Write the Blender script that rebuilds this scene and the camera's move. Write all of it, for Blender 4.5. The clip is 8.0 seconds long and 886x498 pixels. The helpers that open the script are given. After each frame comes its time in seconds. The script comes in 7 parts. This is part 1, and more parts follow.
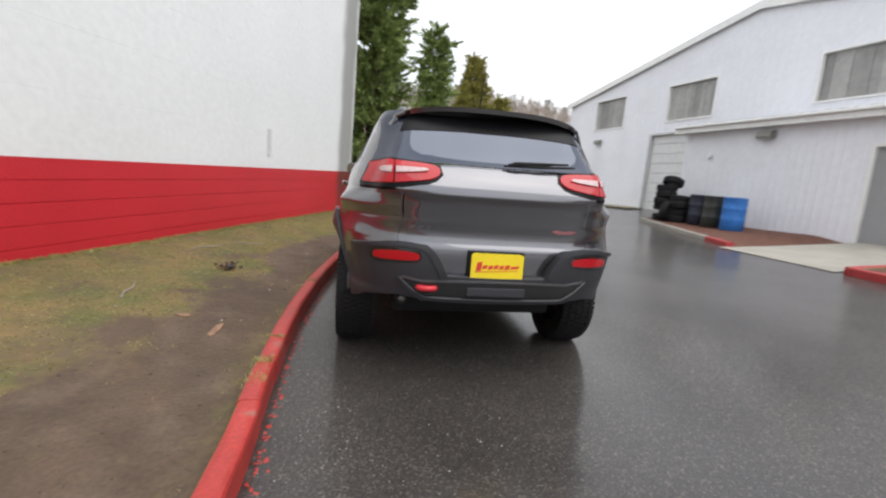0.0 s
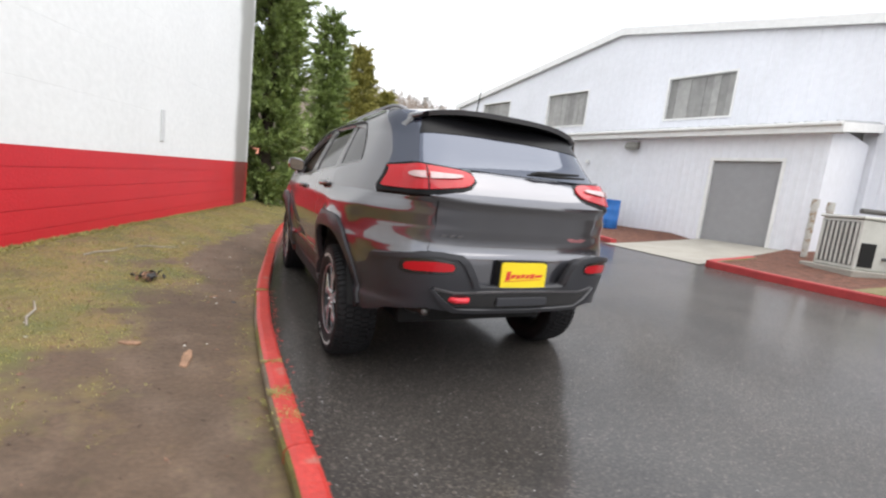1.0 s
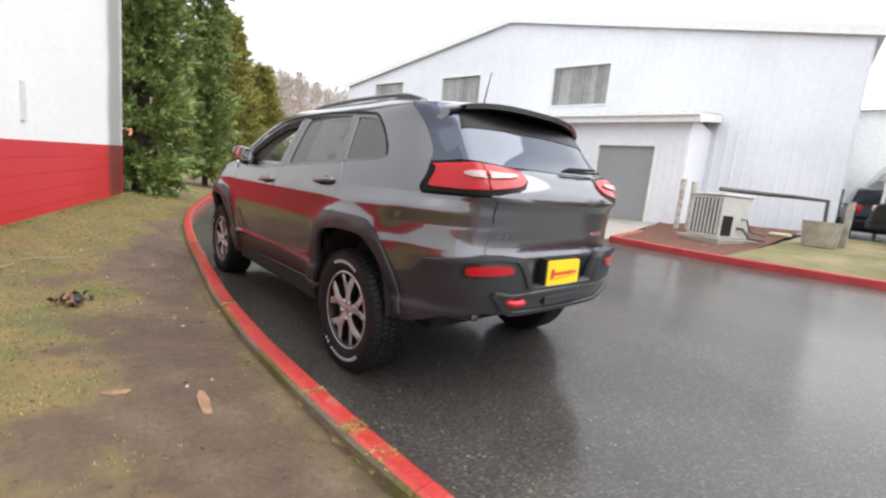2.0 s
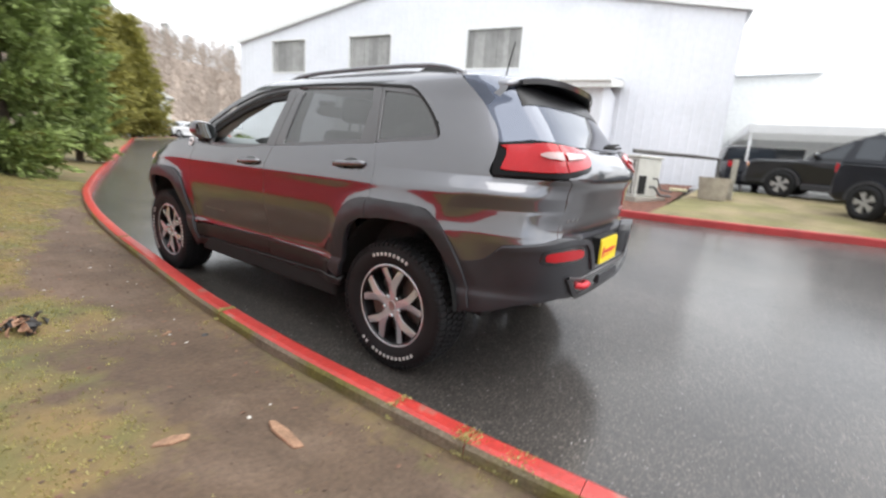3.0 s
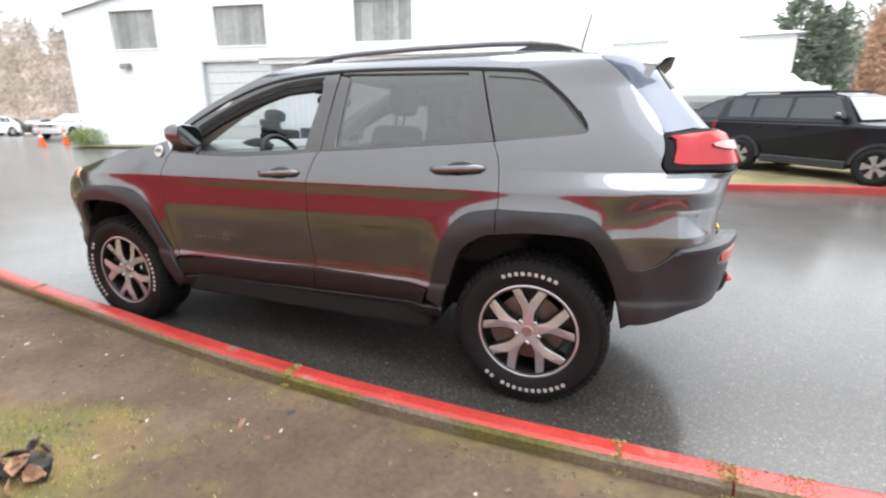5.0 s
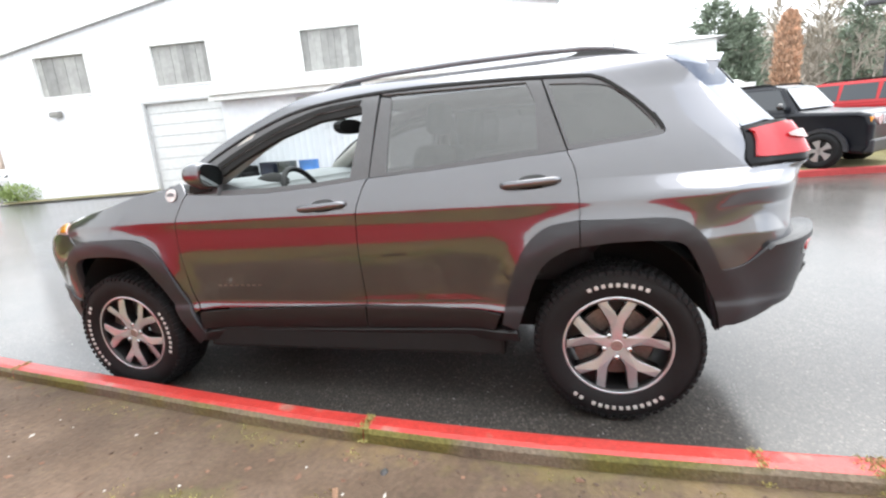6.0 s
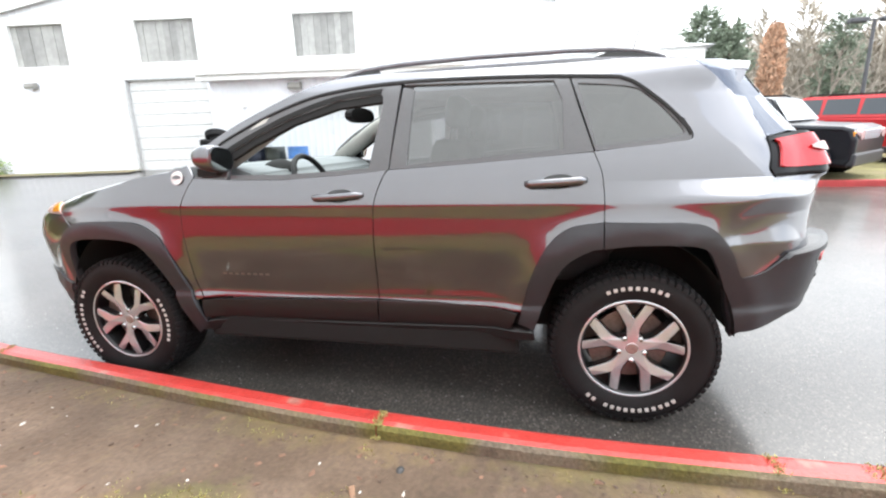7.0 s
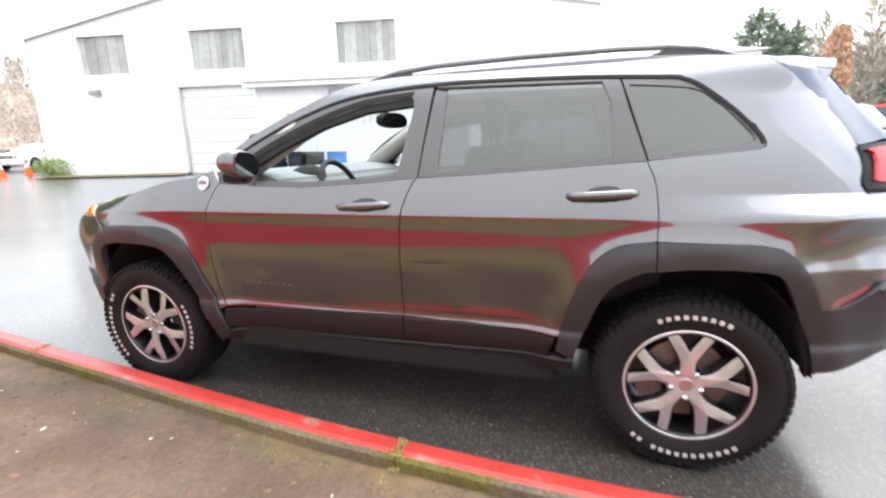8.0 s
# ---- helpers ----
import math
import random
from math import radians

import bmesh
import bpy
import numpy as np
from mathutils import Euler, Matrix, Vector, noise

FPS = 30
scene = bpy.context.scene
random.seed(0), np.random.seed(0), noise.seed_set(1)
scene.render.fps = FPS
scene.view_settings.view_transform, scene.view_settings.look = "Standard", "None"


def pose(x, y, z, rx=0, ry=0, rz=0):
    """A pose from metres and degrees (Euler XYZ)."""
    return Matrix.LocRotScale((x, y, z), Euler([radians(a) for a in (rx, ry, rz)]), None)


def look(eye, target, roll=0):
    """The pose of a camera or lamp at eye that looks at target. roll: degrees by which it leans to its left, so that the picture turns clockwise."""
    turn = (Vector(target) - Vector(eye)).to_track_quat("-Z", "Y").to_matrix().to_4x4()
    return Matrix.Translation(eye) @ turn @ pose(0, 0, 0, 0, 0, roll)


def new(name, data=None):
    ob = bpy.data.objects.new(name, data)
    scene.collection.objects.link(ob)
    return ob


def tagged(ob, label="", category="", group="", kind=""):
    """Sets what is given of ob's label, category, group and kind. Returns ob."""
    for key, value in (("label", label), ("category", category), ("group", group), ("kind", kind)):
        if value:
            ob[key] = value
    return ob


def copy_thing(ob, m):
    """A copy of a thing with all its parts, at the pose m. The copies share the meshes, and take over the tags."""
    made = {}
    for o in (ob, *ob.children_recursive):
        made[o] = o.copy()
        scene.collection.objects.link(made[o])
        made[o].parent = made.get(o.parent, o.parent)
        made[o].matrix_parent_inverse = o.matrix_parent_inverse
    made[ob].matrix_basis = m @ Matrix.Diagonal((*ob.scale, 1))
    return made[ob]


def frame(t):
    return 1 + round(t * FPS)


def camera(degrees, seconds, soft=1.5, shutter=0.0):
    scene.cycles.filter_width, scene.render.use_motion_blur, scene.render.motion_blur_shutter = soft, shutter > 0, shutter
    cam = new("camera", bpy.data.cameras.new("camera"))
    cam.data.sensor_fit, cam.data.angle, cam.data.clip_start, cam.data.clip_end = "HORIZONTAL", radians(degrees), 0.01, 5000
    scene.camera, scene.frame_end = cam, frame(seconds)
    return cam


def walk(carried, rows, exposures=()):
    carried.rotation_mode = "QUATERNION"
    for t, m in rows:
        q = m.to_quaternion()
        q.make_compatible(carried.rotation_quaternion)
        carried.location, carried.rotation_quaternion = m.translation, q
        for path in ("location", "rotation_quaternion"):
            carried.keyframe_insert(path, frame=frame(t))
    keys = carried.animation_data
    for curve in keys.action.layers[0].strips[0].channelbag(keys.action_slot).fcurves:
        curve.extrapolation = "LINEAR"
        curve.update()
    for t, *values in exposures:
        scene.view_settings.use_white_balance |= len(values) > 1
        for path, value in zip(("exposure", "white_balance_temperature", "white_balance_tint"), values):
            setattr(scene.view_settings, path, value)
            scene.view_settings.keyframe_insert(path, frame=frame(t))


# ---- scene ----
cam = camera(90.9, 8.0, soft=2.2, shutter=0.5)
PATH = [
    (0, (-0.739, -3.195, 1.152), (-0.397, -1.246, 0.859), 5.0),
    (0.5, (-1.106, -3.034, 1.12), (-0.479, -1.152, 0.865), 7.7),
    (1, (-1.501, -2.841, 1.141), (-0.631, -1.06, 0.877), 6.7),
    (1.5, (-1.862, -2.537, 1.153), (-0.853, -0.83, 0.89), 6.1),
    (1.7, (-2.0, -2.433, 1.145), (-0.815, -0.847, 0.864), 6.8),
    (2.8, (-2.494, -1.662, 1.153), (-1.013, -0.356, 0.839), 3.1),
    (3, (-2.6, -1.541, 1.169), (-1.01, -0.401, 0.758), 4.3),
    (3.5, (-2.731, -1.275, 1.225), (-1.082, -0.248, 0.748), 1.6),
    (4, (-2.774, -0.934, 1.225), (-1.066, -0.046, 0.682), 3.0),
    (4.2, (-2.813, -0.796, 1.224), (-1.091, 0.068, 0.688), 2.1),
    (5.3, (-2.81, -0.099, 1.236), (-0.949, 0.452, 0.754), -2.0),
    (5.5, (-2.83, 0.023, 1.214), (-0.947, 0.505, 0.745), -3.9),
    (6, (-2.824, 0.256, 1.234), (-0.931, 0.753, 0.821), -4.7),
    (6.5, (-2.772, 0.335, 1.24), (-0.892, 0.831, 0.769), -0.9),
    (7, (-2.829, 0.426, 1.246), (-0.924, 0.844, 0.801), -1.9),
    (7.5, (-2.82, 0.404, 1.246), (-0.94, 0.897, 0.777), -1.7),
    (8, (-2.665, 0.443, 1.25), (-0.795, 1.017, 0.836), -1.3),
]
walk(cam, [(t, look(eye, target, roll)) for t, eye, target, roll in PATH],
     exposures=[(0, 0.73, 6500, 10.0), (0.5, 0.96, 6500, 10.0), (1, 1.06, 6500, 10.0), (1.5, 1.12, 6500, 10.0), (3, 1.32, 6451, 9.0), (3.5, 1.27, 6435, 8.7), (4, 1.4, 6419, 8.4), (5.5, 1.82, 6370, 7.4), (6.5, 2.04, 6370, 7.4), (7, 2.1, 6370, 7.4), (8, 2.12, 6370, 7.4)])

# ---- daylight: bright overcast ----
world = bpy.data.worlds.new("overcast_sky")
scene.world = world
world.use_nodes = True
wt = world.node_tree
wt.nodes.clear()
w_out = wt.nodes.new("ShaderNodeOutputWorld")
w_bg = wt.nodes.new("ShaderNodeBackground")
w_sky = wt.nodes.new("ShaderNodeTexSky")
w_sky.sky_type = "NISHITA"
w_sky.sun_disc = False
w_sky.sun_elevation = radians(62)
w_sky.sun_rotation = radians(138)
w_sky.air_density, w_sky.dust_density, w_sky.ozone_density = 1.0, 3.0, 1.0
w_mix = wt.nodes.new("ShaderNodeMix")
w_mix.data_type = "RGBA"
w_mix.inputs[0].default_value = 0.82
w_noise = wt.nodes.new("ShaderNodeTexNoise")
w_noise.inputs["Scale"].default_value = 2.2
w_noise.inputs["Detail"].default_value = 5
w_ramp = wt.nodes.new("ShaderNodeValToRGB")
w_ramp.color_ramp.elements[0].position, w_ramp.color_ramp.elements[0].color = 0.3, (8.3, 8.8, 9.7, 1)
w_ramp.color_ramp.elements[1].position, w_ramp.color_ramp.elements[1].color = 0.7, (13.6, 13.6, 13.6, 1)
w_co = wt.nodes.new("ShaderNodeTexCoord")
wt.links.new(w_co.outputs["Generated"], w_noise.inputs["Vector"])
wt.links.new(w_noise.outputs["Fac"], w_ramp.inputs[0])
wt.links.new(w_sky.outputs[0], w_mix.inputs[6])
wt.links.new(w_ramp.outputs[0], w_mix.inputs[7])
wt.links.new(w_mix.outputs[2], w_bg.inputs[0])
w_bg.inputs[1].default_value = 0.084
wt.links.new(w_bg.outputs[0], w_out.inputs[0])

sun = new("sun", bpy.data.lights.new("sun", "SUN"))
sun.data.energy, sun.data.angle, sun.data.color = 1.15, radians(70), (1.0, 0.97, 0.93)
sun.matrix_world = look((5, -6, 15), (0, 0, 0))


# ---- materials ----
def mat(name, colour, rough=0.6, metal=0.0, vary=0.12, scale=6.0, fine=60.0, bump=0.0, bump_scale=80.0, coat=0.0,
        second=None, spot=(0.55, 0.7), spot_scale=1.5, rough_vary=0.0, rand=0.0, spec=0.5):
    """A node material: a base colour that varies at two scales, a second colour in patches, a fine relief."""
    m = bpy.data.materials.new(name)
    m.use_nodes = True
    nt = m.node_tree
    b = nt.nodes["Principled BSDF"]
    b.inputs["Roughness"].default_value, b.inputs["Metallic"].default_value = rough, metal
    b.inputs["Coat Weight"].default_value, b.inputs["Coat Roughness"].default_value = coat, 0.04
    b.inputs["Specular IOR Level"].default_value = spec
    co = nt.nodes.new("ShaderNodeTexCoord").outputs["Object"]

    def noise_at(s, detail=4.0):
        n = nt.nodes.new("ShaderNodeTexNoise")
        n.inputs["Scale"].default_value, n.inputs["Detail"].default_value = s, detail
        nt.links.new(co, n.inputs["Vector"])
        return n.outputs["Fac"]

    def mapped(sock, a0, a1, b0, b1):
        n = nt.nodes.new("ShaderNodeMapRange")
        for i, v in enumerate((a0, a1, b0, b1)):
            n.inputs[1 + i].default_value = v
        nt.links.new(sock, n.inputs[0])
        return n.outputs[0]

    def mixed(kind, fac, a, c):
        n = nt.nodes.new("ShaderNodeMix")
        n.data_type, n.blend_type = "RGBA", kind
        for sock, v in ((n.inputs[0], fac), (n.inputs[6], a), (n.inputs[7], c)):
            if isinstance(v, (int, float)):
                sock.default_value = v
            elif isinstance(v, tuple):
                sock.default_value = (*v[:3], 1)
            else:
                nt.links.new(v, sock)
        return n.outputs[2]

    col = tuple(colour)
    if second:
        col = mixed("MIX", mapped(noise_at(spot_scale, 6.0), spot[0], spot[1], 0, 1), col, tuple(second))
    if vary:
        n = nt.nodes.new("ShaderNodeMath")
        n.operation = "MULTIPLY"
        nt.links.new(mapped(noise_at(scale), 0.3, 0.7, 1 - vary, 1 + vary), n.inputs[0])
        nt.links.new(mapped(noise_at(fine), 0.3, 0.7, 1 - vary, 1 + vary), n.inputs[1])
        v = n.outputs[0]
        if rand:
            info = nt.nodes.new("ShaderNodeObjectInfo").outputs["Random"]
            n2 = nt.nodes.new("ShaderNodeMath")
            n2.operation = "MULTIPLY"
            nt.links.new(v, n2.inputs[0])
            nt.links.new(mapped(info, 0, 1, 1 - rand, 1 + rand), n2.inputs[1])
            v = n2.outputs[0]
        c3 = nt.nodes.new("ShaderNodeCombineColor")
        for i in range(3):
            nt.links.new(v, c3.inputs[i])
        col = mixed("MULTIPLY", 1.0, col, c3.outputs[0])
    if isinstance(col, tuple):
        b.inputs["Base Color"].default_value = (*col[:3], 1)
    else:
        nt.links.new(col, b.inputs["Base Color"])
    if rough_vary:
        nt.links.new(mapped(noise_at(scale * 0.7), 0.35, 0.65, max(0.02, rough - rough_vary), rough + rough_vary), b.inputs["Roughness"])
    if bump:
        n = nt.nodes.new("ShaderNodeBump")
        n.inputs["Strength"].default_value, n.inputs["Distance"].default_value = 1.0, bump
        nt.links.new(noise_at(bump_scale, 5.0), n.inputs["Height"])
        nt.links.new(n.outputs[0], b.inputs["Normal"])
    return m


def pane(name, tint, rough=0.0, ior=1.5):
    """Clear or tinted glass: a tinted see-through layer under a Fresnel gloss."""
    m = bpy.data.materials.new(name)
    m.use_nodes = True
    nt = m.node_tree
    nt.nodes.clear()
    out = nt.nodes.new("ShaderNodeOutputMaterial")
    mix = nt.nodes.new("ShaderNodeMixShader")
    tr = nt.nodes.new("ShaderNodeBsdfTransparent")
    gl = nt.nodes.new("ShaderNodeBsdfGlossy")
    fr = nt.nodes.new("ShaderNodeFresnel")
    fr.inputs[0].default_value = ior
    tr.inputs[0].default_value = (*tint, 1)
    gl.inputs["Roughness"].default_value = rough
    nt.links.new(fr.outputs[0], mix.inputs[0])
    nt.links.new(tr.outputs[0], mix.inputs[1])
    nt.links.new(gl.outputs[0], mix.inputs[2])
    nt.links.new(mix.outputs[0], out.inputs[0])
    return m


ASPHALT = mat("wet_asphalt", (0.070, 0.062, 0.056), 0.55, vary=0.28, scale=0.8, fine=140, bump=0.0035, bump_scale=160, coat=0.85,
              second=(0.046, 0.043, 0.041), spot=(0.15, 0.85), spot_scale=0.6, spec=0.18)


def aggregate(m):
    """Stone chips in the asphalt: pale and dark grains, a grainy wet film that thins out in patches."""
    nt = m.node_tree
    b = nt.nodes["Principled BSDF"]
    co = nt.nodes.new("ShaderNodeTexCoord").outputs["Object"]
    v = nt.nodes.new("ShaderNodeTexVoronoi")
    v.inputs["Scale"].default_value = 115
    nt.links.new(co, v.inputs["Vector"])
    g = nt.nodes.new("ShaderNodeValToRGB")
    e = g.color_ramp.elements
    e[0].position, e[0].color = 0.0, (0.55, 0.55, 0.55, 1)
    e[1].position, e[1].color = 0.78, (1.0, 0.99, 0.97, 1)
    for pos, c in ((0.88, 1.25), (0.965, 2.0)):
        n = e.new(pos)
        n.color = (c, c * 0.97, c * 0.92, 1)
    sep = nt.nodes.new("ShaderNodeSeparateColor")
    nt.links.new(v.outputs["Color"], sep.inputs[0])
    nt.links.new(sep.outputs[0], g.inputs[0])
    mul = nt.nodes.new("ShaderNodeMix")
    mul.data_type, mul.blend_type = "RGBA", "MULTIPLY"
    mul.inputs[0].default_value = 1.0
    nt.links.new(b.inputs["Base Color"].links[0].from_socket, mul.inputs[6])
    nt.links.new(g.outputs[0], mul.inputs[7])
    nt.links.new(mul.outputs[2], b.inputs["Base Color"])
    bump = nt.nodes.new("ShaderNodeBump")
    bump.inputs["Strength"].default_value, bump.inputs["Distance"].default_value = 0.55, 0.004
    add = nt.nodes.new("ShaderNodeMath")
    add.operation = "MULTIPLY_ADD"
    nt.links.new(sep.outputs[1], add.inputs[0])
    add.inputs[1].default_value = 0.5
    nt.links.new(v.outputs["Distance"], add.inputs[2])
    nt.links.new(add.outputs[0], bump.inputs["Height"])
    bump.invert = True
    nt.links.new(bump.outputs[0], b.inputs["Normal"])
    film = nt.nodes.new("ShaderNodeBump")
    film.inputs["Strength"].default_value, film.inputs["Distance"].default_value = 0.035, 0.004
    film.invert = True
    nt.links.new(add.outputs[0], film.inputs["Height"])
    nt.links.new(film.outputs[0], b.inputs["Coat Normal"])
    b.inputs["Coat Weight"].default_value, b.inputs["Coat Roughness"].default_value = 0.74, 0.17
    b.inputs["Coat IOR"].default_value = 1.5


aggregate(ASPHALT)
SOIL = mat("bare_soil", (0.092, 0.061, 0.040), 0.85, vary=0.20, scale=3.0, fine=45, bump=0.009, bump_scale=34,
           second=(0.130, 0.090, 0.063), spot=(0.46, 0.70), spot_scale=3.5)


def moss_over(m, moss):
    """Moss and grass colour where the mesh carries its cover, broken up by a fine noise."""
    nt = m.node_tree
    b = nt.nodes["Principled BSDF"]
    src = b.inputs["Base Color"].links[0].from_socket
    a = nt.nodes.new("ShaderNodeVertexColor")
    a.layer_name = "cover"
    n = nt.nodes.new("ShaderNodeTexNoise")
    n.inputs["Scale"].default_value, n.inputs["Detail"].default_value = 14, 6
    co = nt.nodes.new("ShaderNodeTexCoord")
    nt.links.new(co.outputs["Object"], n.inputs["Vector"])
    add = nt.nodes.new("ShaderNodeMath")
    nt.links.new(a.outputs[0], add.inputs[0])
    nt.links.new(n.outputs["Fac"], add.inputs[1])
    r = nt.nodes.new("ShaderNodeMapRange")
    r.inputs[1].default_value, r.inputs[2].default_value = 0.60, 1.30
    nt.links.new(add.outputs[0], r.inputs[0])
    mix = nt.nodes.new("ShaderNodeMix")
    mix.data_type = "RGBA"
    nt.links.new(r.outputs[0], mix.inputs[0])
    nt.links.new(src, mix.inputs[6])
    tone = nt.nodes.new("ShaderNodeTexNoise")
    tone.inputs["Scale"].default_value, tone.inputs["Detail"].default_value = 3.2, 8
    nt.links.new(co.outputs["Object"], tone.inputs["Vector"])
    ramp = nt.nodes.new("ShaderNodeValToRGB")
    e = ramp.color_ramp.elements
    e[0].position, e[0].color = 0.34, (moss[0] * 0.70, moss[1] * 0.90, moss[2] * 0.78, 1)
    e[1].position, e[1].color = 0.66, (moss[0] * 1.30, moss[1] * 1.12, moss[2] * 1.25, 1)
    n = e.new(0.5)
    n.color = (*moss, 1)
    nt.links.new(tone.outputs["Fac"], ramp.inputs[0])
    nt.links.new(ramp.outputs[0], mix.inputs[7])
    nt.links.new(mix.outputs[2], b.inputs["Base Color"])


moss_over(SOIL, (0.150, 0.118, 0.043))
RED_KERB = mat("red_kerb_paint", (0.42, 0.040, 0.033), 0.34, vary=0.16, scale=5, fine=50, bump=0.003, bump_scale=60,
               second=(0.30, 0.12, 0.095), spot=(0.60, 0.68), spot_scale=5)
KERB_STONE = mat("mossy_concrete", (0.20, 0.17, 0.125), 0.9, vary=0.25, scale=4, fine=60, bump=0.006, bump_scale=70,
                 second=(0.13, 0.125, 0.035), spot=(0.42, 0.60), spot_scale=2)
WALL_WHITE = mat("white_wall_paint", (0.78, 0.79, 0.785), 0.5, vary=0.035, scale=0.6, fine=12, bump=0.004, bump_scale=9)
WALL_RED = mat("red_wall_paint", (0.55, 0.022, 0.032), 0.42, vary=0.05, scale=1.2, fine=30, bump=0.004, bump_scale=40)


def darker_end(m, band_colour, y0, y1):
    """A darker band down the end of the wall, ragged at its edges, along the object's own length."""
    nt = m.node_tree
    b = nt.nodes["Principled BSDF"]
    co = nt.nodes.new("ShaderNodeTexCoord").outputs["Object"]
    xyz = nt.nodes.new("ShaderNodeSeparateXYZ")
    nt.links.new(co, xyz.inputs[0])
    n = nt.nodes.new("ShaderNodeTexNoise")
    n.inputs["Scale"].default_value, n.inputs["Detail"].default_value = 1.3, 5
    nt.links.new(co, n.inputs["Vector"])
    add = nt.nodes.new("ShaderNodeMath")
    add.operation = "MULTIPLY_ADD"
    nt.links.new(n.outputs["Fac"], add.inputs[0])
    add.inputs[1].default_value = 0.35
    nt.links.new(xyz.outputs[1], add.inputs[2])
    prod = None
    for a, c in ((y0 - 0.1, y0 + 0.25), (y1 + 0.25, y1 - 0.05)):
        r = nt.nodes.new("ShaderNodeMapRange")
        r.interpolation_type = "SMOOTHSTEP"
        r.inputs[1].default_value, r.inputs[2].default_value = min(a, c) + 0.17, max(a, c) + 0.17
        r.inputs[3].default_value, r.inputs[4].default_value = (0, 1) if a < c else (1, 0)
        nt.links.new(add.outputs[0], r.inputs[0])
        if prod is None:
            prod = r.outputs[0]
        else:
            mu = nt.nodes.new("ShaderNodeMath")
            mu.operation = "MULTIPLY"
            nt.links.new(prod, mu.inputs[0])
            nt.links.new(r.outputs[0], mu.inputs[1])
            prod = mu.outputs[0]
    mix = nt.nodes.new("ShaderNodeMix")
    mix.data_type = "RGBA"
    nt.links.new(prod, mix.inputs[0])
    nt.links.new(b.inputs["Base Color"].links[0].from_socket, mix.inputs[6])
    mix.inputs[7].default_value = (*band_colour, 1)
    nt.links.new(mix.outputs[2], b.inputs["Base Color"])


darker_end(WALL_WHITE, (0.36, 0.36, 0.345), 2.95, 3.7)
darker_end(WALL_RED, (0.17, 0.035, 0.032), 2.95, 3.7)
METAL_WHITE = mat("white_metal_siding", (0.79, 0.80, 0.84), 0.45, vary=0.03, scale=0.4, fine=6, second=(0.73, 0.74, 0.77), spot=(0.52, 0.75), spot_scale=0.5)
TRIM_WHITE = mat("white_trim", (0.80, 0.80, 0.78), 0.5, vary=0.05)
GREY_DOOR = mat("grey_door_paint", (0.30, 0.30, 0.305), 0.5, vary=0.04)
CURTAIN = mat("grey_translucent_panel", (0.30, 0.295, 0.28), 0.4, vary=0.12, scale=1.2, fine=5, rand=0.22)
CONCRETE = mat("concrete_slab", (0.32, 0.30, 0.26), 0.8, vary=0.12, scale=1.5, fine=40, bump=0.002)
MULCH = mat("bark_mulch", (0.13, 0.055, 0.035), 0.95, vary=0.4, scale=9, fine=70, bump=0.03, bump_scale=40)
GRASS_FAR = mat("winter_lawn", (0.165, 0.150, 0.062), 0.95, vary=0.25, scale=1.5, fine=40, bump=0.02, bump_scale=50,
                second=(0.23, 0.185, 0.105), spot=(0.42, 0.6), spot_scale=0.8)
ROOF_GREY = mat("grey_roof_metal", (0.42, 0.43, 0.44), 0.5, vary=0.1)
LAMP_GREY = mat("lamp_housing", (0.22, 0.21, 0.19), 0.5, vary=0.1)


# ---- mesh helpers ----
def obj(name, bm, material, parent=None, label="", smooth=False):
    me = bpy.data.meshes.new(name)
    bm.to_mesh(me)
    bm.free()
    for m in (material if isinstance(material, (list, tuple)) else [material]):
        me.materials.append(m)
    if smooth:
        me.polygons.foreach_set("use_smooth", [True] * len(me.polygons))
    ob = new(name, me)
    if parent:
        ob.parent = parent
    if label:
        ob["label"] = label
    return ob


def thing(name, m=None, label="", category="", group="", kind=""):
    ob = new(name)
    ob.empty_display_size = 0.2
    if m is not None:
        ob.matrix_world = m
    return tagged(ob, label, category, group, kind)


def box(bm, x0, x1, y0, y1, z0, z1, m=None, bevel=0.0, mi=0):
    r = bmesh.ops.create_cube(bm, size=1)
    vs = r["verts"]
    for v in vs:
        v.co = Vector((x0 if v.co.x < 0 else x1, y0 if v.co.y < 0 else y1, z0 if v.co.z < 0 else z1))
    if bevel:
        es = list({e for v in vs for e in v.link_edges})
        r2 = bmesh.ops.bevel(bm, geom=es, offset=bevel, segments=2, profile=0.5, affect="EDGES")
        vs = list({v for v in r2["verts"]} | {v for v in vs if v.is_valid})
    if m is not None:
        for v in vs:
            v.co = m @ v.co
    if mi:
        for f in {f for v in vs for f in v.link_faces}:
            f.material_index = mi
    return vs


def boxed(name, size, material, parent=None, m=None, bevel=0.0, label=""):
    bm = bmesh.new()
    box(bm, *size, m=m, bevel=bevel)
    return obj(name, bm, material, parent, label)


def tube(bm, p0, p1, r0, r1=None, seg=12, caps=True):
    r1 = r0 if r1 is None else r1
    p0, p1 = Vector(p0), Vector(p1)
    q = (p1 - p0).to_track_quat("Z", "Y")
    rings = []
    for p, r in ((p0, r0), (p1, r1)):
        rings.append([bm.verts.new(p + q @ Vector((r * math.cos(2 * math.pi * k / seg), r * math.sin(2 * math.pi * k / seg), 0))) for k in range(seg)])
    for k in range(seg):
        bm.faces.new((rings[0][k], rings[0][(k + 1) % seg], rings[1][(k + 1) % seg], rings[1][k]))
    if caps:
        bm.faces.new(rings[0][::-1])
        bm.faces.new(rings[1])


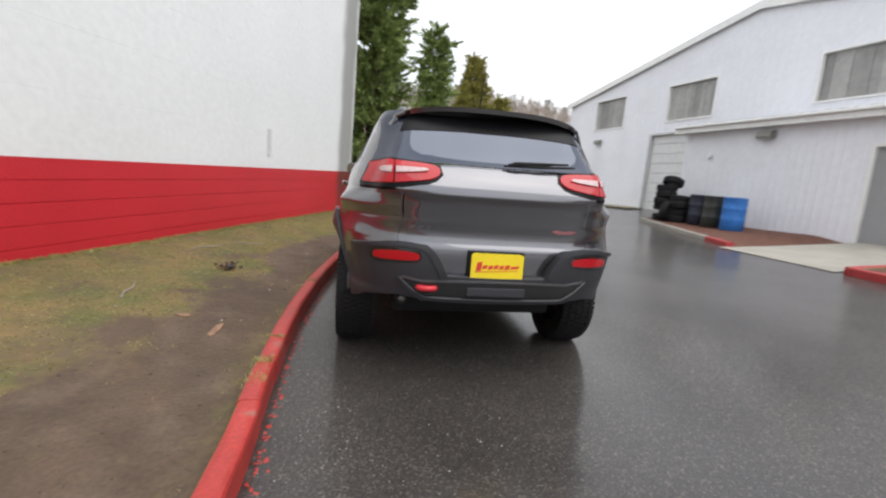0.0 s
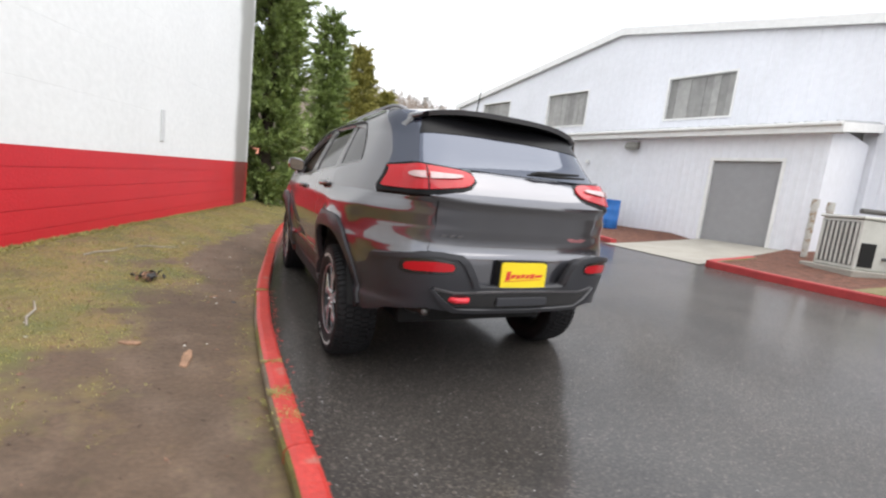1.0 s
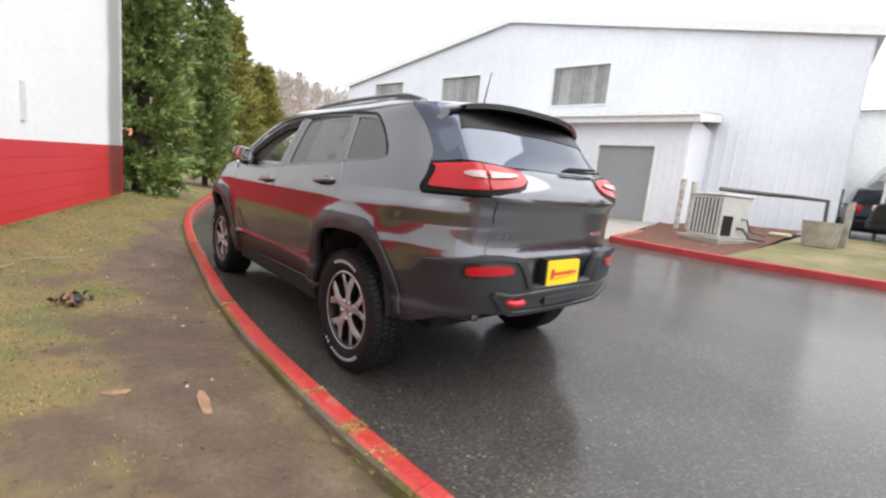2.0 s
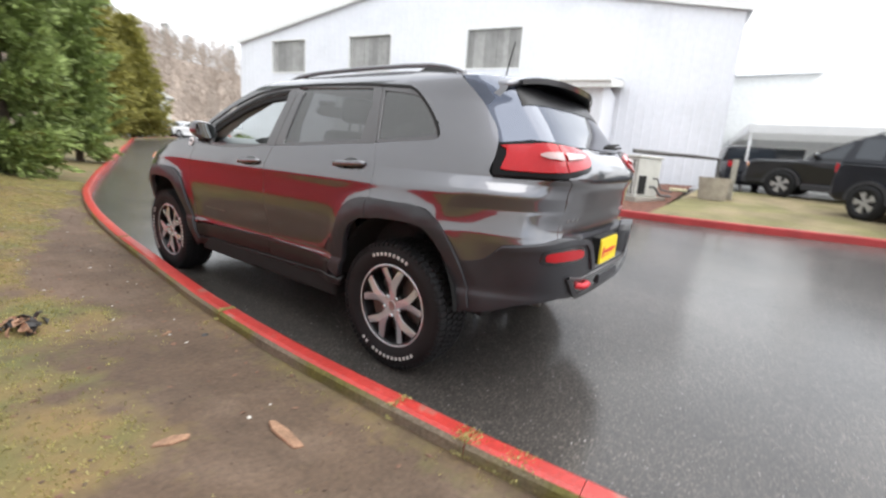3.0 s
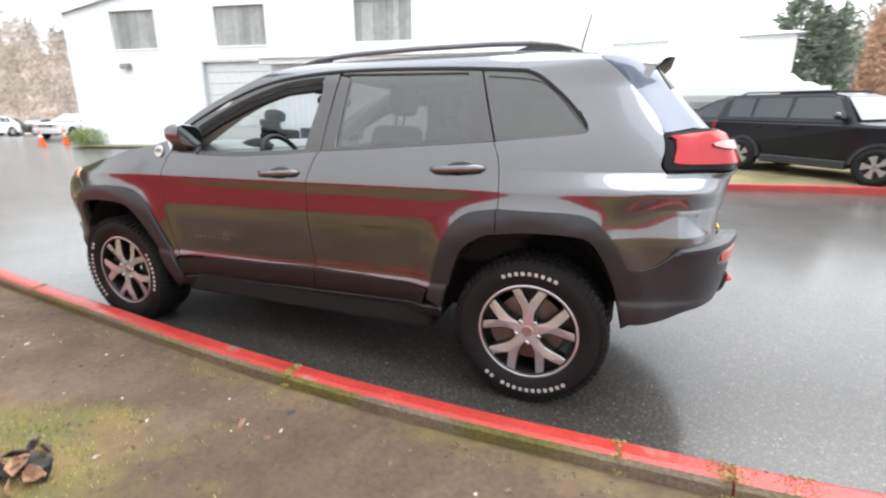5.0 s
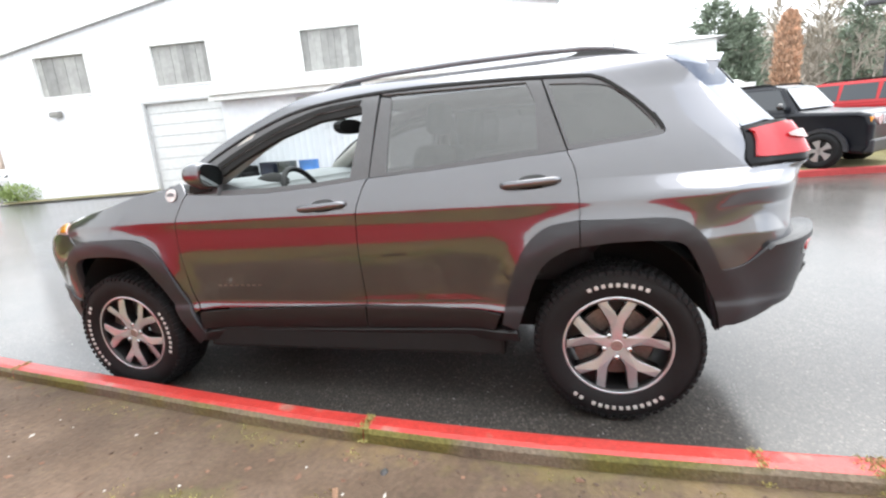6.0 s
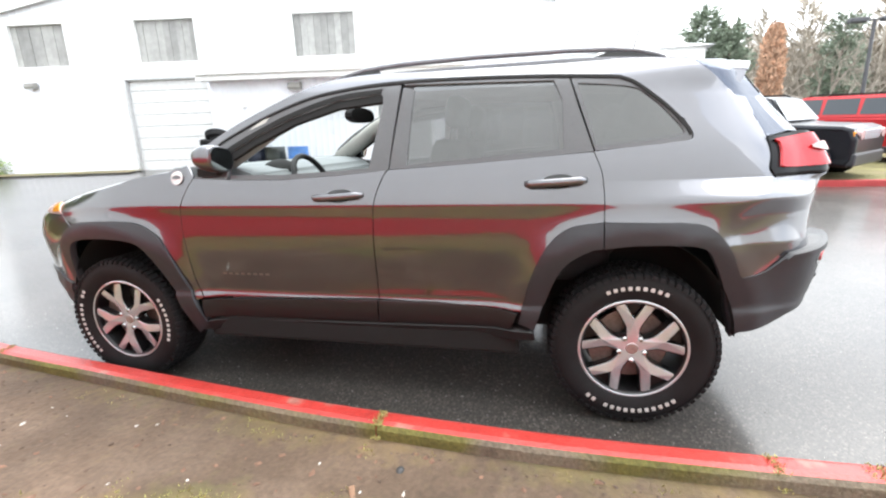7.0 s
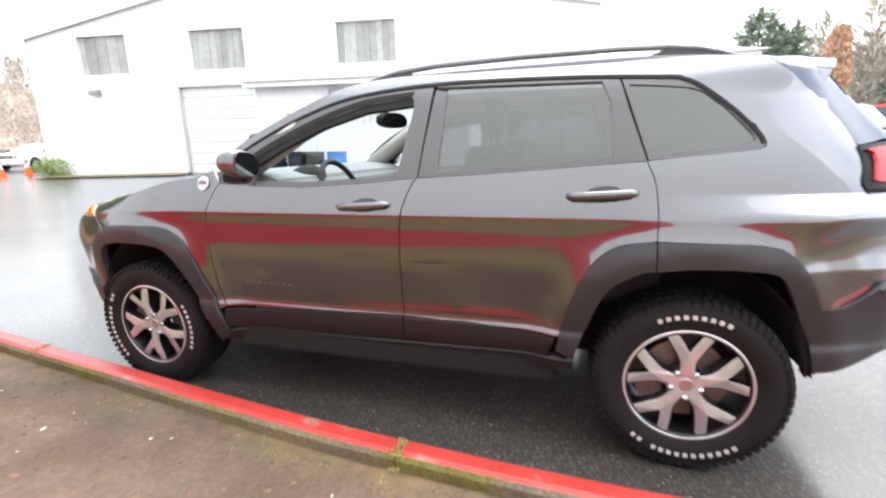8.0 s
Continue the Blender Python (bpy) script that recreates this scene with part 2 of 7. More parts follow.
def pipe(bm, pts, radii, seg=10, caps=True):
    """A round tube along a line of points."""
    pts = [Vector(p) for p in pts]
    radii = radii if isinstance(radii, (list, tuple)) else [radii] * len(pts)
    rings = []
    for i, p in enumerate(pts):
        d = (pts[min(i + 1, len(pts) - 1)] - pts[max(i - 1, 0)]).normalized()
        q = d.to_track_quat("Z", "Y")
        rings.append([bm.verts.new(p + q @ Vector((radii[i] * math.cos(2 * math.pi * k / seg), radii[i] * math.sin(2 * math.pi * k / seg), 0))) for k in range(seg)])
    for a, b in zip(rings, rings[1:]):
        best = min(range(seg), key=lambda o: sum((a[k].co - b[(k + o) % seg].co).length for k in range(seg)))
        for k in range(seg):
            bm.faces.new((a[k], a[(k + 1) % seg], b[(k + 1 + best) % seg], b[(k + best) % seg]))
    if caps:
        bm.faces.new(rings[0][::-1])
        bm.faces.new(rings[-1])


def prism(bm, pts, a, b, axis="z", mi=0):
    """A flat outline pushed from a to b along an axis. For axis x the outline is (y, z), for y (x, z), for z (x, y)."""
    def at(p, h):
        return {"x": (h, p[0], p[1]), "y": (p[0], h, p[1]), "z": (p[0], p[1], h)}[axis]
    lo, hi = [bm.verts.new(at(p, a)) for p in pts], [bm.verts.new(at(p, b)) for p in pts]
    fs = [bm.faces.new(lo[::-1]), bm.faces.new(hi)]
    n = len(pts)
    for k in range(n):
        fs.append(bm.faces.new((lo[k], lo[(k + 1) % n], hi[(k + 1) % n], hi[k])))
    bmesh.ops.recalc_face_normals(bm, faces=fs)
    for f in fs:
        f.material_index = mi
    return fs


def spline(xs, ys):
    """A smooth line through given points that does not overshoot."""
    n = len(xs)
    d = [(ys[i + 1] - ys[i]) / (xs[i + 1] - xs[i]) for i in range(n - 1)]
    t = [d[0]] + [0 if d[i - 1] * d[i] <= 0 else 2 * d[i - 1] * d[i] / (d[i - 1] + d[i]) for i in range(1, n - 1)] + [d[-1]]

    def f(x):
        if x <= xs[0]:
            return ys[0] + t[0] * (x - xs[0])
        if x >= xs[-1]:
            return ys[-1] + t[-1] * (x - xs[-1])
        i = max(k for k in range(n - 1) if xs[k] <= x)
        h = xs[i + 1] - xs[i]
        s = (x - xs[i]) / h
        return (ys[i] * (1 + 2 * s) * (1 - s) ** 2 + t[i] * h * s * (1 - s) ** 2
                + ys[i + 1] * s * s * (3 - 2 * s) + t[i + 1] * h * s * s * (s - 1))
    return f


# ---- the lie of the land ----
def ground_z(x, y):
    x2, y2 = min(max(x, -14), 13), min(max(y, -25), 60)
    return (0.025 * x2 + 0.0024 * x2 * x2 if x2 > 0 else 0.016 * x2) + 0.01 * y2


KERB_Y = [-26, -8, -3.2, -1.35, -0.7, 0.2, 1.1, 2.1, 2.7, 3.6, 5.2, 7.35, 8.3, 10.5, 14, 20, 34]
KERB_X = [-0.4, -0.95, -1.12, -1.175, -1.215, -1.235, -1.205, -1.115, -1.045, -0.945, -0.71, -0.24, 0.05, 0.8, 2.1, 4.3, 9.6]
kerb_x = spline(KERB_Y, KERB_X)
WALL_A, WALL_DIR = Vector((-2.49, 4.8, 0)), Vector((0.316, 0.949, 0)).normalized()


def wall_x(y):
    return -2.49 + (y - 4.8) * 0.333


def verge_z(x, y):
    """The planted strip between kerb and wall: a little under the kerb top, rising to the wall."""
    edge = ground_z(kerb_x(y), y) + 0.060
    span = max(0.3, kerb_x(y) - wall_x(min(y, 8.9)))
    k = min(1.0, max(0.0, (kerb_x(y) - x) / span))
    lump = 0.012 * noise.noise(Vector((x * 1.7, y * 1.7, 3))) + 0.008 * noise.noise(Vector((x * 5, y * 5, 8)))
    return edge + 0.110 * k + 0.008 * max(0, y) * k + lump * min(1, k * 6)


def grid(xs, ys, f):
    bm = bmesh.new()
    vs = [[bm.verts.new((x, y, f(x, y))) for x in xs] for y in ys]
    for j in range(len(ys) - 1):
        for i in range(len(xs) - 1):
            bm.faces.new((vs[j][i], vs[j][i + 1], vs[j + 1][i + 1], vs[j + 1][i]))
    return bm


gx = [-700, -300, -120, -60, -30, -14] + [-12 + 0.8 * i for i in range(41)] + [24, 32, 60, 120, 300, 700]
gy = [-700, -300, -120, -60, -25] + [-22 + 1.0 * i for i in range(66)] + [48, 60, 90, 150, 320, 700]
road = obj("ground", grid(gx, gy, ground_z), ASPHALT, smooth=True)
tagged(road, "dark wet asphalt driveway and car park", "ground", kind="structure")

# planted verge beside the wall
bm = bmesh.new()
rows = []
ys = [-26 + 1.0 * i for i in range(18)] + [-8 + 0.12 * i for i in range(150)] + [10 + 0.8 * i for i in range(31)]
for y in ys:
    k1 = kerb_x(y) - 0.10
    k0 = (wall_x(y) - 0.25) if y < 8.9 else k1 - 6 - (y - 8.9) * 0.3
    rows.append([bm.verts.new((k1 + (k0 - k1) * (i / 36) ** 1.15, y, verge_z(k1 + (k0 - k1) * (i / 36) ** 1.15, y))) for i in range(37)])
for a, b in zip(rows, rows[1:]):
    for i in range(36):
        bm.faces.new((a[i], b[i], b[i + 1], a[i + 1]))
verge = obj("verge", bm, SOIL, smooth=True)
tagged(verge, "strip of trodden bare soil with thin moss and grass", "ground", kind="structure")


def kerb_block(name, pts, z_at, parent, material, width=0.100, height=0.135, lift=0.0, shift=0.0, dip=0.3):
    """A run of kerb along points of its road-side top edge; its body lies to the left of the way it runs."""
    sec = [(-0.015, -dip), (-0.010, height - 0.02), (-0.003, height - 0.005), (0.012, height), (width - 0.035, height), (width - 0.012, height - 0.006), (width, height - 0.025), (width, -dip)]
    bm = bmesh.new()
    rings = []
    for i, (x, y) in enumerate(pts):
        a, b = Vector(pts[max(i - 1, 0)]), Vector(pts[min(i + 1, len(pts) - 1)])
        d = (b - a).normalized()
        nrm = Vector((-d.y, d.x))
        wob = 0.004 * noise.noise(Vector((x * 3, y * 3, 1)))
        rings.append([bm.verts.new((x + nrm.x * (o + shift + wob), y + nrm.y * (o + shift + wob), z_at(x, y) + h + (lift + wob if h > 0 else 0))) for o, h in sec])
    for a, b in zip(rings, rings[1:]):
        for k in range(len(sec) - 1):
            f = bm.faces.new((a[k], a[k + 1], b[k + 1], b[k]))
            f.material_index = 1 if k >= 5 else 0
    bm.faces.new(rings[0])
    bm.faces.new(rings[-1][::-1])
    bmesh.ops.recalc_face_normals(bm, faces=bm.faces)
    return obj(name, bm, material, parent)


kerb_left = thing("kerb", label="red painted concrete kerb, chipped, with mossy bare back", category="kerb", kind="structure")
stops = [-26, -20, -14, -9, -6, -3.9, -2.42, -1.22, -0.78, 1.07, 3.55, 5.6, 8.0, 10.5, 14, 20, 27, 34]
for n, (a, b) in enumerate(zip(stops, stops[1:])):
    k = max(3, int((b - a) / 0.12))
    run = [(kerb_x(a + 0.002 + (b - a - 0.004) * i / k), a + 0.002 + (b - a - 0.004) * i / k) for i in range(k + 1)]
    tilt = (0.002, 0.004) if (a, b) == (-1.22, -0.78) else (0.0, 0.0)
    kerb_block("kerb_stone", run, ground_z, kerb_left, [RED_KERB, KERB_STONE], lift=tilt[0], shift=tilt[1])

# ---- painted block wall beside the verge ----
wall = thing("wall_west", label="painted block wall, white above a red base band", category="wall", kind="structure")
WL0, WL1 = -26.0, 3.85     # along the wall from its reference point
wm = Matrix.Translation(WALL_A) @ Matrix.Rotation(math.atan2(WALL_DIR.x, WALL_DIR.y) * -1, 4, "Z")
# local frame: y runs along the wall, x points to the drive


def red_top(s):
    return 1.165 + 0.0245 * s


H = 0.2


def course(bm, x, za0, za1, zb0, zb1):
    q = [bm.verts.new(v) for v in ((x, WL0, za0), (x, WL1, za1), (x, WL1, zb1), (x, WL0, zb0))]
    p = [bm.verts.new((-0.25, v.co.y, v.co.z)) for v in q]
    bm.faces.new(q)
    for k in range(4):
        bm.faces.new((q[k], p[k], p[(k + 1) % 4], q[(k + 1) % 4]))


bm = bmesh.new()
for c in range(10):
    t0, t1 = red_top(WL0) - H * c, red_top(WL1) - H * c
    course(bm, 0.0, t0 - H + 0.010, t1 - H + 0.010, t0, t1)
obj("red_band", bm, WALL_RED, wall, "glossy red painted block courses").matrix_local = wm
bm = bmesh.new()
course(bm, -0.0075, -1, -1, red_top(WL0) - 0.01, red_top(WL1) - 0.01)
obj("mortar_joint", bm, WALL_RED, wall).matrix_local = wm
bm = bmesh.new()
for c in range(14):
    t0, t1 = red_top(WL0) + 0.6 * c + 0.003, red_top(WL1) + 0.6 * c + 0.003
    course(bm, -0.006, t0, t1, t0 + 0.5993 if c < 13 else 9.0, t1 + 0.5993 if c < 13 else 9.0)
obj("white_face", bm, WALL_WHITE, wall, "white painted block face").matrix_local = wm
bm = bmesh.new()
box(bm, -8, -0.02, WL0 + 0.01, WL1 - 0.01, -1, 8.9)
obj("wall_core", bm, WALL_WHITE, wall).matrix_local = wm
vent = boxed("wall_vent_cover", (-0.006, 0.014, -0.05, 0.05, 1.38, 1.82), mat("vent_grey", (0.60, 0.61, 0.61), 0.5), bevel=0.004)
vent.matrix_world = wm
tagged(vent, "narrow pale grey cover plate on the white wall", "vent")

# ---- white metal workshop ----
FM = Matrix.Translation((12.47, 13.165, 0)) @ Matrix.Rotation(math.atan2(0.1794, 0.9838), 4, "Z")
# local frame: y along the front (ahead positive), x into the building
shop = thing("workshop", FM, "white ribbed metal workshop with gable front and high windows", "building")
Q0, Q1, QR, ZE0, ZE1, ZR = -13.40, 9.30, -1.58, 6.50, 6.38, 8.48


def gable(q):
    return ZR + (ZE0 - ZR) * (QR - q) / (QR - Q0) if q < QR else ZR + (ZE1 - ZR) * (q - QR) / (Q1 - QR)


WINS = [(4.775, 6.92), (-0.208, 2.055), (-6.18, -3.90)]
WZ0, WZ1 = 4.80, 6.28
DQ0, DQ1, DZ = -0.4, 2.76, 4.2


def ribbed(name, q0, q1, bottom, top, parent, holes=(), pitch=0.3, depth=0.014, x=0.0):
    """Ribbed siding between two heights, with openings left out; ribs stand proud towards -x."""
    cuts = {q0, q1}
    q = q0
    while q < q1:
        for o in (0.0, 0.03, 0.07, 0.10):
            if q0 < q + o < q1:
                cuts.add(round(q + o, 4))
        q += pitch
    for h in holes:
        cuts |= {h[0], h[1]}
    cuts |= {QR} if q0 < QR < q1 else set()
    cuts = sorted(c for c in cuts if q0 <= c <= q1)

    def off(q):
        o = (q - q0) % pitch
        return x - (depth if 0.0299 <= o <= 0.0701 else 0.0)
    bm = bmesh.new()
    for a, b in zip(cuts, cuts[1:]):
        if b - a < 1e-4:
            continue
        mid = (a + b) / 2
        spans = [(bottom(a), bottom(b), top(a), top(b))]
        for h in holes:
            if h[0] <= mid <= h[1]:
                lo = spans.pop()
                if h[2] > lo[0] + 0.01:
                    spans.append((lo[0], lo[1], h[2], h[2]))
                spans.append((h[3], h[3], lo[2], lo[3]))
        for s in spans:
            bm.faces.new([bm.verts.new(v) for v in ((off(a), a, s[0]), (off(a), a, s[2]), (off(b), b, s[3]), (off(b), b, s[1]))])
    bmesh.ops.remove_doubles(bm, verts=bm.verts, dist=0.0005)
    return obj(name, bm, METAL_WHITE, parent)


ribbed("front_siding", Q0, Q1, lambda q: 0.0, gable, shop, holes=[(DQ0, DQ1, 0.0, DZ)] + [(a, b, WZ0, WZ1) for a, b in WINS])
bm = bmesh.new()
prism(bm, [(Q0, -0.5), (Q1, -0.5), (Q1, ZE1 - 0.02), (QR, ZR - 0.02), (Q0, ZE0 - 0.02)], 0.55, 0.6, "x")
obj("inner_front", bm, mat("dim_interior", (0.25, 0.25, 0.24), 0.9), shop)
for q, ze in ((Q0, ZE0), (Q1, ZE1)):
    boxed("side_wall", (0.03, 40, q - 0.05, q + 0.05, -0.5, ze), METAL_WHITE, shop)
boxed("back_wall", (40, 40.1, Q0 - 0.05, Q1 + 0.05, -0.5, 8.4), METAL_WHITE, shop)
for a, b, za, zb in ((Q0 - 0.25, QR, ZE0 + 0.02 - 0.04, ZR + 0.02), (QR, Q1 + 0.25, ZR + 0.02, ZE1 - 0.02)):
    bm = bmesh.new()
    prism(bm, [(a, za), (b, zb), (b, zb + 0.1), (a, za + 0.1)], -0.12, 40.2, "x")
    obj("roof", bm, ROOF_GREY, shop)
    bm = bmesh.new()
    prism(bm, [(a, za - 0.17), (b, zb - 0.17), (b, zb + 0.115), (a, za + 0.115)], -0.17, -0.125, "x")
    obj("rake_trim", bm, TRIM_WHITE, shop)
for a, b in WINS:
    w = new("window")
    w.parent = shop
    bm = bmesh.new()
    for bx in ((a - 0.06, a, WZ0 - 0.06, WZ1 + 0.06), (b, b + 0.06, WZ0 - 0.06, WZ1 + 0.06), (a, b, WZ0 - 0.06, WZ0), (a, b, WZ1, WZ1 + 0.06)):
        box(bm, -0.035, 0.16, *bx)
    obj("frame", bm, TRIM_WHITE, w)
    k = 9
    for i in range(k):
        p0, p1 = a + (b - a) * i / k, a + (b - a) * (i + 1) / k
        bm = bmesh.new()
        prism(bm, [(p0 + 0.004, WZ0), (p1 - 0.004, WZ0), (p1 - 0.004, WZ1), (p0 + 0.004, WZ1)], 0.10 + 0.012 * (i % 2), 0.125 + 0.012 * (i % 2), "x")
        obj("panel", bm, CURTAIN, w)
over_door = new("overhead_door")
over_door.parent = shop
over_door["label"] = "pale sectional overhead door"
PALE_DOOR = mat("pale_door_panels", (0.66, 0.66, 0.65), 0.5, vary=0.06)
for i in range(9):
    boxed("door_panel", (0.13, 0.17, DQ0, DQ1, 0.3 + 0.44 * i + 0.006, 0.3 + 0.44 * (i + 1) - 0.006), PALE_DOOR, over_door, bevel=0.012)
bm = bmesh.new()
box(bm, -0.03, 0.2, DQ1, DQ1 + 0.09, 0.2, DZ + 0.09)
box(bm, -0.03, 0.2, DQ0, DQ1, DZ, DZ + 0.09)
obj("door_frame", bm, mat("door_frame_grey", (0.5, 0.5, 0.5), 0.5), shop)

# low annex against the front
annex = thing("annex", FM, "low white ribbed metal annex with grey roller door", "building")
AX, A0, A1, AZ = -3.35, -9.88, -2.30, 3.62
GD0, GD1, GDZ = -9.05, -7.437, 2.84
ax = new("siding_front")
ax.parent = annex
r = ribbed("front_siding", A0, A1, lambda q: 0.0, lambda q: AZ, annex, holes=[(GD0, GD1, 0.0, GDZ)], pitch=0.2, depth=0.012, x=AX)
bpy.data.objects.remove(ax)
for q in (A0, A1):
    boxed("end_wall", (AX + 0.002, -0.04, q - 0.03, q + 0.03, -0.3, AZ + 0.1), METAL_WHITE, annex)
bm = bmesh.new()
prism(bm, [(AX - 0.28, AZ + 0.02), (-0.03, AZ + 0.62), (-0.03, AZ + 0.70), (AX - 0.28, AZ + 0.10)], A0 - 0.22, A1 + 0.22, "y")
obj("roof", bm, ROOF_GREY, annex)
for i in range(26):
    bm = bmesh.new()
    q = A0 - 0.15 + i * 0.3
    prism(bm, [(AX - 0.28, AZ + 0.09), (-0.03, AZ + 0.69), (-0.03, AZ + 0.735), (AX - 0.28, AZ + 0.135)], q, q + 0.05, "y")
    obj("roof_rib", bm, ROOF_GREY, annex)
bm = bmesh.new()
box(bm, AX - 0.32, AX - 0.285, A0 - 0.26, A1 + 0.26, AZ - 0.14, AZ + 0.10)
box(bm, AX - 0.30, AX - 0.002, A0 - 0.23, A1 + 0.23, AZ - 0.12, AZ - 0.09)
box(bm, AX - 0.40, AX - 0.322, A0 - 0.24, A1 + 0.24, AZ + 0.01, AZ + 0.09, bevel=0.02)
obj("fascia", bm, TRIM_WHITE, annex, "white fascia and gutter")
for q in (A0 - 0.26, A1 + 0.225):
    bm = bmesh.new()
    prism(bm, [(AX - 0.29, AZ - 0.14), (-0.04, AZ + 0.44), (-0.04, AZ + 0.66), (AX - 0.29, AZ + 0.08)], q, q + 0.035, "y")
    obj("end_fascia", bm, TRIM_WHITE, annex)
boxed("roller_door", (AX + 0.07, AX + 0.10, GD0, GD1, 0.3, GDZ), GREY_DOOR, annex, label="flat grey painted door")
bm = bmesh.new()
box(bm, AX - 0.03, AX + 0.12, GD0 - 0.08, GD0, 0.3, GDZ + 0.08)
box(bm, AX - 0.03, AX + 0.12, GD1, GD1 + 0.08, 0.3, GDZ + 0.08)
box(bm, AX - 0.03, AX + 0.12, GD0, GD1, GDZ, GDZ + 0.08)
obj("door_frame", bm, TRIM_WHITE, annex)


def wall_lamp(x, q, z, label):
    l = thing("wall_lamp", FM @ Matrix.Translation((x, q, z)), label, "lamp", "lamps on the workshop")
    bm = bmesh.new()
    prism(bm, [(0, 0.10), (-0.20, 0.05), (-0.24, -0.10), (-0.2, -0.13), (0, -0.13)], -0.2, 0.2, "y")
    bmesh.ops.bevel(bm, geom=list(bm.edges), offset=0.012, segments=2, affect="EDGES")
    obj("housing", bm, LAMP_GREY, l)
    boxed("lens", (-0.205, -0.03, -0.17, 0.17, -0.155, -0.131), mat("lamp_lens", (0.5, 0.5, 0.47), 0.2), l, bevel=0.005)
    boxed("bracket", (-0.05, 0.02, -0.06, 0.06, -0.08, 0.08), LAMP_GREY, l)
    return l


wall_lamp(-0.03, 6.39, 4.15, "grey box floodlight on the white siding")
wall_lamp(AX - 0.03, -4.97, 3.30, "grey box floodlight under the annex eave")

# ---- the parked car ----
PAINT = mat("granite_metallic_paint", (0.082, 0.081, 0.096), 0.36, metal=1.0, vary=0.04, scale=3, fine=900, coat=1.0)
PAINT.node_tree.nodes["Principled BSDF"].inputs["Coat IOR"].default_value = 2.2
CLAD = mat("grey_black_cladding", (0.027, 0.028, 0.033), 0.40, vary=0.08, scale=8, fine=300, bump=0.0004, bump_scale=500)
# darker copy of CLAD: shade put into the down-facing sill and door cladding
SILL_SHADED = mat("shaded_cladding", (0.013, 0.012, 0.013), 0.38, vary=0.08, scale=8, fine=300)
BLACK = mat("matt_black_inner", (0.008, 0.008, 0.008), 0.9, vary=0.1)
BLACK_GLOSS = mat("gloss_black_trim", (0.012, 0.012, 0.013), 0.12, vary=0.05, coat=0.6)
RUBBER = mat("tyre_rubber", (0.0095, 0.0095, 0.0105), 0.7, spec=0.3, vary=0.15, scale=12, fine=120, bump=0.0006, bump_scale=220)
ALLOY = mat("machined_alloy", (0.62, 0.68, 0.73), 0.22, metal=0.7, vary=0.05, scale=20, fine=200)
ALLOY_DARK = mat("dark_painted_alloy", (0.012, 0.012, 0.013), 0.35, metal=0.3, vary=0.06)
STEEL = mat("brake_steel", (0.25, 0.24, 0.23), 0.45, metal=0.9, vary=0.15)
CHROME = mat("satin_silver", (0.5, 0.5, 0.5), 0.25, metal=1.0, vary=0.03)
WHITE_MARK = mat("white_marking", (0.62, 0.61, 0.59), 0.6, vary=0.1)
RED_LENS = mat("red_lens", (0.42, 0.006, 0.012), 0.08, vary=0.05, coat=0.2, spec=0.4)
CLEAR_LENS = mat("pale_lens", (0.50, 0.36, 0.36), 0.22, vary=0.08, scale=30, coat=0.3)
DIM_SILVER = mat("dim_silver", (.17, .165, .17), .3, metal=.8)
# serves the lamp housing, spoiler underside and the painted window reflection
DULL_BLACK = mat("dull_black", (.006, .006, .007), .3, spec=.15)
RED_HOOK = mat("red_powder_coat", (0.62, 0.03, 0.045), 0.4, vary=0.05)
PLATE_YELLOW = mat("yellow_plate", (0.86, 0.66, 0.02), 0.4, vary=0.03)
PLATE_RED = mat("red_print", (0.65, 0.05, 0.03), 0.4, vary=0.05)
AMBER = mat("amber_lens", (0.75, 0.28, 0.02), 0.15, vary=0.05, coat=1.0)
TINT = pane("privacy_glass", (0.17, 0.172, 0.178), ior=2.4)
QUARTER_TINT = pane("dark_quarter_glass", (0.02, 0.02, 0.022), ior=2.4)
DARK_TINT = mat("dark_rear_glass", (0.010, 0.011, 0.020), 0.04, vary=0.05, spec=0.5)
DARK_TINT.node_tree.nodes["Principled BSDF"].inputs["IOR"].default_value = 2.0
DARK_TINT.node_tree.nodes["Principled BSDF"].inputs["Specular Tint"].default_value = (0.74, 0.82, 1.0, 1)
CLEAR = pane("clear_glass", (0.86, 0.90, 0.89))
TRIM_GREY = mat("grey_interior_trim", (0.20, 0.215, 0.22), 0.7, vary=0.06, bump=0.0004, bump_scale=400)
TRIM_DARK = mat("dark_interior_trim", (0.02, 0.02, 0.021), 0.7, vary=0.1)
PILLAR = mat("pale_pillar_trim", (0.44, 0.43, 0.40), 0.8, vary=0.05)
SEAT = mat("dark_seat_cloth", (0.03, 0.03, 0.032), 0.85, vary=0.2, fine=200)

half_w = spline([.18, .26, .33, .40, .45, .49, .518, .528, .538, .548, .560, .59, .64, .70, .76, .82, .88, .93, .955, .975, 1.00, 1.012, 1.02, 1.028, 1.045, 1.10, 1.17, 1.25, 1.40, 1.50, 1.56, 1.60, 1.63, 1.65],
                [.73, .800, .832, .851, .864, .870, .871, .870, .867, .863, .861, .868, .880, .893, .9065, .917, .9213, .9214, .9218, .9234, .9262, .9276, .9280, .9268, .9234, .909, .889, .860, .792, .745, .710, .673, .628, .585])
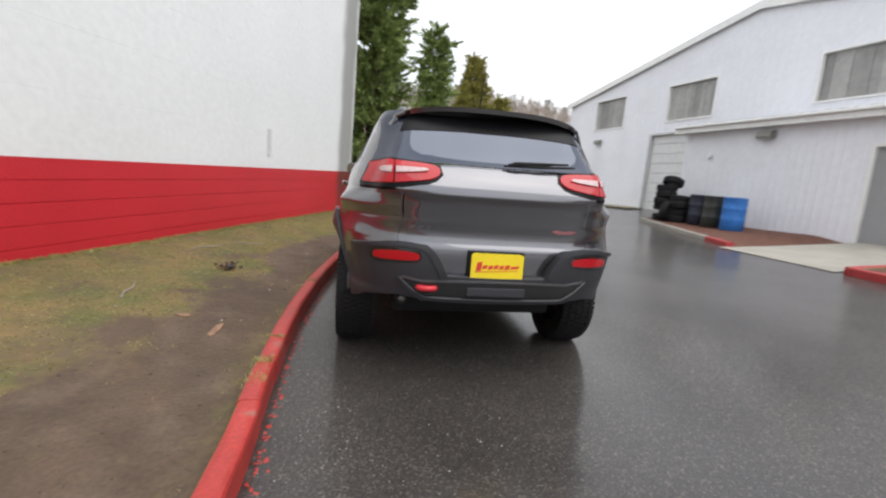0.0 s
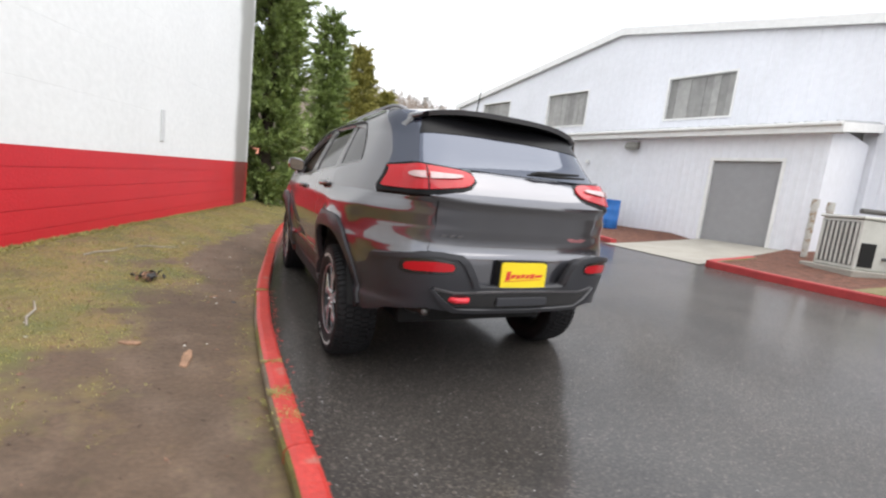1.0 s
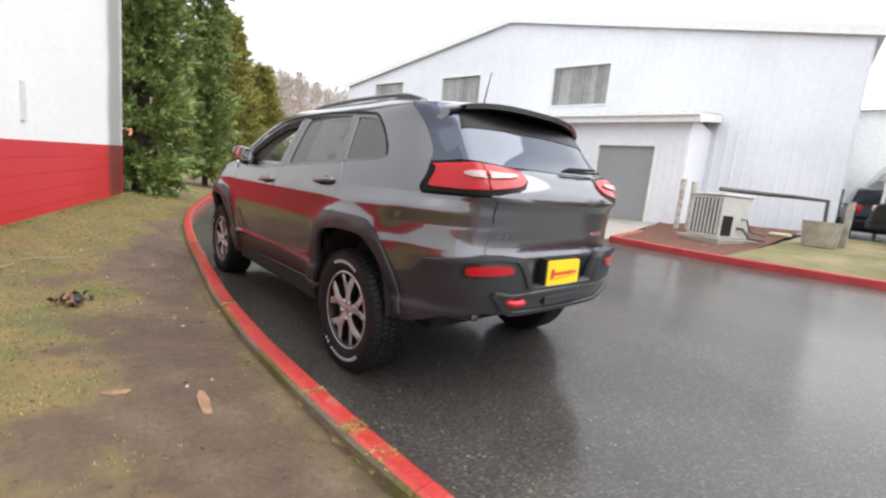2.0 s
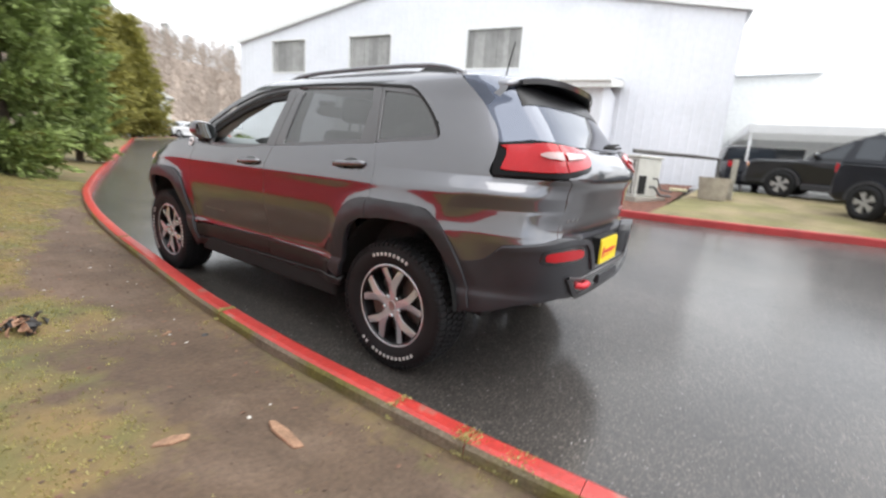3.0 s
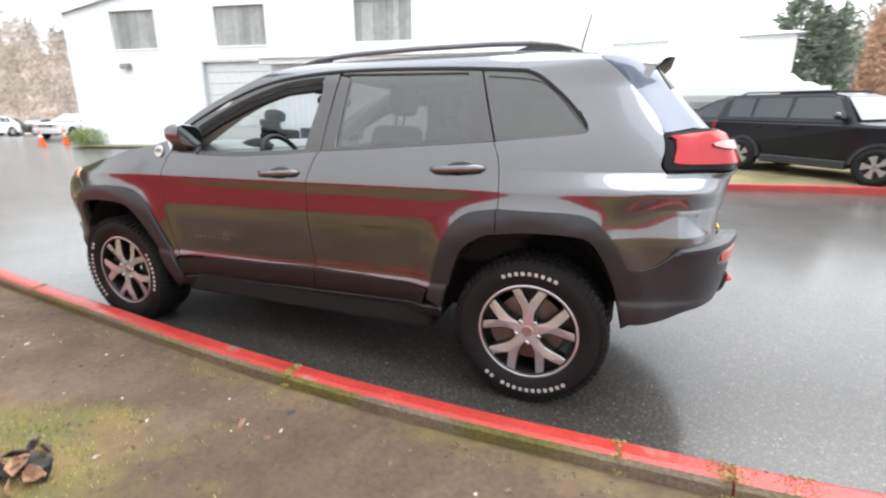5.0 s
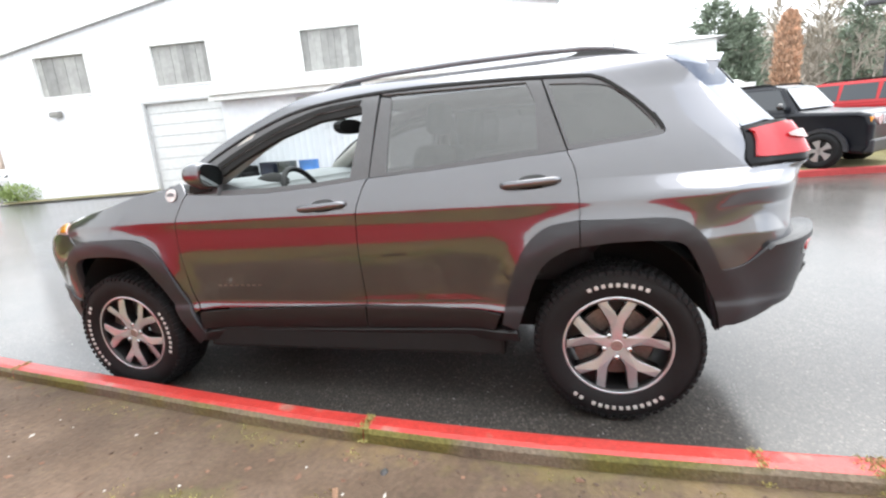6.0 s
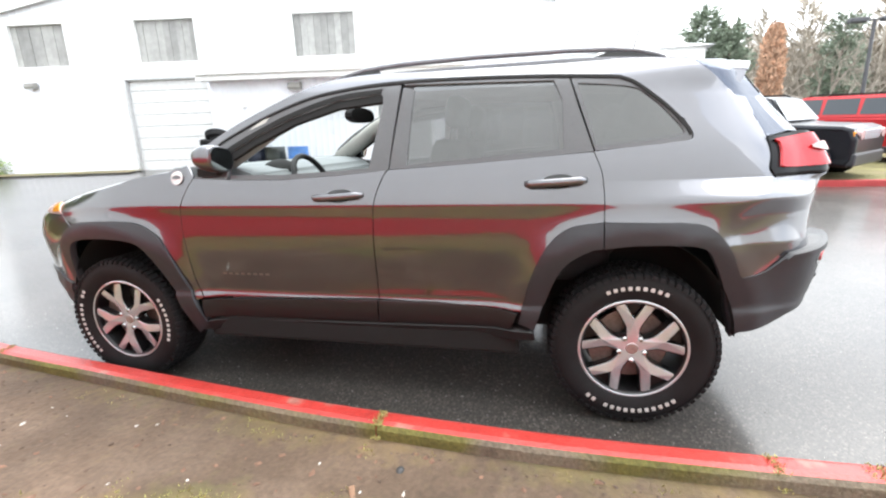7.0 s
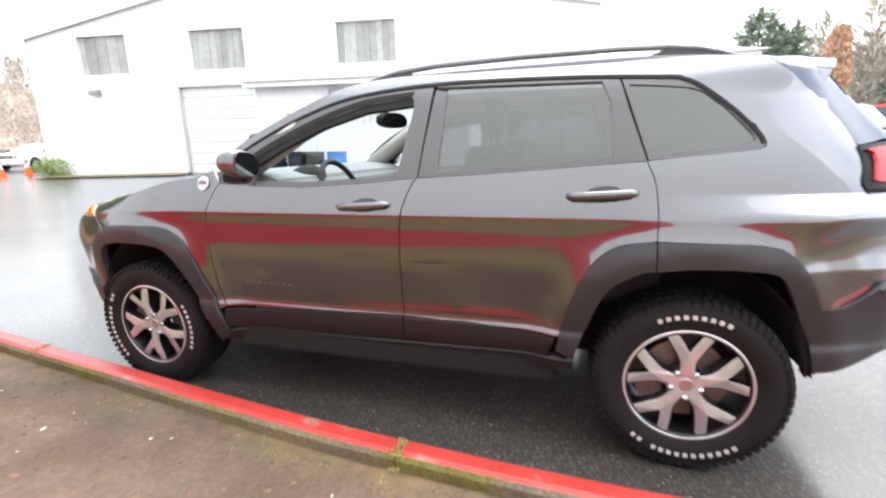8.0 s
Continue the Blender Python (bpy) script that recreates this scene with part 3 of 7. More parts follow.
tail_y = spline([.40, .66, .78, .805, .825, .84, .87, .95, 1.03, 1.06, 1.085, 1.100, 1.112, 1.13, 1.155, 1.19, 1.235, 1.255, 1.28, 1.40, 1.50, 1.58, 1.64],
                [-.81, -.812, -.816, -.8145, -.806, -.8015, -.799, -.811, -.826, -.833, -.844, -.8515, -.8505, -.847, -.840, -.821, -.784, -.763, -.730, -.616, -.530, -.458, -.40])
bump_y = spline([.36, .42, .50, .56, .64, .72, .78, .83, .87],
                [-.70, -.775, -.835, -.862, -.875, -.880, -.880, -.874, -.866])
nose_y = spline([.25, .35, .45, .60, .80, .92, .98, 1.03, 1.08, 1.2, 1.3], [3.46, 3.60, 3.68, 3.73, 3.72, 3.67, 3.58, 3.44, 3.25, 2.95, 2.8])
YC, YF, LR, LF = -0.15, 2.45, 1.25, 1.45


def bulge(y, z):
    b = 0.0
    for yw, r0 in ((0.0, .50), (2.72, .50)):
        r = math.hypot(y - yw, z - 0.40)
        b = max(b, .042 * math.exp(-((max(r, r0) - r0) / .085) ** 2))
    return b if z > 0.3 else b * max(0, (z - .1) / .2)


def plan_n(z):
    """How square the corners are in plan: squarer low down, rounder at the lamps."""
    return 3.9 - 0.5 * min(1.0, max(0.0, (z - .95) / .25))


def body(u, z, rear=tail_y):
    """The body's skin, left half: u runs along the flank and round both ends to the middle, z is the height."""
    w, n = half_w(z), plan_n(z)
    if u < YC:
        d, th = YC - rear(z), (math.pi / 2) * max(0.0, 1 - (YC - u) / LR)
        x, y = w * math.sin(th) ** (2 / n), YC - d * max(0.0, math.cos(th)) ** (2 / n)
    elif u > YF:
        n = 2.9
        d, th = nose_y(z) - YF, (math.pi / 2) * max(0.0, 1 - (u - YF) / LF)
        x, y = w * math.sin(th) ** (2 / n), YF + d * max(0.0, math.cos(th)) ** (2 / n)
    else:
        x, y = w, u
    # the slanted crease from the rear arch up to the lamp: the corner below and behind it falls in
    d = -.65 * (y + .315) - .76 * (z - .935)
    d = (d + math.sqrt(d * d + .0009)) / 2
    if z < 1.12:
        x -= (.055 + .05 * min(1.0, max(0.0, (z - .84) / .12))) * (1 - math.exp(-d / .11)) * min(1.0, (1.12 - z) / .03) * min(1.0, x / w)
    # above the shoulder the body draws in towards the tail
    if y < .25 and z > .95:
        k = min(1.0, max(0.0, (x / w - .68) / .26))
        x -= .088 * min(1.15, ((.25 - y) / .8) ** 1.5) * k * k * (3 - 2 * k) * min(1.0, max(0.0, (z - 1.035) / .075)) * max(.3, min(1.0, (1.62 - z) / .14))
    k = min(1.0, max(0.0, x / w)) ** 4
    return Vector((-x - bulge(y, z) * k + 0.010 * k * ((y - 1.3) / 1.6) ** 2 * (1 if abs(y - 1.3) < 2 else 1), y, z))


def bumper_skin(u, z):
    return body(u, z, bump_y)


def ux(x, z):
    """u of the rear skin at a distance x from the middle."""
    n = plan_n(z)
    th = math.asin(min(1.0, (abs(x) / half_w(z)) ** (n / 2)))
    return YC - LR * (1 - th / (math.pi / 2))


def uy(y, z, rear=tail_y):
    """u of the flank at y."""
    n = plan_n(z)
    if YC <= y <= YF:
        return y
    if y < YC:
        c = min(1.0, (YC - y) / (YC - rear(z)))
        return YC - LR * (1 - math.acos(c ** (n / 2)) / (math.pi / 2))
    n = 2.9
    c = min(1.0, (y - YF) / (nose_y(z) - YF))
    return YF + LF * (1 - math.acos(c ** (n / 2)) / (math.pi / 2))


def dense(pts, k=4):
    """A smooth open line through points."""
    out = []
    for i in range(len(pts) - 1):
        p0, p1, p2, p3 = pts[max(i - 1, 0)], pts[i], pts[i + 1], pts[min(i + 2, len(pts) - 1)]
        for j in range(k):
            t = j / k
            out.append(tuple(.5 * ((2 * p1[a]) + (p2[a] - p0[a]) * t + (2 * p0[a] - 5 * p1[a] + 4 * p2[a] - p3[a]) * t * t + (3 * p1[a] - p0[a] - 3 * p2[a] + p3[a]) * t ** 3) for a in (0, 1)))
    return out + [pts[-1]]


def S(pts, rear=tail_y):
    return [(uy(y, z, rear), z) for y, z in pts]


def R(pts):
    return [(ux(x, z), z) for x, z in pts]


def rounded(pts, times=2, keep=0.25):
    """Corner-cut outline."""
    for _ in range(times):
        out = []
        for i, p in enumerate(pts):
            q = pts[(i + 1) % len(pts)]
            out += [(p[0] + (q[0] - p[0]) * keep, p[1] + (q[1] - p[1]) * keep), (p[0] + (q[0] - p[0]) * (1 - keep), p[1] + (q[1] - p[1]) * (1 - keep))]
        pts = out
    return pts


def inset(pts, d):
    area = sum(p[0] * q[1] - q[0] * p[1] for p, q in zip(pts, pts[1:] + pts[:1]))
    sgn = 1 if area > 0 else -1
    out = []
    for i, p in enumerate(pts):
        a, b = pts[i - 1], pts[(i + 1) % len(pts)]
        e1, e2 = Vector((p[0] - a[0], p[1] - a[1])), Vector((b[0] - p[0], b[1] - p[1]))
        if e1.length < 1e-6 or e2.length < 1e-6:
            out.append(p)
            continue
        n1, n2 = Vector((-e1.y, e1.x)).normalized() * sgn, Vector((-e2.y, e2.x)).normalized() * sgn
        m = (n1 + n2)
        m = m / max(0.35, m.length_squared / 2) if m.length > 1e-4 else n1
        m = m * 1.0
        out.append((p[0] + m.x * d, p[1] + m.y * d))
    return out


# heights at which the skin breaks sharply
CREASES = (.518, .525, .533, .54, .548, .56, .59, .81, .825, .835, .93, .955, .975, .99, 1.005, 1.013, 1.018, 1.022, 1.027, 1.035, 1.07, 1.09, 1.10, 1.107, 1.115, 1.125, 1.14)


def sheet(name, pts, skin, material, parent, gap=0.0025, out=0.0, thick=0.014, step=0.05, label="", flip=False, edge=True):
    """A panel cut to an outline in the skin's own plane, with turned-in edges, on both sides of the car if flip."""
    if gap:
        pts = inset(pts, gap)
    bm = bmesh.new()
    vs = [bm.verts.new((u, z, 0)) for u, z in pts]
    bm.faces.new(vs)
    for ax in (0, 1):
        lo, hi = min(p[ax] for p in pts), max(p[ax] for p in pts)
        k = max(1, int((hi - lo) / step))
        for i in range(1, k):
            c = lo + (hi - lo) * i / k
            co, no = ((c, 0, 0), (1, 0, 0)) if ax == 0 else ((0, c, 0), (0, 1, 0))
            bmesh.ops.bisect_plane(bm, geom=bm.verts[:] + bm.edges[:] + bm.faces[:], plane_co=co, plane_no=no, dist=1e-5)
    if skin is not roof_skin:
        for c in CREASES:
            if min(p[1] for p in pts) < c < max(p[1] for p in pts):
                bmesh.ops.bisect_plane(bm, geom=bm.verts[:] + bm.edges[:] + bm.faces[:], plane_co=(0, c, 0), plane_no=(0, 1, 0), dist=1e-5)
    bmesh.ops.triangulate(bm, faces=bm.faces[:])
    rim = [e for e in bm.edges if e.is_boundary]
    coords, normals, faces = [], [], []
    idx = {}
    for v in bm.verts:
        u, z = v.co.x, v.co.y
        p = skin(u, z)
        h = 0.004
        n = (skin(u, z + h) - skin(u, z - h)).cross(skin(u + h, z) - skin(u - h, z))
        n = n.normalized() if n.length > 1e-9 else Vector((-1, 0, 0))
        if n.dot(Vector((p.x, p.y - 1.3, (p.z - 0.6) * 1.5))) < 0 and skin is not roof_skin:
            n = -n
        if skin is roof_skin and n.z < 0:
            n = -n
        idx[v] = len(coords)
        coords.append(p + n * out)
        normals.append(n)
    for f in bm.faces:
        tri = [idx[v] for v in f.verts]
        a, b, c = (coords[i] for i in tri)
        if (b - a).cross(c - a).dot(normals[tri[0]]) < 0:
            tri.reverse()
        faces.append(tri)
    if edge:
        lip, away = {}, {}
        for e in rim:
            mid = e.link_faces[0].calc_center_median()
            a, b = e.verts
            d = Vector((b.co.y - a.co.y, a.co.x - b.co.x))
            if d.dot(Vector((a.co.x - mid.x, a.co.y - mid.y))) < 0:
                d = -d
            for v in e.verts:
                away[v] = away.get(v, Vector((0, 0))) + d
        for e in rim:
            quad = []
            for v in e.verts:
                for depth in (0, 1):
                    key = (idx[v], depth)
                    if key not in lip:
                        n = normals[idx[v]]
                        lip[key] = len(coords)
                        coords.append(coords[idx[v]] - n * (thick * depth))
                        d = away[v].normalized() * .01
                        t = (skin(v.co.x + d.x, v.co.y + d.y) - skin(v.co.x, v.co.y))
                        t = t - n * t.dot(n)
                        normals.append((t.normalized() * 0.8 + n * (0.6 if depth == 0 else 0)).normalized() if t.length > 1e-9 else n)
                    quad.append(lip[key])
            a0, a1, b0, b1 = quad
            q = [a0, b0, b1, a1]
            cr = (coords[q[1]] - coords[q[0]]).cross(coords[q[3]] - coords[q[0]])
            if cr.dot(normals[q[0]]) < 0:
                q.reverse()
            faces.append(q)
    bm.free()
    made = []
    for side in ((1,) if not flip else (1, -1)):
        me = bpy.data.meshes.new(name)
        co = [(p.x * side, p.y, p.z) for p in coords]
        fc = faces if side == 1 else [f[::-1] for f in faces]
        me.from_pydata(co, [], fc)
        me.polygons.foreach_set("use_smooth", [True] * len(me.polygons))
        me.normals_split_custom_set_from_vertices([(n.x * side, n.y, n.z) for n in normals])
        me.materials.append(material)
        ob = new(name, me)
        ob.parent = parent
        if label:
            ob["label"] = label
        made.append(ob)
    return made


def mirror_sheet(name, left, skin, material, parent, **kw):
    """One panel that spans the car's middle: its left outline, running from the lower middle to the upper middle, mirrored."""
    mid = YC - LR if left[0][0] < 0.5 else YF + LF
    right = [(2 * mid - u, z) for u, z in reversed(left) if abs(u - mid) > 1e-6]

    def both(u, z):
        if (u < mid) == (mid < 0):
            p = skin(2 * mid - u, z)
            return Vector((-p.x, p.y, p.z))
        return skin(u, z)
    return sheet(name, left + right, both, material, parent, **kw)[0]


roof_mid = spline([-.55, -.40, -.2, 0.2, .8, 1.2, 1.45, 1.65], [1.60, 1.625, 1.645, 1.675, 1.685, 1.672, 1.645, 1.60])
roof_edge_z = spline([-.55, -.2, .3, .8, 1.12, 1.42, 1.65], [1.555, 1.605, 1.634, 1.634, 1.630, 1.615, 1.56])


def roof_skin(x, y):
    e = roof_edge_z(y)
    return Vector((x, y, e + (roof_mid(y) - e) * (1 - (abs(x) / 0.64) ** 2.3)))


hood_mid = spline([2.0, 2.25, 2.6, 3.0, 3.25, 3.42], [1.20, 1.195, 1.17, 1.12, 1.07, 1.0])
hood_rim = spline([2.0, 2.3, 2.48, 2.6, 2.79, 2.99, 3.2, 3.42], [1.185, 1.185, 1.165, 1.135, 1.095, 1.06, 1.02, .98])


def hood_half(y):
    z = hood_rim(y)
    return abs(body(uy(y, z), z).x)


def hood_skin(x, y):
    e, w = hood_rim(y), hood_half(y)
    k = min(1.0, abs(x) / w)
    return Vector((x, y, e + (hood_mid(y) + 0.02 - e) * (1 - k ** 2.6)))


def wheel_parts(w):
    """A wheel whose axle is x and whose face looks to -x: tyre, tread, rim, five forked spokes, nuts, brake."""
    RO, RR = 0.364, 0.234

    def revolve(bm, prof, seg=64):
        rings = [[bm.verts.new((x, r * math.cos(2 * math.pi * k / seg), r * math.sin(2 * math.pi * k / seg))) for x, r in prof] for k in range(seg)]
        for k in range(seg):
            a, b = rings[k], rings[(k + 1) % seg]
            for i in range(len(prof) - 1):
                bm.faces.new((a[i], b[i], b[i + 1], a[i + 1]))
    bm = bmesh.new()
    revolve(bm, [(-.098, RR - .004), (-.106, RR + .004), (-.112, RR + .022), (-.120, .272), (-.123, .300), (-.120, .318), (-.114, .336), (-.104, .350), (-.095, .3525), (0, .3545), (.095, .3525), (.104, .350), (.12, .33), (.122, .28), (.106, RR), (.095, RR - .004)], 72)
    ty = obj("tyre", bm, RUBBER, w, "black all-terrain tyre with white marks", smooth=True)
    bm = bmesh.new()
    n = 66
    for k in range(n):
        a = 2 * math.pi * k / n
        for x0, x1, sh in ((-.114, -.076, 0), (-.070, -.026, .5), (-.021, .021, 0), (.026, .070, .5), (.076, .114, 0)):
            rot = Matrix.Rotation(a + sh * 2 * math.pi / n, 4, "X")
            h = .3475 if abs(x0 + x1) > .15 else .350
            vs = box(bm, x0, x1, -.0120, .0105, h - .012, RO)
            for v in vs:
                if v.co.x < -.11 or v.co.x > .11:
                    v.co.z -= .010 if v.co.z > .357 else 0.006
                v.co = rot @ v.co
        if k % 1 == 0:
            rot = Matrix.Rotation(a, 4, "X")
            for sgn in (-1, 1):
                vs = box(bm, -.006, .006, -.011, .0095, .335, .348)
                for v in vs:
                    v.co.x += sgn * (.1145 + (.348 - v.co.z) * 0.15)
                    v.co = rot @ v.co
    obj("tread", bm, RUBBER, ty)
    # raised white marks on the side wall, as plain bars in two arcs
    bm = bmesh.new()
    box(bm, -.1242, -.1205, .284, .302, -.0085, .0085, bevel=.003)
    first = None
    for mid, n in ((90, 9), (-90, 14)):
        for k in range(n):
            if mid < 0 and k == 11:
                continue
            a = radians(mid + (k - (n - 1) / 2) * .0300 / .292 * 57.3)
            if first is None:
                first = obj("sidewall_mark", bm, WHITE_MARK, ty, "raised white mark")
                o = first
            else:
                o = new("sidewall_mark", first.data)
                o.parent = ty
                o["label"] = "raised white mark"
            o.rotation_euler.x = a
    bm = bmesh.new()
    revolve(bm, [(-.094, RR - .006), (-.104, RR - .001), (-.106, RR - .006), (-.103, RR - .016), (-.090, RR - .021), (-.03, RR - .030), (.03, RR - .034), (.10, RR - .02), (.11, RR)], 64)
    rim = obj("rim", bm, ALLOY_DARK, w, "black and bright machined alloy rim", smooth=True)
    bm = bmesh.new()
    revolve(bm, [(-.1045, RR + .0005), (-.1075, RR - .004), (-.1065, RR - .010), (-.101, RR - .013)], 64)
    obj("rim_edge", bm, ALLOY, rim, smooth=True)
    lug = [(.020, -.022), (.045, -.027), (.075, -.025), (.098, -.027), (.122, -.037), (.222, -.096), (.230, -.056), (.142, -.010), (.131, 0), (.142, .010), (.230, .056), (.222, .096), (.122, .037), (.098, .027), (.075, .025), (.045, .027), (.020, .022)]
    face = bmesh.new()
    dark = bmesh.new()
    for k in range(5):
        rot = Matrix.Rotation(radians(90 + 72 * k), 4, "X")
        for bmx, grow, x0, x1, dish in ((face, 0.0, -.096, -.093, .012), (dark, .0035, -.0945, -.045, .012)):
            pts = inset(lug, -grow) if grow else lug
            fs = prism(bmx, pts, x0, x1, "x")
            for v in {v for f in fs for v in f.verts}:
                r = math.hypot(v.co.y, v.co.z)
                v.co.x += dish * max(0, 1 - r / .2) * .7 + (.002 if r > .2 else 0)
                v.co = rot @ v.co
        fs = prism(dark, [(.150, 0), (.218, -.047), (.224, 0), (.218, .047)], -.075, -.055, "x")
        for v in {v for f in fs for v in f.verts}:
            v.co = rot @ v.co
    face.normal_update()
    fronts = [f for f in face.faces if len(f.verts) > 8 and f.normal.x < -.5]
    for v in bmesh.ops.poke(face, faces=fronts, offset=.009)["verts"]:
        v.select = True
    bmesh.ops.bevel(face, geom=[e for e in face.edges if e.calc_face_angle(0) > 1], offset=.0012, segments=1, affect="EDGES")
    obj("spoke", face, ALLOY, rim, "bright machined spoke faces")
    obj("spoke_back", dark, ALLOY_DARK, rim)
    bm = bmesh.new()
    revolve(bm, [(-.086, 0.0001), (-.086, .038), (-.082, .042), (-.070, .070), (-.05, .072)], 32)
    obj("hub", bm, ALLOY_DARK, rim, smooth=False)
    bm = bmesh.new()
    revolve(bm, [(-.0925, 0.0001), (-.0925, .024), (-.0885, .028), (-.080, .028)], 24)
    obj("centre_cap", bm, mat("cap_grey", (.45, .40, .40), .3, metal=.8), rim)
    for k in range(5):
        bm = bmesh.new()
        a = radians(90 + 36 + 72 * k)
        y, z = .0565 * math.cos(a), .0565 * math.sin(a)
        tube(bm, (-.062, y, z), (-.096, y, z), .0135, .0125, 6)
        tube(bm, (-.096, y, z), (-.102, y, z), .0125, .007, 6)
        obj("lug_nut", bm, CHROME, rim)
    bm = bmesh.new()
    revolve(bm, [(-.02, .05), (-.028, .06), (-.028, .165), (.0, .165), (.0, .05)], 40)
    obj("brake_disc", bm, STEEL, w)
    bm = bmesh.new()
    prism(bm, [(.10, -.075), (.178, -.08), (.185, 0), (.178, .08), (.10, .075), (.085, 0)], -.050, .02, "x")
    for v in bm.verts:
        v.co = Matrix.Rotation(radians(-20), 4, "X") @ v.co
    obj("brake_caliper", bm, STEEL, w)


car = thing("suv", Matrix.Rotation(radians(-0.9), 4, "Y"), "dark grey metallic SUV with black cladding, parked along the kerb", "car")

for nm, m in (("wheel", Matrix.Translation((-.797, 0, .364))),):
    wh = new(nm)
    wh.parent = car
    wh.matrix_basis = m
    wheel_parts(wh)
for m in (Matrix.Translation((-.797, 2.72, .364)) @ Matrix.Rotation(radians(47), 4, "X"), Matrix.Translation((.797, 0, .364)) @ Matrix.Rotation(math.pi, 4, "Z"),
          Matrix.Translation((.797, 2.72, .364)) @ Matrix.Rotation(math.pi, 4, "Z")):
    twin = copy_thing(wh, m)
    for o in twin.children_recursive:
        if o.name.startswith("sidewall_mark") and m.translation.x < 0:
            o.rotation_euler.x += radians(39)

# outlines on the flank, as (y, z)
FO = [(3.085, .50), (3.07, .70), (3.032, .845), (2.949, .905), (2.857, .934), (2.63, .943), (2.488, .930), (2.376, .868), (2.309, .757), (2.246, .57), (2.190, .364)]
FI = [(3.035, .50), (3.015, .66), (2.986, .76), (2.935, .822), (2.839, .848), (2.65, .853), (2.507, .836), (2.438, .785), (2.369, .646), (2.321, .485), (2.265, .305)]
RO = [(.500, .47), (.480, .57), (.457, .651), (.422, .756), (.365, .857), (.285, .919), (.173, .941), (-.128, .944), (-.231, .929), (-.307, .866), (-.366, .775), (-.423, .635), (-.456, .462)]
RI = [(.430, .44), (.405, .52), (.382, .584), (.338, .708), (.281, .785), (.191, .835), (.037, .854), (-.134, .857), (-.229, .842), (-.286, .773), (-.343, .656), (-.378, .52), (-.400, .425)]
DOOR_F = [(2.180, .518), (2.205, .585), (2.221, .769), (2.216, .977), (2.167, 1.104), (2.128, 1.160)]
DOOR_B = [(1.094, 1.178), (1.120, 1.140), (1.163, 1.014), (1.178, .788), (1.190, .543)]
DOOR_R = [(.197, 1.232), (.165, 1.150), (.153, 1.044), (.152, .945)]
BELT_F = [(1.89, 1.147), (1.639, 1.143), (1.35, 1.158)]
BELT_R = [(.80, 1.193), (.55, 1.209), (.35, 1.222)]
DLO_TOP = [(2.085, 1.225), (2.026, 1.304), (1.891, 1.383), (1.742, 1.452), (1.535, 1.525), (1.331, 1.561), (1.103, 1.578), (.825, 1.580), (.435, 1.567), (.125, 1.545)]
DLO_BACK = [(.075, 1.535), (.013, 1.504), (-.094, 1.415), (-.165, 1.335), (-.190, 1.292), (-.178, 1.268), (-.10, 1.257)]
ROOF_LINE = [(-.20, 1.597), (.07, 1.622), (.31, 1.632), (.83, 1.632), (1.12, 1.629), (1.33, 1.622), (1.50, 1.592), (1.631, 1.544), (1.838, 1.451), (1.988, 1.373), (2.154, 1.262)]

sheet("front_fender", S(dense(DOOR_F) + [(2.17, 1.225), (2.30, 1.188), (2.48, 1.166), (2.60, 1.135), (2.79, 1.095), (2.99, 1.062), (3.075, 1.035), (3.055, .965), (2.965, .912)] + dense(FO[4:10]) + [(2.225, .503)]), body, PAINT, car, flip=True)
f_doors = sheet("front_door", S(dense(DOOR_F) + BELT_F + dense(DOOR_B)), body, PAINT, car, flip=True)
r_doors = sheet("rear_door", S(dense(DOOR_B)[::-1] + BELT_R + dense(DOOR_R) + dense(RO[6:1:-1]) + [(.49, .521)]), body, PAINT, car, flip=True)
sheet("rear_quarter", S(dense(DOOR_R)[::-1] + [(.08, 1.243)] + dense(DLO_BACK[::-1]) + [(.125, 1.545), (.125, 1.625), (-.05, 1.612)] + dense([(-.20, 1.595), (-.272, 1.54), (-.374, 1.44), (-.452, 1.345), (-.487, 1.272), (-.497, 1.20), (-.488, 1.140), (-.512, 1.106)]))
                + R([(.70, 1.108), (.602, 1.112), (.602, .95), (.602, .820), (.70, .812)]) + S([(-.60, .775), (-.57, .745), (-.53, .715), (-.49, .695), (-.405, .680)] + dense(RO[10:6:-1])), body, PAINT, car, flip=True, gap=.0012, step=.028)
sheet("cant_rail", S(dense(DLO_TOP) + [(.125, 1.625)] + dense(ROOF_LINE[2:])), body, PAINT, car, gap=0, flip=True)
sheet("front_flare", S(dense(FO) + dense(FI)[::-1]), body, CLAD, car, out=.014, thick=.035, gap=0, flip=True, step=.04, label="grey-black plastic wheel arch flare")
sheet("rear_flare", S(dense(RO[:7]) + [(.155, .9415), (.155, .8385)] + dense(RI[5::-1])), body, CLAD, r_doors[0].parent, out=.016, thick=.04, gap=.001, flip=True, step=.04, label="grey-black plastic wheel arch flare")
sheet("rear_flare", S([(.152, .9415)] + dense(RO[7:]) + dense(RI[:5:-1]) + [(.152, .8385)]), body, CLAD, car, out=.016, thick=.04, gap=.001, flip=True, step=.04, label="grey-black plastic wheel arch flare")
for dd, pts in ((f_doors, [(2.20, .405), (2.19, .508), (1.194, .539), (1.200, .420)]), (r_doors, [(1.197, .420), (1.190, .539), (.90, .543), (.505, .516), (.535, .43)])):
    for ob, sd in zip(dd, (1, -1)):
        o = sheet("door_cladding", S(pts), body, SILL_SHADED, ob, out=.008, thick=.02, gap=.002, flip=True)
        bpy.data.objects.remove(o[0] if sd == -1 else o[1])
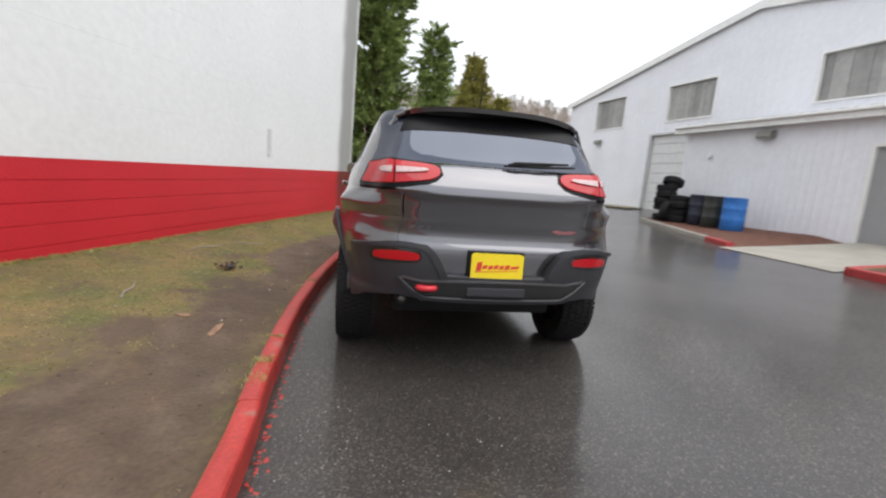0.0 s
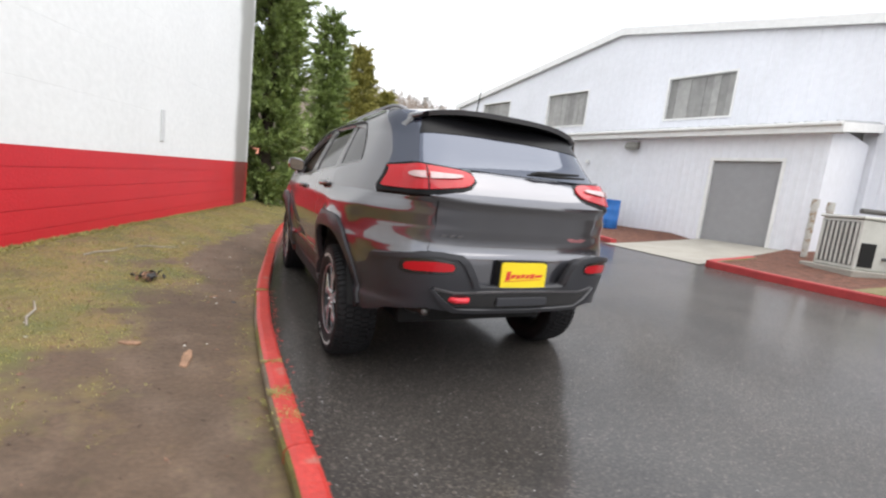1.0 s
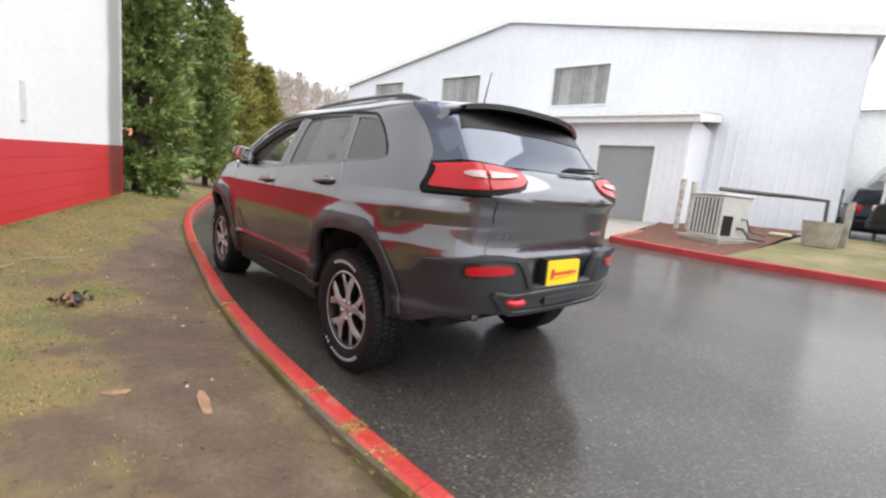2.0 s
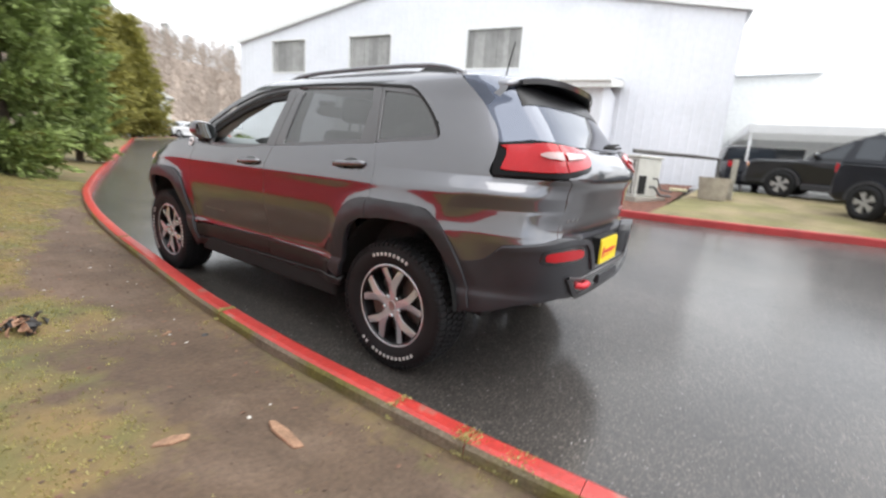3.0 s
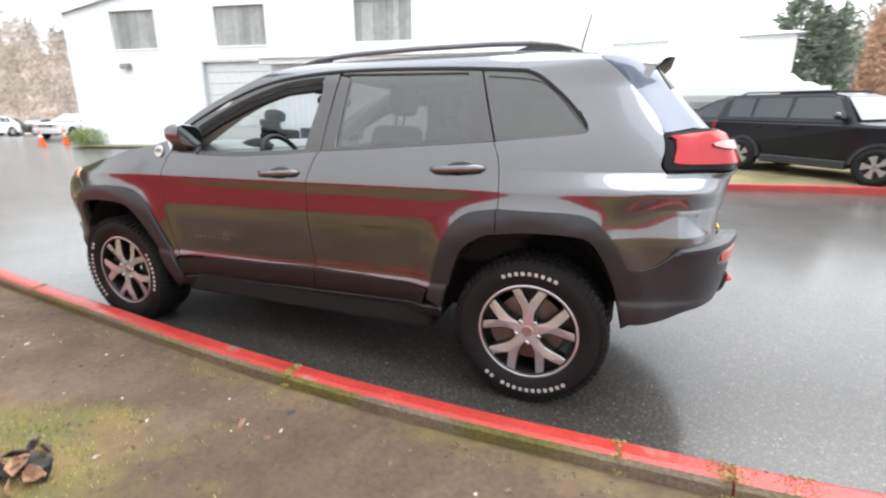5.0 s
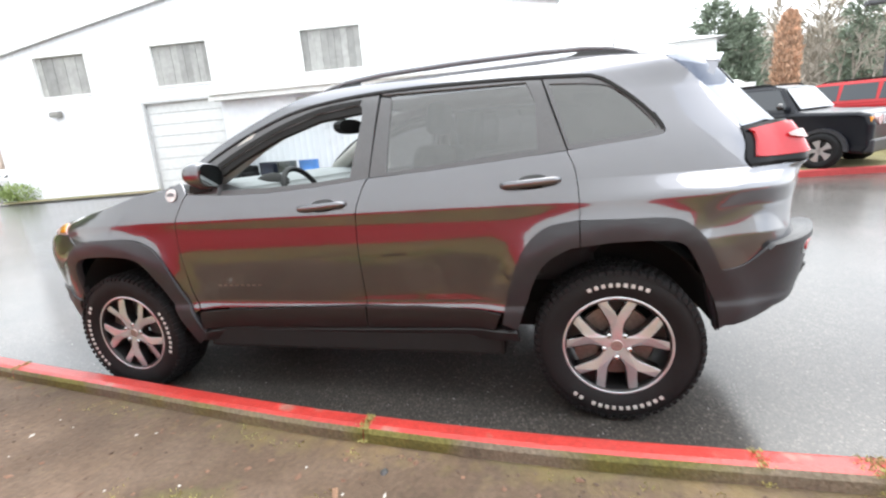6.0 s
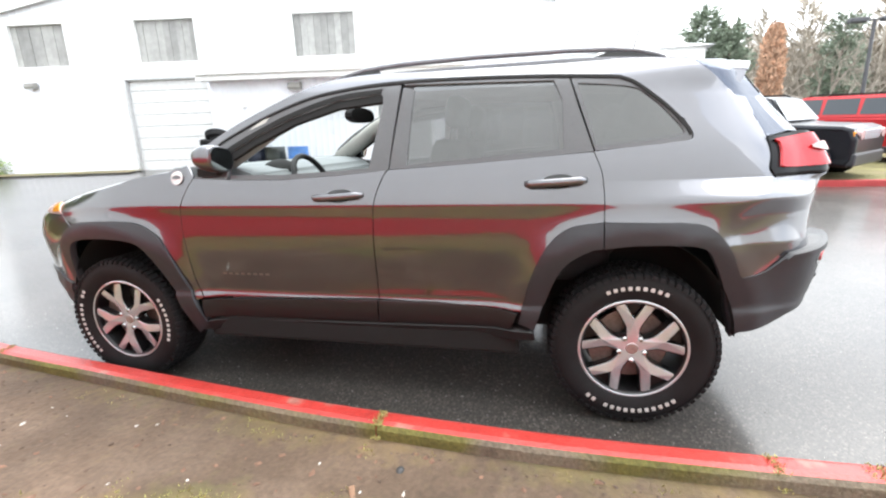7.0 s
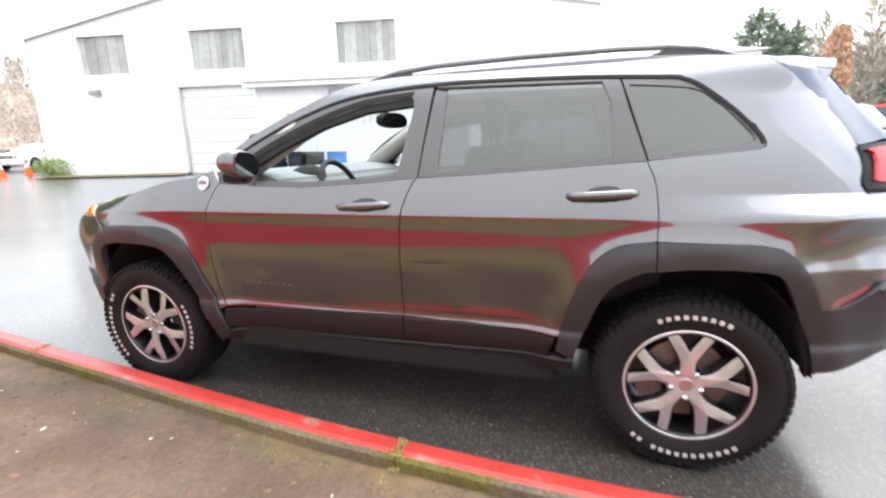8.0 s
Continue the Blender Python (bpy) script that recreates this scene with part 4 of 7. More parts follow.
sheet("sill", S([(2.235, .325), (2.20, .385), (1.9, .398), (1.2, .412), (.52, .428), (.435, .425), (.425, .380), (1.25, .357)]), body, SILL_SHADED, car, out=.012, thick=.06, flip=True, label="grey-black plastic sill, shade in its colour")

# window surrounds, glass
FRAME_MAT = mat("dark_window_trim", (0.075, 0.075, 0.08), 0.32, vary=0.05, coat=0.6)
sheet("window_frame", S([(1.915, 1.147), (1.89, 1.147)] + BELT_F[1:] + [(1.094, 1.178), (1.062, 1.578)] + DLO_TOP[5:0:-1] + [(2.085, 1.225), (2.128, 1.160), (1.94, 1.149), (1.935, 1.175)]
                      + [(1.925, 1.280), (1.819, 1.339), (1.613, 1.432), (1.38, 1.503), (1.16, 1.525), (1.146, 1.512), (1.143, 1.463), (1.188, 1.188), (1.35, 1.178), (1.63, 1.167), (1.915, 1.170)]), body, FRAME_MAT, car, gap=0, out=-.004, thick=.03, flip=True, step=.06)
sheet("window_frame", S([(1.088, 1.180)] + BELT_R + [(.197, 1.234), (.262, 1.43), (.300, 1.558), (.435, 1.567), (.825, 1.580), (1.056, 1.578)]
                      + [(1.045, 1.562), (.995, 1.562), (.361, 1.541), (.325, 1.457), (.317, 1.246), (.55, 1.230), (1.008, 1.197), (.997, 1.54), (1.049, 1.55)]), body, FRAME_MAT, car, gap=0, out=-.004, thick=.03, flip=True, step=.06)
sheet("rear_door_glass", S([(1.012, 1.190), (.998, 1.568), (.355, 1.547), (.318, 1.457), (.310, 1.240), (.55, 1.224)]), body, TINT, car, gap=0, out=-.012, flip=True, edge=False, step=.08, label="tinted side window")
sheet("quarter_frame", S([(.0795, 1.2432), (.190, 1.236), (.252, 1.43), (.292, 1.556), (.125, 1.543)] + dense(DLO_BACK, 3) + [(.0785, 1.243), (.0785, 1.262)]
                         + dense([(-.10, 1.280), (-.150, 1.290), (-.160, 1.305), (-.134, 1.345), (-.03, 1.455), (.058, 1.498), (.262, 1.522)], 3) + [(.225, 1.40), (.185, 1.256), (.0795, 1.262)]), body, FRAME_MAT, car, gap=0, out=-.004, thick=.02, flip=True, step=.06)
sheet("quarter_glass", S([(.190, 1.250), (.230, 1.40), (.268, 1.527), (.058, 1.503), (-.03, 1.460), (-.138, 1.347), (-.166, 1.302), (-.150, 1.284), (-.10, 1.275)]), body, QUARTER_TINT, car, gap=0, out=-.010, flip=True, edge=False, step=.08, label="tinted rear quarter window")
sheet("right_door_glass", S([(1.93, 1.285), (1.92, 1.172), (1.63, 1.160), (1.18, 1.182), (1.138, 1.463), (1.15, 1.53), (1.38, 1.51), (1.613, 1.44), (1.819, 1.345)]), lambda u, z: Vector((-body(u, z).x, body(u, z).y, z)), CLEAR, car, gap=0, out=0, edge=False, step=.1)

sheet("window_channel", S([(1.925, 1.280), (1.819, 1.339), (1.613, 1.432), (1.38, 1.503), (1.16, 1.525), (1.146, 1.512), (1.150, 1.490), (1.37, 1.470), (1.595, 1.405), (1.795, 1.315), (1.915, 1.245)]), body, BLACK, car, gap=0, out=-.009, thick=.02, flip=True, step=.08)

seal_up = [(2.083, 1.229), (2.026, 1.306), (1.891, 1.385), (1.742, 1.454), (1.535, 1.527), (1.331, 1.563), (1.103, 1.580), (.825, 1.582), (.435, 1.569), (.125, 1.547), (.070, 1.536), (.010, 1.505), (-.096, 1.416), (-.167, 1.336), (-.191, 1.294)]
seal_low = [(y + .003, z - .013) for y, z in seal_up[:10]] + [(y + .009, z - .010) for y, z in seal_up[10:]]
sheet("window_seal", S(dense(seal_up) + dense(seal_low)[::-1]), body, BLACK, car, gap=0, out=.001, thick=.01, flip=True, step=.06, label="thin black rubber window seal")

hole_top = [(1.925, 1.280), (1.819, 1.339), (1.613, 1.432), (1.38, 1.503), (1.16, 1.525)]
hole_out = [(1.950, 1.299), (1.836, 1.362), (1.627, 1.455), (1.386, 1.527), (1.150, 1.549)]
sheet("window_run", S(dense(hole_top) + dense(hole_out)[::-1]), body, BLACK, car, gap=0, out=-.0015, thick=.02, flip=True, step=.06, label="black rubber run round the open window")

# rear end
gate_low = R([(0, .650), (.20, .650), (.32, .655), (.36, .70), (.42, .78), (.48, .815), (.600, .830), (.600, 1.0), (.597, 1.122), (.42, 1.150), (.372, 1.168), (.335, 1.210), (.350, 1.262), (.24, 1.268), (.0, 1.266)])
mirror_sheet("tailgate", gate_low, body, PAINT, car, gap=.001, step=.035)
mirror_sheet("rear_window", R([(0, 1.270), (.24, 1.272), (.40, 1.272), (.60, 1.284), (.695, 1.290), (.682, 1.33), (.607, 1.45), (.557, 1.53), (.50, 1.565), (.0, 1.575)]), body, DARK_TINT, car, gap=0, edge=False, step=.08, label="dark glossy rear window")
# black top band with the spoiler's dark reflection put into it
mirror_sheet("rear_window_band", R([(0, 1.475), (.30, 1.470), (.52, 1.460), (.595, 1.450), (.555, 1.53), (.50, 1.56), (.0, 1.575)]), body, DULL_BLACK, car, gap=0, out=.003, thick=.004, label="black band along the top of the rear window, holding the spoiler reflection")
sheet("rear_glass_side", R([(.695, 1.290), (.682, 1.33), (.607, 1.45), (.557, 1.53), (.50, 1.565), (.53, 1.592)]) + S([(-.215, 1.592), (-.274, 1.537), (-.377, 1.438), (-.455, 1.343), (-.491, 1.270)]), body, DARK_TINT, car, gap=0, flip=True, label="dark glossy rear glass wrapping to the side")

lamp_y = spline([1.08, 1.11, 1.14, 1.17, 1.20, 1.24, 1.29], [-.838, -.846, -.846, -.839, -.828, -.806, -.762])


def lamp_skin(u, z):
    """The tail lamp's face: steeper than the gate, so that it stands proud of the window."""
    p, q = body(u, z, lamp_y), body(u, z)
    t = min(1.0, max(0.0, (abs(p.x) - .34) / .26))
    return q.lerp(p, t * t * (3 - 2 * t))


for sd in (1, -1):
    lamp = new("tail_lamp")
    lamp.parent = car
    lamp["label"] = "red tail lamp with pale centre strip"

    def one(name, pts, material, out, lab="", thick=.09):
        o = sheet(name, pts, lamp_skin, material, lamp, out=out, flip=True, thick=thick, gap=.001, label=lab)
        bpy.data.objects.remove(o[1] if sd == 1 else o[0])
    edge_side = S([(-.490, 1.268), (-.500, 1.20), (-.496, 1.138), (-.518, 1.104)], lamp_y)
    one("housing", edge_side + R([(.72, 1.112), (.60, 1.112), (.43, 1.150), (.372, 1.166), (.332, 1.205), (.345, 1.255), (.42, 1.272), (.60, 1.284), (.692, 1.288)]), DULL_BLACK, .002)
    one("outer_lens", dense(R([(.605, 1.268), (.675, 1.272)]) + S([(-.518, 1.254), (-.532, 1.24), (-.540, 1.205), (-.536, 1.162), (-.556, 1.142)], lamp_y) + R([(.74, 1.141), (.605, 1.147)]), 3), RED_LENS, .012)
    one("inner_lens", dense(R([(.598, 1.147), (.45, 1.166), (.385, 1.182), (.352, 1.208), (.358, 1.238), (.42, 1.256), (.598, 1.267)]), 3), RED_LENS, .012)
    one("light_strip", R([(.590, 1.196), (.46, 1.206), (.420, 1.213), (.412, 1.220), (.43, 1.227), (.590, 1.230)]), CLEAR_LENS, .0215, thick=.003)
    one("light_strip", R([(.735, 1.209), (.690, 1.199), (.610, 1.194), (.610, 1.231), (.690, 1.229), (.735, 1.220)]), CLEAR_LENS, .0215, thick=.003)

# bumper
bump_line = S(dense([(-.400, .700), (-.47, .706), (-.52, .724), (-.565, .760), (-.605, .795)], 3), bump_y)
low_line = S([(-.425, .435), (-.48, .440), (-.58, .465), (-.66, .500)], bump_y)
mirror_sheet("rear_bumper", R([(0, .50), (.30, .505), (.47, .515), (.60, .53)]) + [(u, z) for u, z in low_line[::-1]] + bump_line + R([(.72, .822), (.66, .834), (.56, .838), (.43, .824), (.385, .79), (.335, .715), (.30, .655), (.0, .650)]), bumper_skin, CLAD, car, thick=.06, gap=0, label="grey-black plastic rear bumper")
mirror_sheet("bumper_insert", R([(0, .520), (.44, .528), (.50, .560), (.57, .632), (.45, .612), (.0, .622)]), bumper_skin, BLACK_GLOSS, car, out=.004, thick=.02, gap=0)
mirror_sheet("bumper_lip", R([(0, .505), (.45, .515), (.52, .555), (.60, .640), (.585, .644), (.50, .572), (.43, .535), (.0, .527)]), bumper_skin, CLAD, car, out=.016, thick=.03, gap=0)
mirror_sheet("bumper_strip", R([(0, .624), (.45, .616), (.575, .636), (.57, .648), (.45, .628), (.0, .636)]), bumper_skin, DIM_SILVER, car, out=.006, thick=.01, gap=0, label="thin grey metal strip")
sheet("bumper_shoulder", bump_line[-3:] + R([(.72, .822), (.66, .834), (.56, .838), (.43, .824), (.385, .79), (.335, .715), (.31, .662), (.345, .655), (.37, .70), (.415, .768), (.455, .800), (.57, .812), (.66, .808), (.72, .796)]), bumper_skin, CLAD, car, out=.012, thick=.02, gap=0, flip=True)
bm = bmesh.new()
box(bm, -.17, .17, -.882, -.855, .548, .596, bevel=.004)
obj("hitch_cover", bm, CLAD, car)
sheet("rear_reflector", rounded(R([(.735, .732), (.745, .756), (.735, .775), (.60, .786), (.485, .778), (.470, .755), (.485, .735)]), 1, .2), bumper_skin, RED_LENS, car, out=.006, flip=True, gap=0, label="red bumper reflector")
sheet("reflector_bezel", rounded(R([(.765, .712), (.765, .790), (.60, .800), (.475, .792), (.452, .755), (.475, .720)]), 2, .2), bumper_skin, BLACK_GLOSS, car, out=.002, flip=True, gap=0, thick=.006)
for x in (-.39,):
    bm = bmesh.new()
    pipe(bm, [(x - .05, -.79, .585), (x - .05, -.852, .585), (x - .03, -.880, .585), (x + .03, -.880, .585), (x + .05, -.852, .585), (x + .05, -.79, .585)], .0165, 10)
    obj("tow_hook", bm, RED_HOOK, car, "bright red tow hook", smooth=True)
for x in (-.515,):
    bm = bmesh.new()
    pipe(bm, [(x + .02, -.40, .42), (x, -.55, .45), (x, -.62, .47), (x, -.70, .478)], [.025, .025, .027, .029], 16, caps=False)
    pipe(bm, [(x, -.699, .478), (x, -.66, .474)], [.025, .025], 16)
    obj("exhaust_tip", bm, STEEL, car, smooth=True)
bm = bmesh.new()
prism(bm, rounded([(-.1525, .640), (.1525, .640), (.1525, .792), (-.1525, .792)], 1, .06), -.868, -.858, "y")
plate = obj("number_plate_insert", bm, PLATE_YELLOW, car, "bright yellow plate insert with red print")
bm = bmesh.new()
for x0, x1, z0, z1 in ((-.125, -.095, .690, .745), (-.09, -.062, .703, .728), (-.056, -.030, .701, .727), (-.024, .002, .704, .730), (.008, .034, .703, .729), (.040, .068, .702, .732), (.074, .122, .707, .727)):
    prism(bm, [(x0, z0), (x1, z0 + .004), (x1 + .006, z1), (x0 + .006, z1 - .004)], -.8695, -.867, "y")
prism(bm, [(-.13, .684), (.12, .697), (.12, .700), (-.13, .688)], -.8695, -.867, "y")
obj("print_bar", bm, PLATE_RED, plate)
boxed("plate_frame", (-.160, .160, -.8585, -.806, .633, .799), BLACK, car, bevel=.003)
# wiper, badges, camera lip
bm = bmesh.new()
pipe(bm, [(.045, -.752, 1.288), (.09, -.755, 1.298), (.20, -.748, 1.306), (.42, -.722, 1.320)], [.010, .014, .011, .006], 8)
pipe(bm, [(.02, -.752, 1.284), (.24, -.755, 1.291), (.46, -.728, 1.303)], [.006, .010, .006], 6)
obj("rear_wiper", bm, BLACK, car, "black rear wiper", smooth=False)
bm = bmesh.new()
for k in range(4):
    x = -.085 + k * .045
    prism(bm, [(x, 1.186), (x + .030, 1.186), (x + .030, 1.207), (x, 1.207), (x, 1.202), (x + .024, 1.202), (x + .024, 1.191), (x, 1.191)], -.7545 - .0, -.740, "y")
obj("badge_letter_bar", bm, DIM_SILVER, car)
o = sheet("gate_badge", R([(.36, .928), (.40, .914), (.50, .914), (.545, .930), (.50, .936), (.455, .930), (.40, .936)]), body, mat("badge_pink_grey", (.42, .17, .18), .35, metal=.4), car, out=.003, thick=.004, gap=0, flip=True)
bpy.data.objects.remove(o[0])
for k in range(3):
    o = sheet("gate_badge_bar", R([(.55 - k * .05, .906), (.525 - k * .05, .906), (.517 - k * .05, .920), (.542 - k * .05, .920)]), body, DIM_SILVER, car, out=.0025, thick=.003, gap=0, flip=True)
    bpy.data.objects.remove(o[1])

# roof, spoiler, rails
sheet("roof", [(-.635, -.20), (.635, -.20), (.632, .6), (.628, 1.12), (.62, 1.33), (.56, 1.42), (.35, 1.475), (0, 1.49), (-.35, 1.475), (-.56, 1.42), (-.62, 1.33), (-.628, 1.12), (-.632, .6)], roof_skin, PAINT, car, gap=0, step=.08)


def spoiler_point(s, k):
    """s from -1 to 1 across, k from 0 at the roof's edge to 1 at the trailing edge: top surface and underside."""
    w = .632 - .040 * k
    y = -.203 - .360 * k + .115 * k * abs(s) ** 2.4
    low = 1.578 - .035 * k
    high = (roof_mid(-.2) + .002) * (1 - k) + 1.618 * k
    top = low + (high - low) * (1 - abs(s) ** 3.2) ** .55
    return Vector((s * w, y, top)), Vector((s * w * .985, y + .012 * k, max(low - .006, top - .026 - .06 * (1 - k))))


bm = bmesh.new()
cols = [math.sin(math.pi / 2 * (-1 + 2 * i / 36)) for i in range(37)]
top = [[bm.verts.new(spoiler_point(s, j / 8)[0]) for s in cols] for j in range(9)]
und = [[bm.verts.new(spoiler_point(s, j / 8)[1]) for s in cols] for j in range(9)]
for j in range(8):
    for i in range(36):
        bm.faces.new((top[j][i], top[j][i + 1], top[j + 1][i + 1], top[j + 1][i]))
        bm.faces.new((und[j][i], und[j + 1][i], und[j + 1][i + 1], und[j][i + 1])).material_index = 1
for i in range(36):
    bm.faces.new((top[-1][i], top[-1][i + 1], und[-1][i + 1], und[-1][i]))
for j in range(8):
    bm.faces.new((top[j][0], top[j + 1][0], und[j + 1][0], und[j][0]))
    bm.faces.new((top[j + 1][36], top[j][36], und[j][36], und[j + 1][36]))
bmesh.ops.recalc_face_normals(bm, faces=bm.faces)
sp = obj("spoiler", bm, [PAINT, DULL_BLACK], car, "body-coloured roof spoiler with black underside", smooth=True)
for e in sp.data.edges:
    e.use_edge_sharp = abs(sp.data.vertices[e.vertices[0]].co.y - sp.data.vertices[e.vertices[1]].co.y) < .02 and min(sp.data.vertices[i].co.y for i in e.vertices) < -.47
for sd in (1, -1):
    bm = bmesh.new()
    outer = [body(uy(y, z), z) + Vector((.004, 0, 0)) for y, z in ((-.385, 1.448), (-.335, 1.490), (-.268, 1.545))]
    outer = [Vector(p) for p in ((-.632, -.225, 1.574), (-.612, -.34, 1.560), (-.594, -.440, 1.545), (-.606, -.430, 1.520), (-.626, -.405, 1.475))] + outer
    lo = [bm.verts.new((sd * p.x, p.y, p.z)) for p in outer]
    hi = [bm.verts.new((sd * (p.x + .045), p.y + .02, p.z - .012)) for p in outer]
    bm.faces.new(lo)
    bm.faces.new(hi[::-1])
    for k in range(8):
        bm.faces.new((lo[k], hi[k], hi[(k + 1) % 8], lo[(k + 1) % 8]))
    bmesh.ops.recalc_face_normals(bm, faces=bm.faces)
    fin = obj("spoiler_fin", bm, PAINT, car, "body-coloured spoiler side fin", smooth=True)
    fin.data.normals_split_custom_set_from_vertices([Vector((-sd * .90 if k < 8 else sd * .90, -.22, .36)).normalized() for k in range(16)])
for sd in (1, -1):
    rail = new("roof_rail")
    rail.parent = car
    rail["label"] = "dark grey roof rail"
    bm = bmesh.new()
    ln = [(1.47, .0), (1.40, .012), (1.30, .022), (1.10, .029), (.70, .031), (.30, .031), (.10, .030), (-.01, .026), (-.09, .012), (-.13, .0)]
    rings = []
    for y, h in ln:
        zb = roof_skin(.545, y).z
        hh = .019 if .0 < y < 1.35 else .014
        xs = .525
        rings.append([bm.verts.new((sd * (-xs - dx), y, zb + h + dz)) for dx, dz in ((-.02, -.002), (.02, -.006), (.024, hh * .5), (.012, hh), (-.014, hh), (-.022, hh * .5))])
    for a, b in zip(rings, rings[1:]):
        for k in range(6):
            bm.faces.new((a[k], a[(k + 1) % 6], b[(k + 1) % 6], b[k]))
    bm.faces.new(rings[0])
    bm.faces.new(rings[-1])
    bmesh.ops.recalc_face_normals(bm, faces=bm.faces)
    obj("bar", bm, mat("rail_grey", (.17, .17, .18), .35, metal=.5), rail, smooth=True)
    for y0, y1, y2, y3 in ((1.44, 1.20, 1.24, 1.35), (.21, -.12, -.02, .12)):
        bm = bmesh.new()
        zf = lambda y: roof_skin(.545, y).z
        prism(bm, [(y0, zf(y0) - .008), (y1, zf(y1) - .008), (y2, zf(y2) + .026), (y3, zf(y3) + .024)], -sd * .508, -sd * .544, "x")
        obj("foot", bm, BLACK_GLOSS, rail)
bm = bmesh.new()
tube(bm, (0.01, -.065, 1.655), (0.01, -.075, 1.685), .022, .010, 12)
pipe(bm, [(0.01, -.075, 1.68), (0.01, -.10, 1.80), (0.01, -.125, 1.90)], [.005, .004, .003], 6)
obj("antenna", bm, BLACK, car, "thin black roof antenna")

# windscreen, hood, nose
WS_BASE = [(-.80, 2.17, 1.195), (-.62, 2.34, 1.19), (-.3, 2.45, 1.195), (0, 2.48, 1.197)]
WS_TOP = [(-.605, 1.395, 1.605), (-.45, 1.455, 1.618), (-.22, 1.485, 1.63), (0, 1.492, 1.637)]


def lerp_line(ln, t):
    t = t * (len(ln) - 1)
    i = min(int(t), len(ln) - 2)
    return Vector(ln[i]).lerp(Vector(ln[i + 1]), t - i)


def windscreen(s, v):
    """s from -1 to 1 across, v from 0 at the base to 1 at the roof."""
    k = 1 - abs(s)
    a, b = lerp_line(WS_BASE, k), lerp_line(WS_TOP, k)
    p = a.lerp(b, v) + Vector((0, .03, .05)) * (4 * v * (1 - v)) * .5
    return Vector((p.x if s < 0 else -p.x, p.y, p.z))


bm = bmesh.new()
g = [[bm.verts.new(windscreen(-1 + 2 * i / 24, j / 10)) for i in range(25)] for j in range(11)]
for j in range(10):
    for i in range(24):
        bm.faces.new((g[j][i], g[j][i + 1], g[j + 1][i + 1], g[j + 1][i]))
obj("windscreen", bm, CLEAR, car, "clear windscreen", smooth=True)
hp = [(-hood_half(y) + .004, y) for y in (2.30, 2.48, 2.6, 2.8, 3.0, 3.1, 3.2)]
hp = [(x, y) for x, y in hp] + [(-.66, 3.30), (-.40, 3.385), (0, 3.41)]
hood_pts = hp + [(-x, y) for x, y in hp[-2::-1]] + [(.80, 2.22), (.60, 2.36), (.3, 2.46), (0, 2.49), (-.3, 2.46), (-.60, 2.36), (-.80, 2.22)]


def hood_map(x, y):
    return hood_skin(x, y)


def flat_sheet(name, pts, f, material, parent, step=.06, label=""):
    """A panel over an outline in plan, at the heights of f."""
    bm = bmesh.new()
    bm.faces.new([bm.verts.new((x, y, 0)) for x, y in pts])
    for ax in (0, 1):
        lo, hi = min(p[ax] for p in pts), max(p[ax] for p in pts)
        k = int((hi - lo) / step)
        for i in range(1, k):
            c = lo + (hi - lo) * i / k
            co, no = ((c, 0, 0), (1, 0, 0)) if ax == 0 else ((0, c, 0), (0, 1, 0))
            bmesh.ops.bisect_plane(bm, geom=bm.verts[:] + bm.edges[:] + bm.faces[:], plane_co=co, plane_no=no, dist=1e-5)
    bmesh.ops.triangulate(bm, faces=bm.faces[:])
    for v in bm.verts:
        v.co = f(v.co.x, v.co.y)
    bmesh.ops.recalc_face_normals(bm, faces=bm.faces)
    rim = [e for e in bm.edges if e.is_boundary]
    ext = bmesh.ops.extrude_edge_only(bm, edges=rim)
    for v in [v for v in ext["geom"] if isinstance(v, bmesh.types.BMVert)]:
        v.co.z -= .015
    return obj(name, bm, material, parent, label, smooth=True)


flat_sheet("hood", hood_pts, hood_map, PAINT, car)
for sd in (1, -1):
    o = sheet("head_lamp", S([(3.072, 1.036), (3.058, .972), (3.20, .965), (3.33, .975), (3.34, 1.0), (3.22, 1.025)]), body, CLEAR_LENS, car, out=.004, flip=True)
    bpy.data.objects.remove(o[1] if sd == 1 else o[0])
    o = sheet("side_marker", S([(3.085, 1.030), (3.075, .985), (3.155, .978), (3.16, 1.018)]), body, AMBER, car, out=.010, flip=True, gap=0, label="amber side marker")
    bpy.data.objects.remove(o[1] if sd == 1 else o[0])
nb = S([(3.058, .968), (2.968, .910), (3.035, .85), (3.073, .70), (3.088, .50), (3.06, .40), (3.2, .36), (3.4, .34)])[::-1]
mid = YF + LF
mirror_sheet("front_bumper", [(mid, .33)] + nb + [(uy(3.35, .965), .965), (mid, .95)], body, PAINT, car, gap=0)
mirror_sheet("nose_panel", [(mid, .955)] + [(uy(3.36, .97), .97), (uy(3.345, 1.005), 1.005), (mid, 1.0)], body, PAINT, car, gap=0)
mirror_sheet("bumper_skirt", [(mid, .33), (uy(3.4, .34), .34), (uy(3.10, .37), .37), (uy(3.13, .55), .55), (uy(3.3, .60), .60), (mid, .60)], body, CLAD, car, out=.012, gap=0)

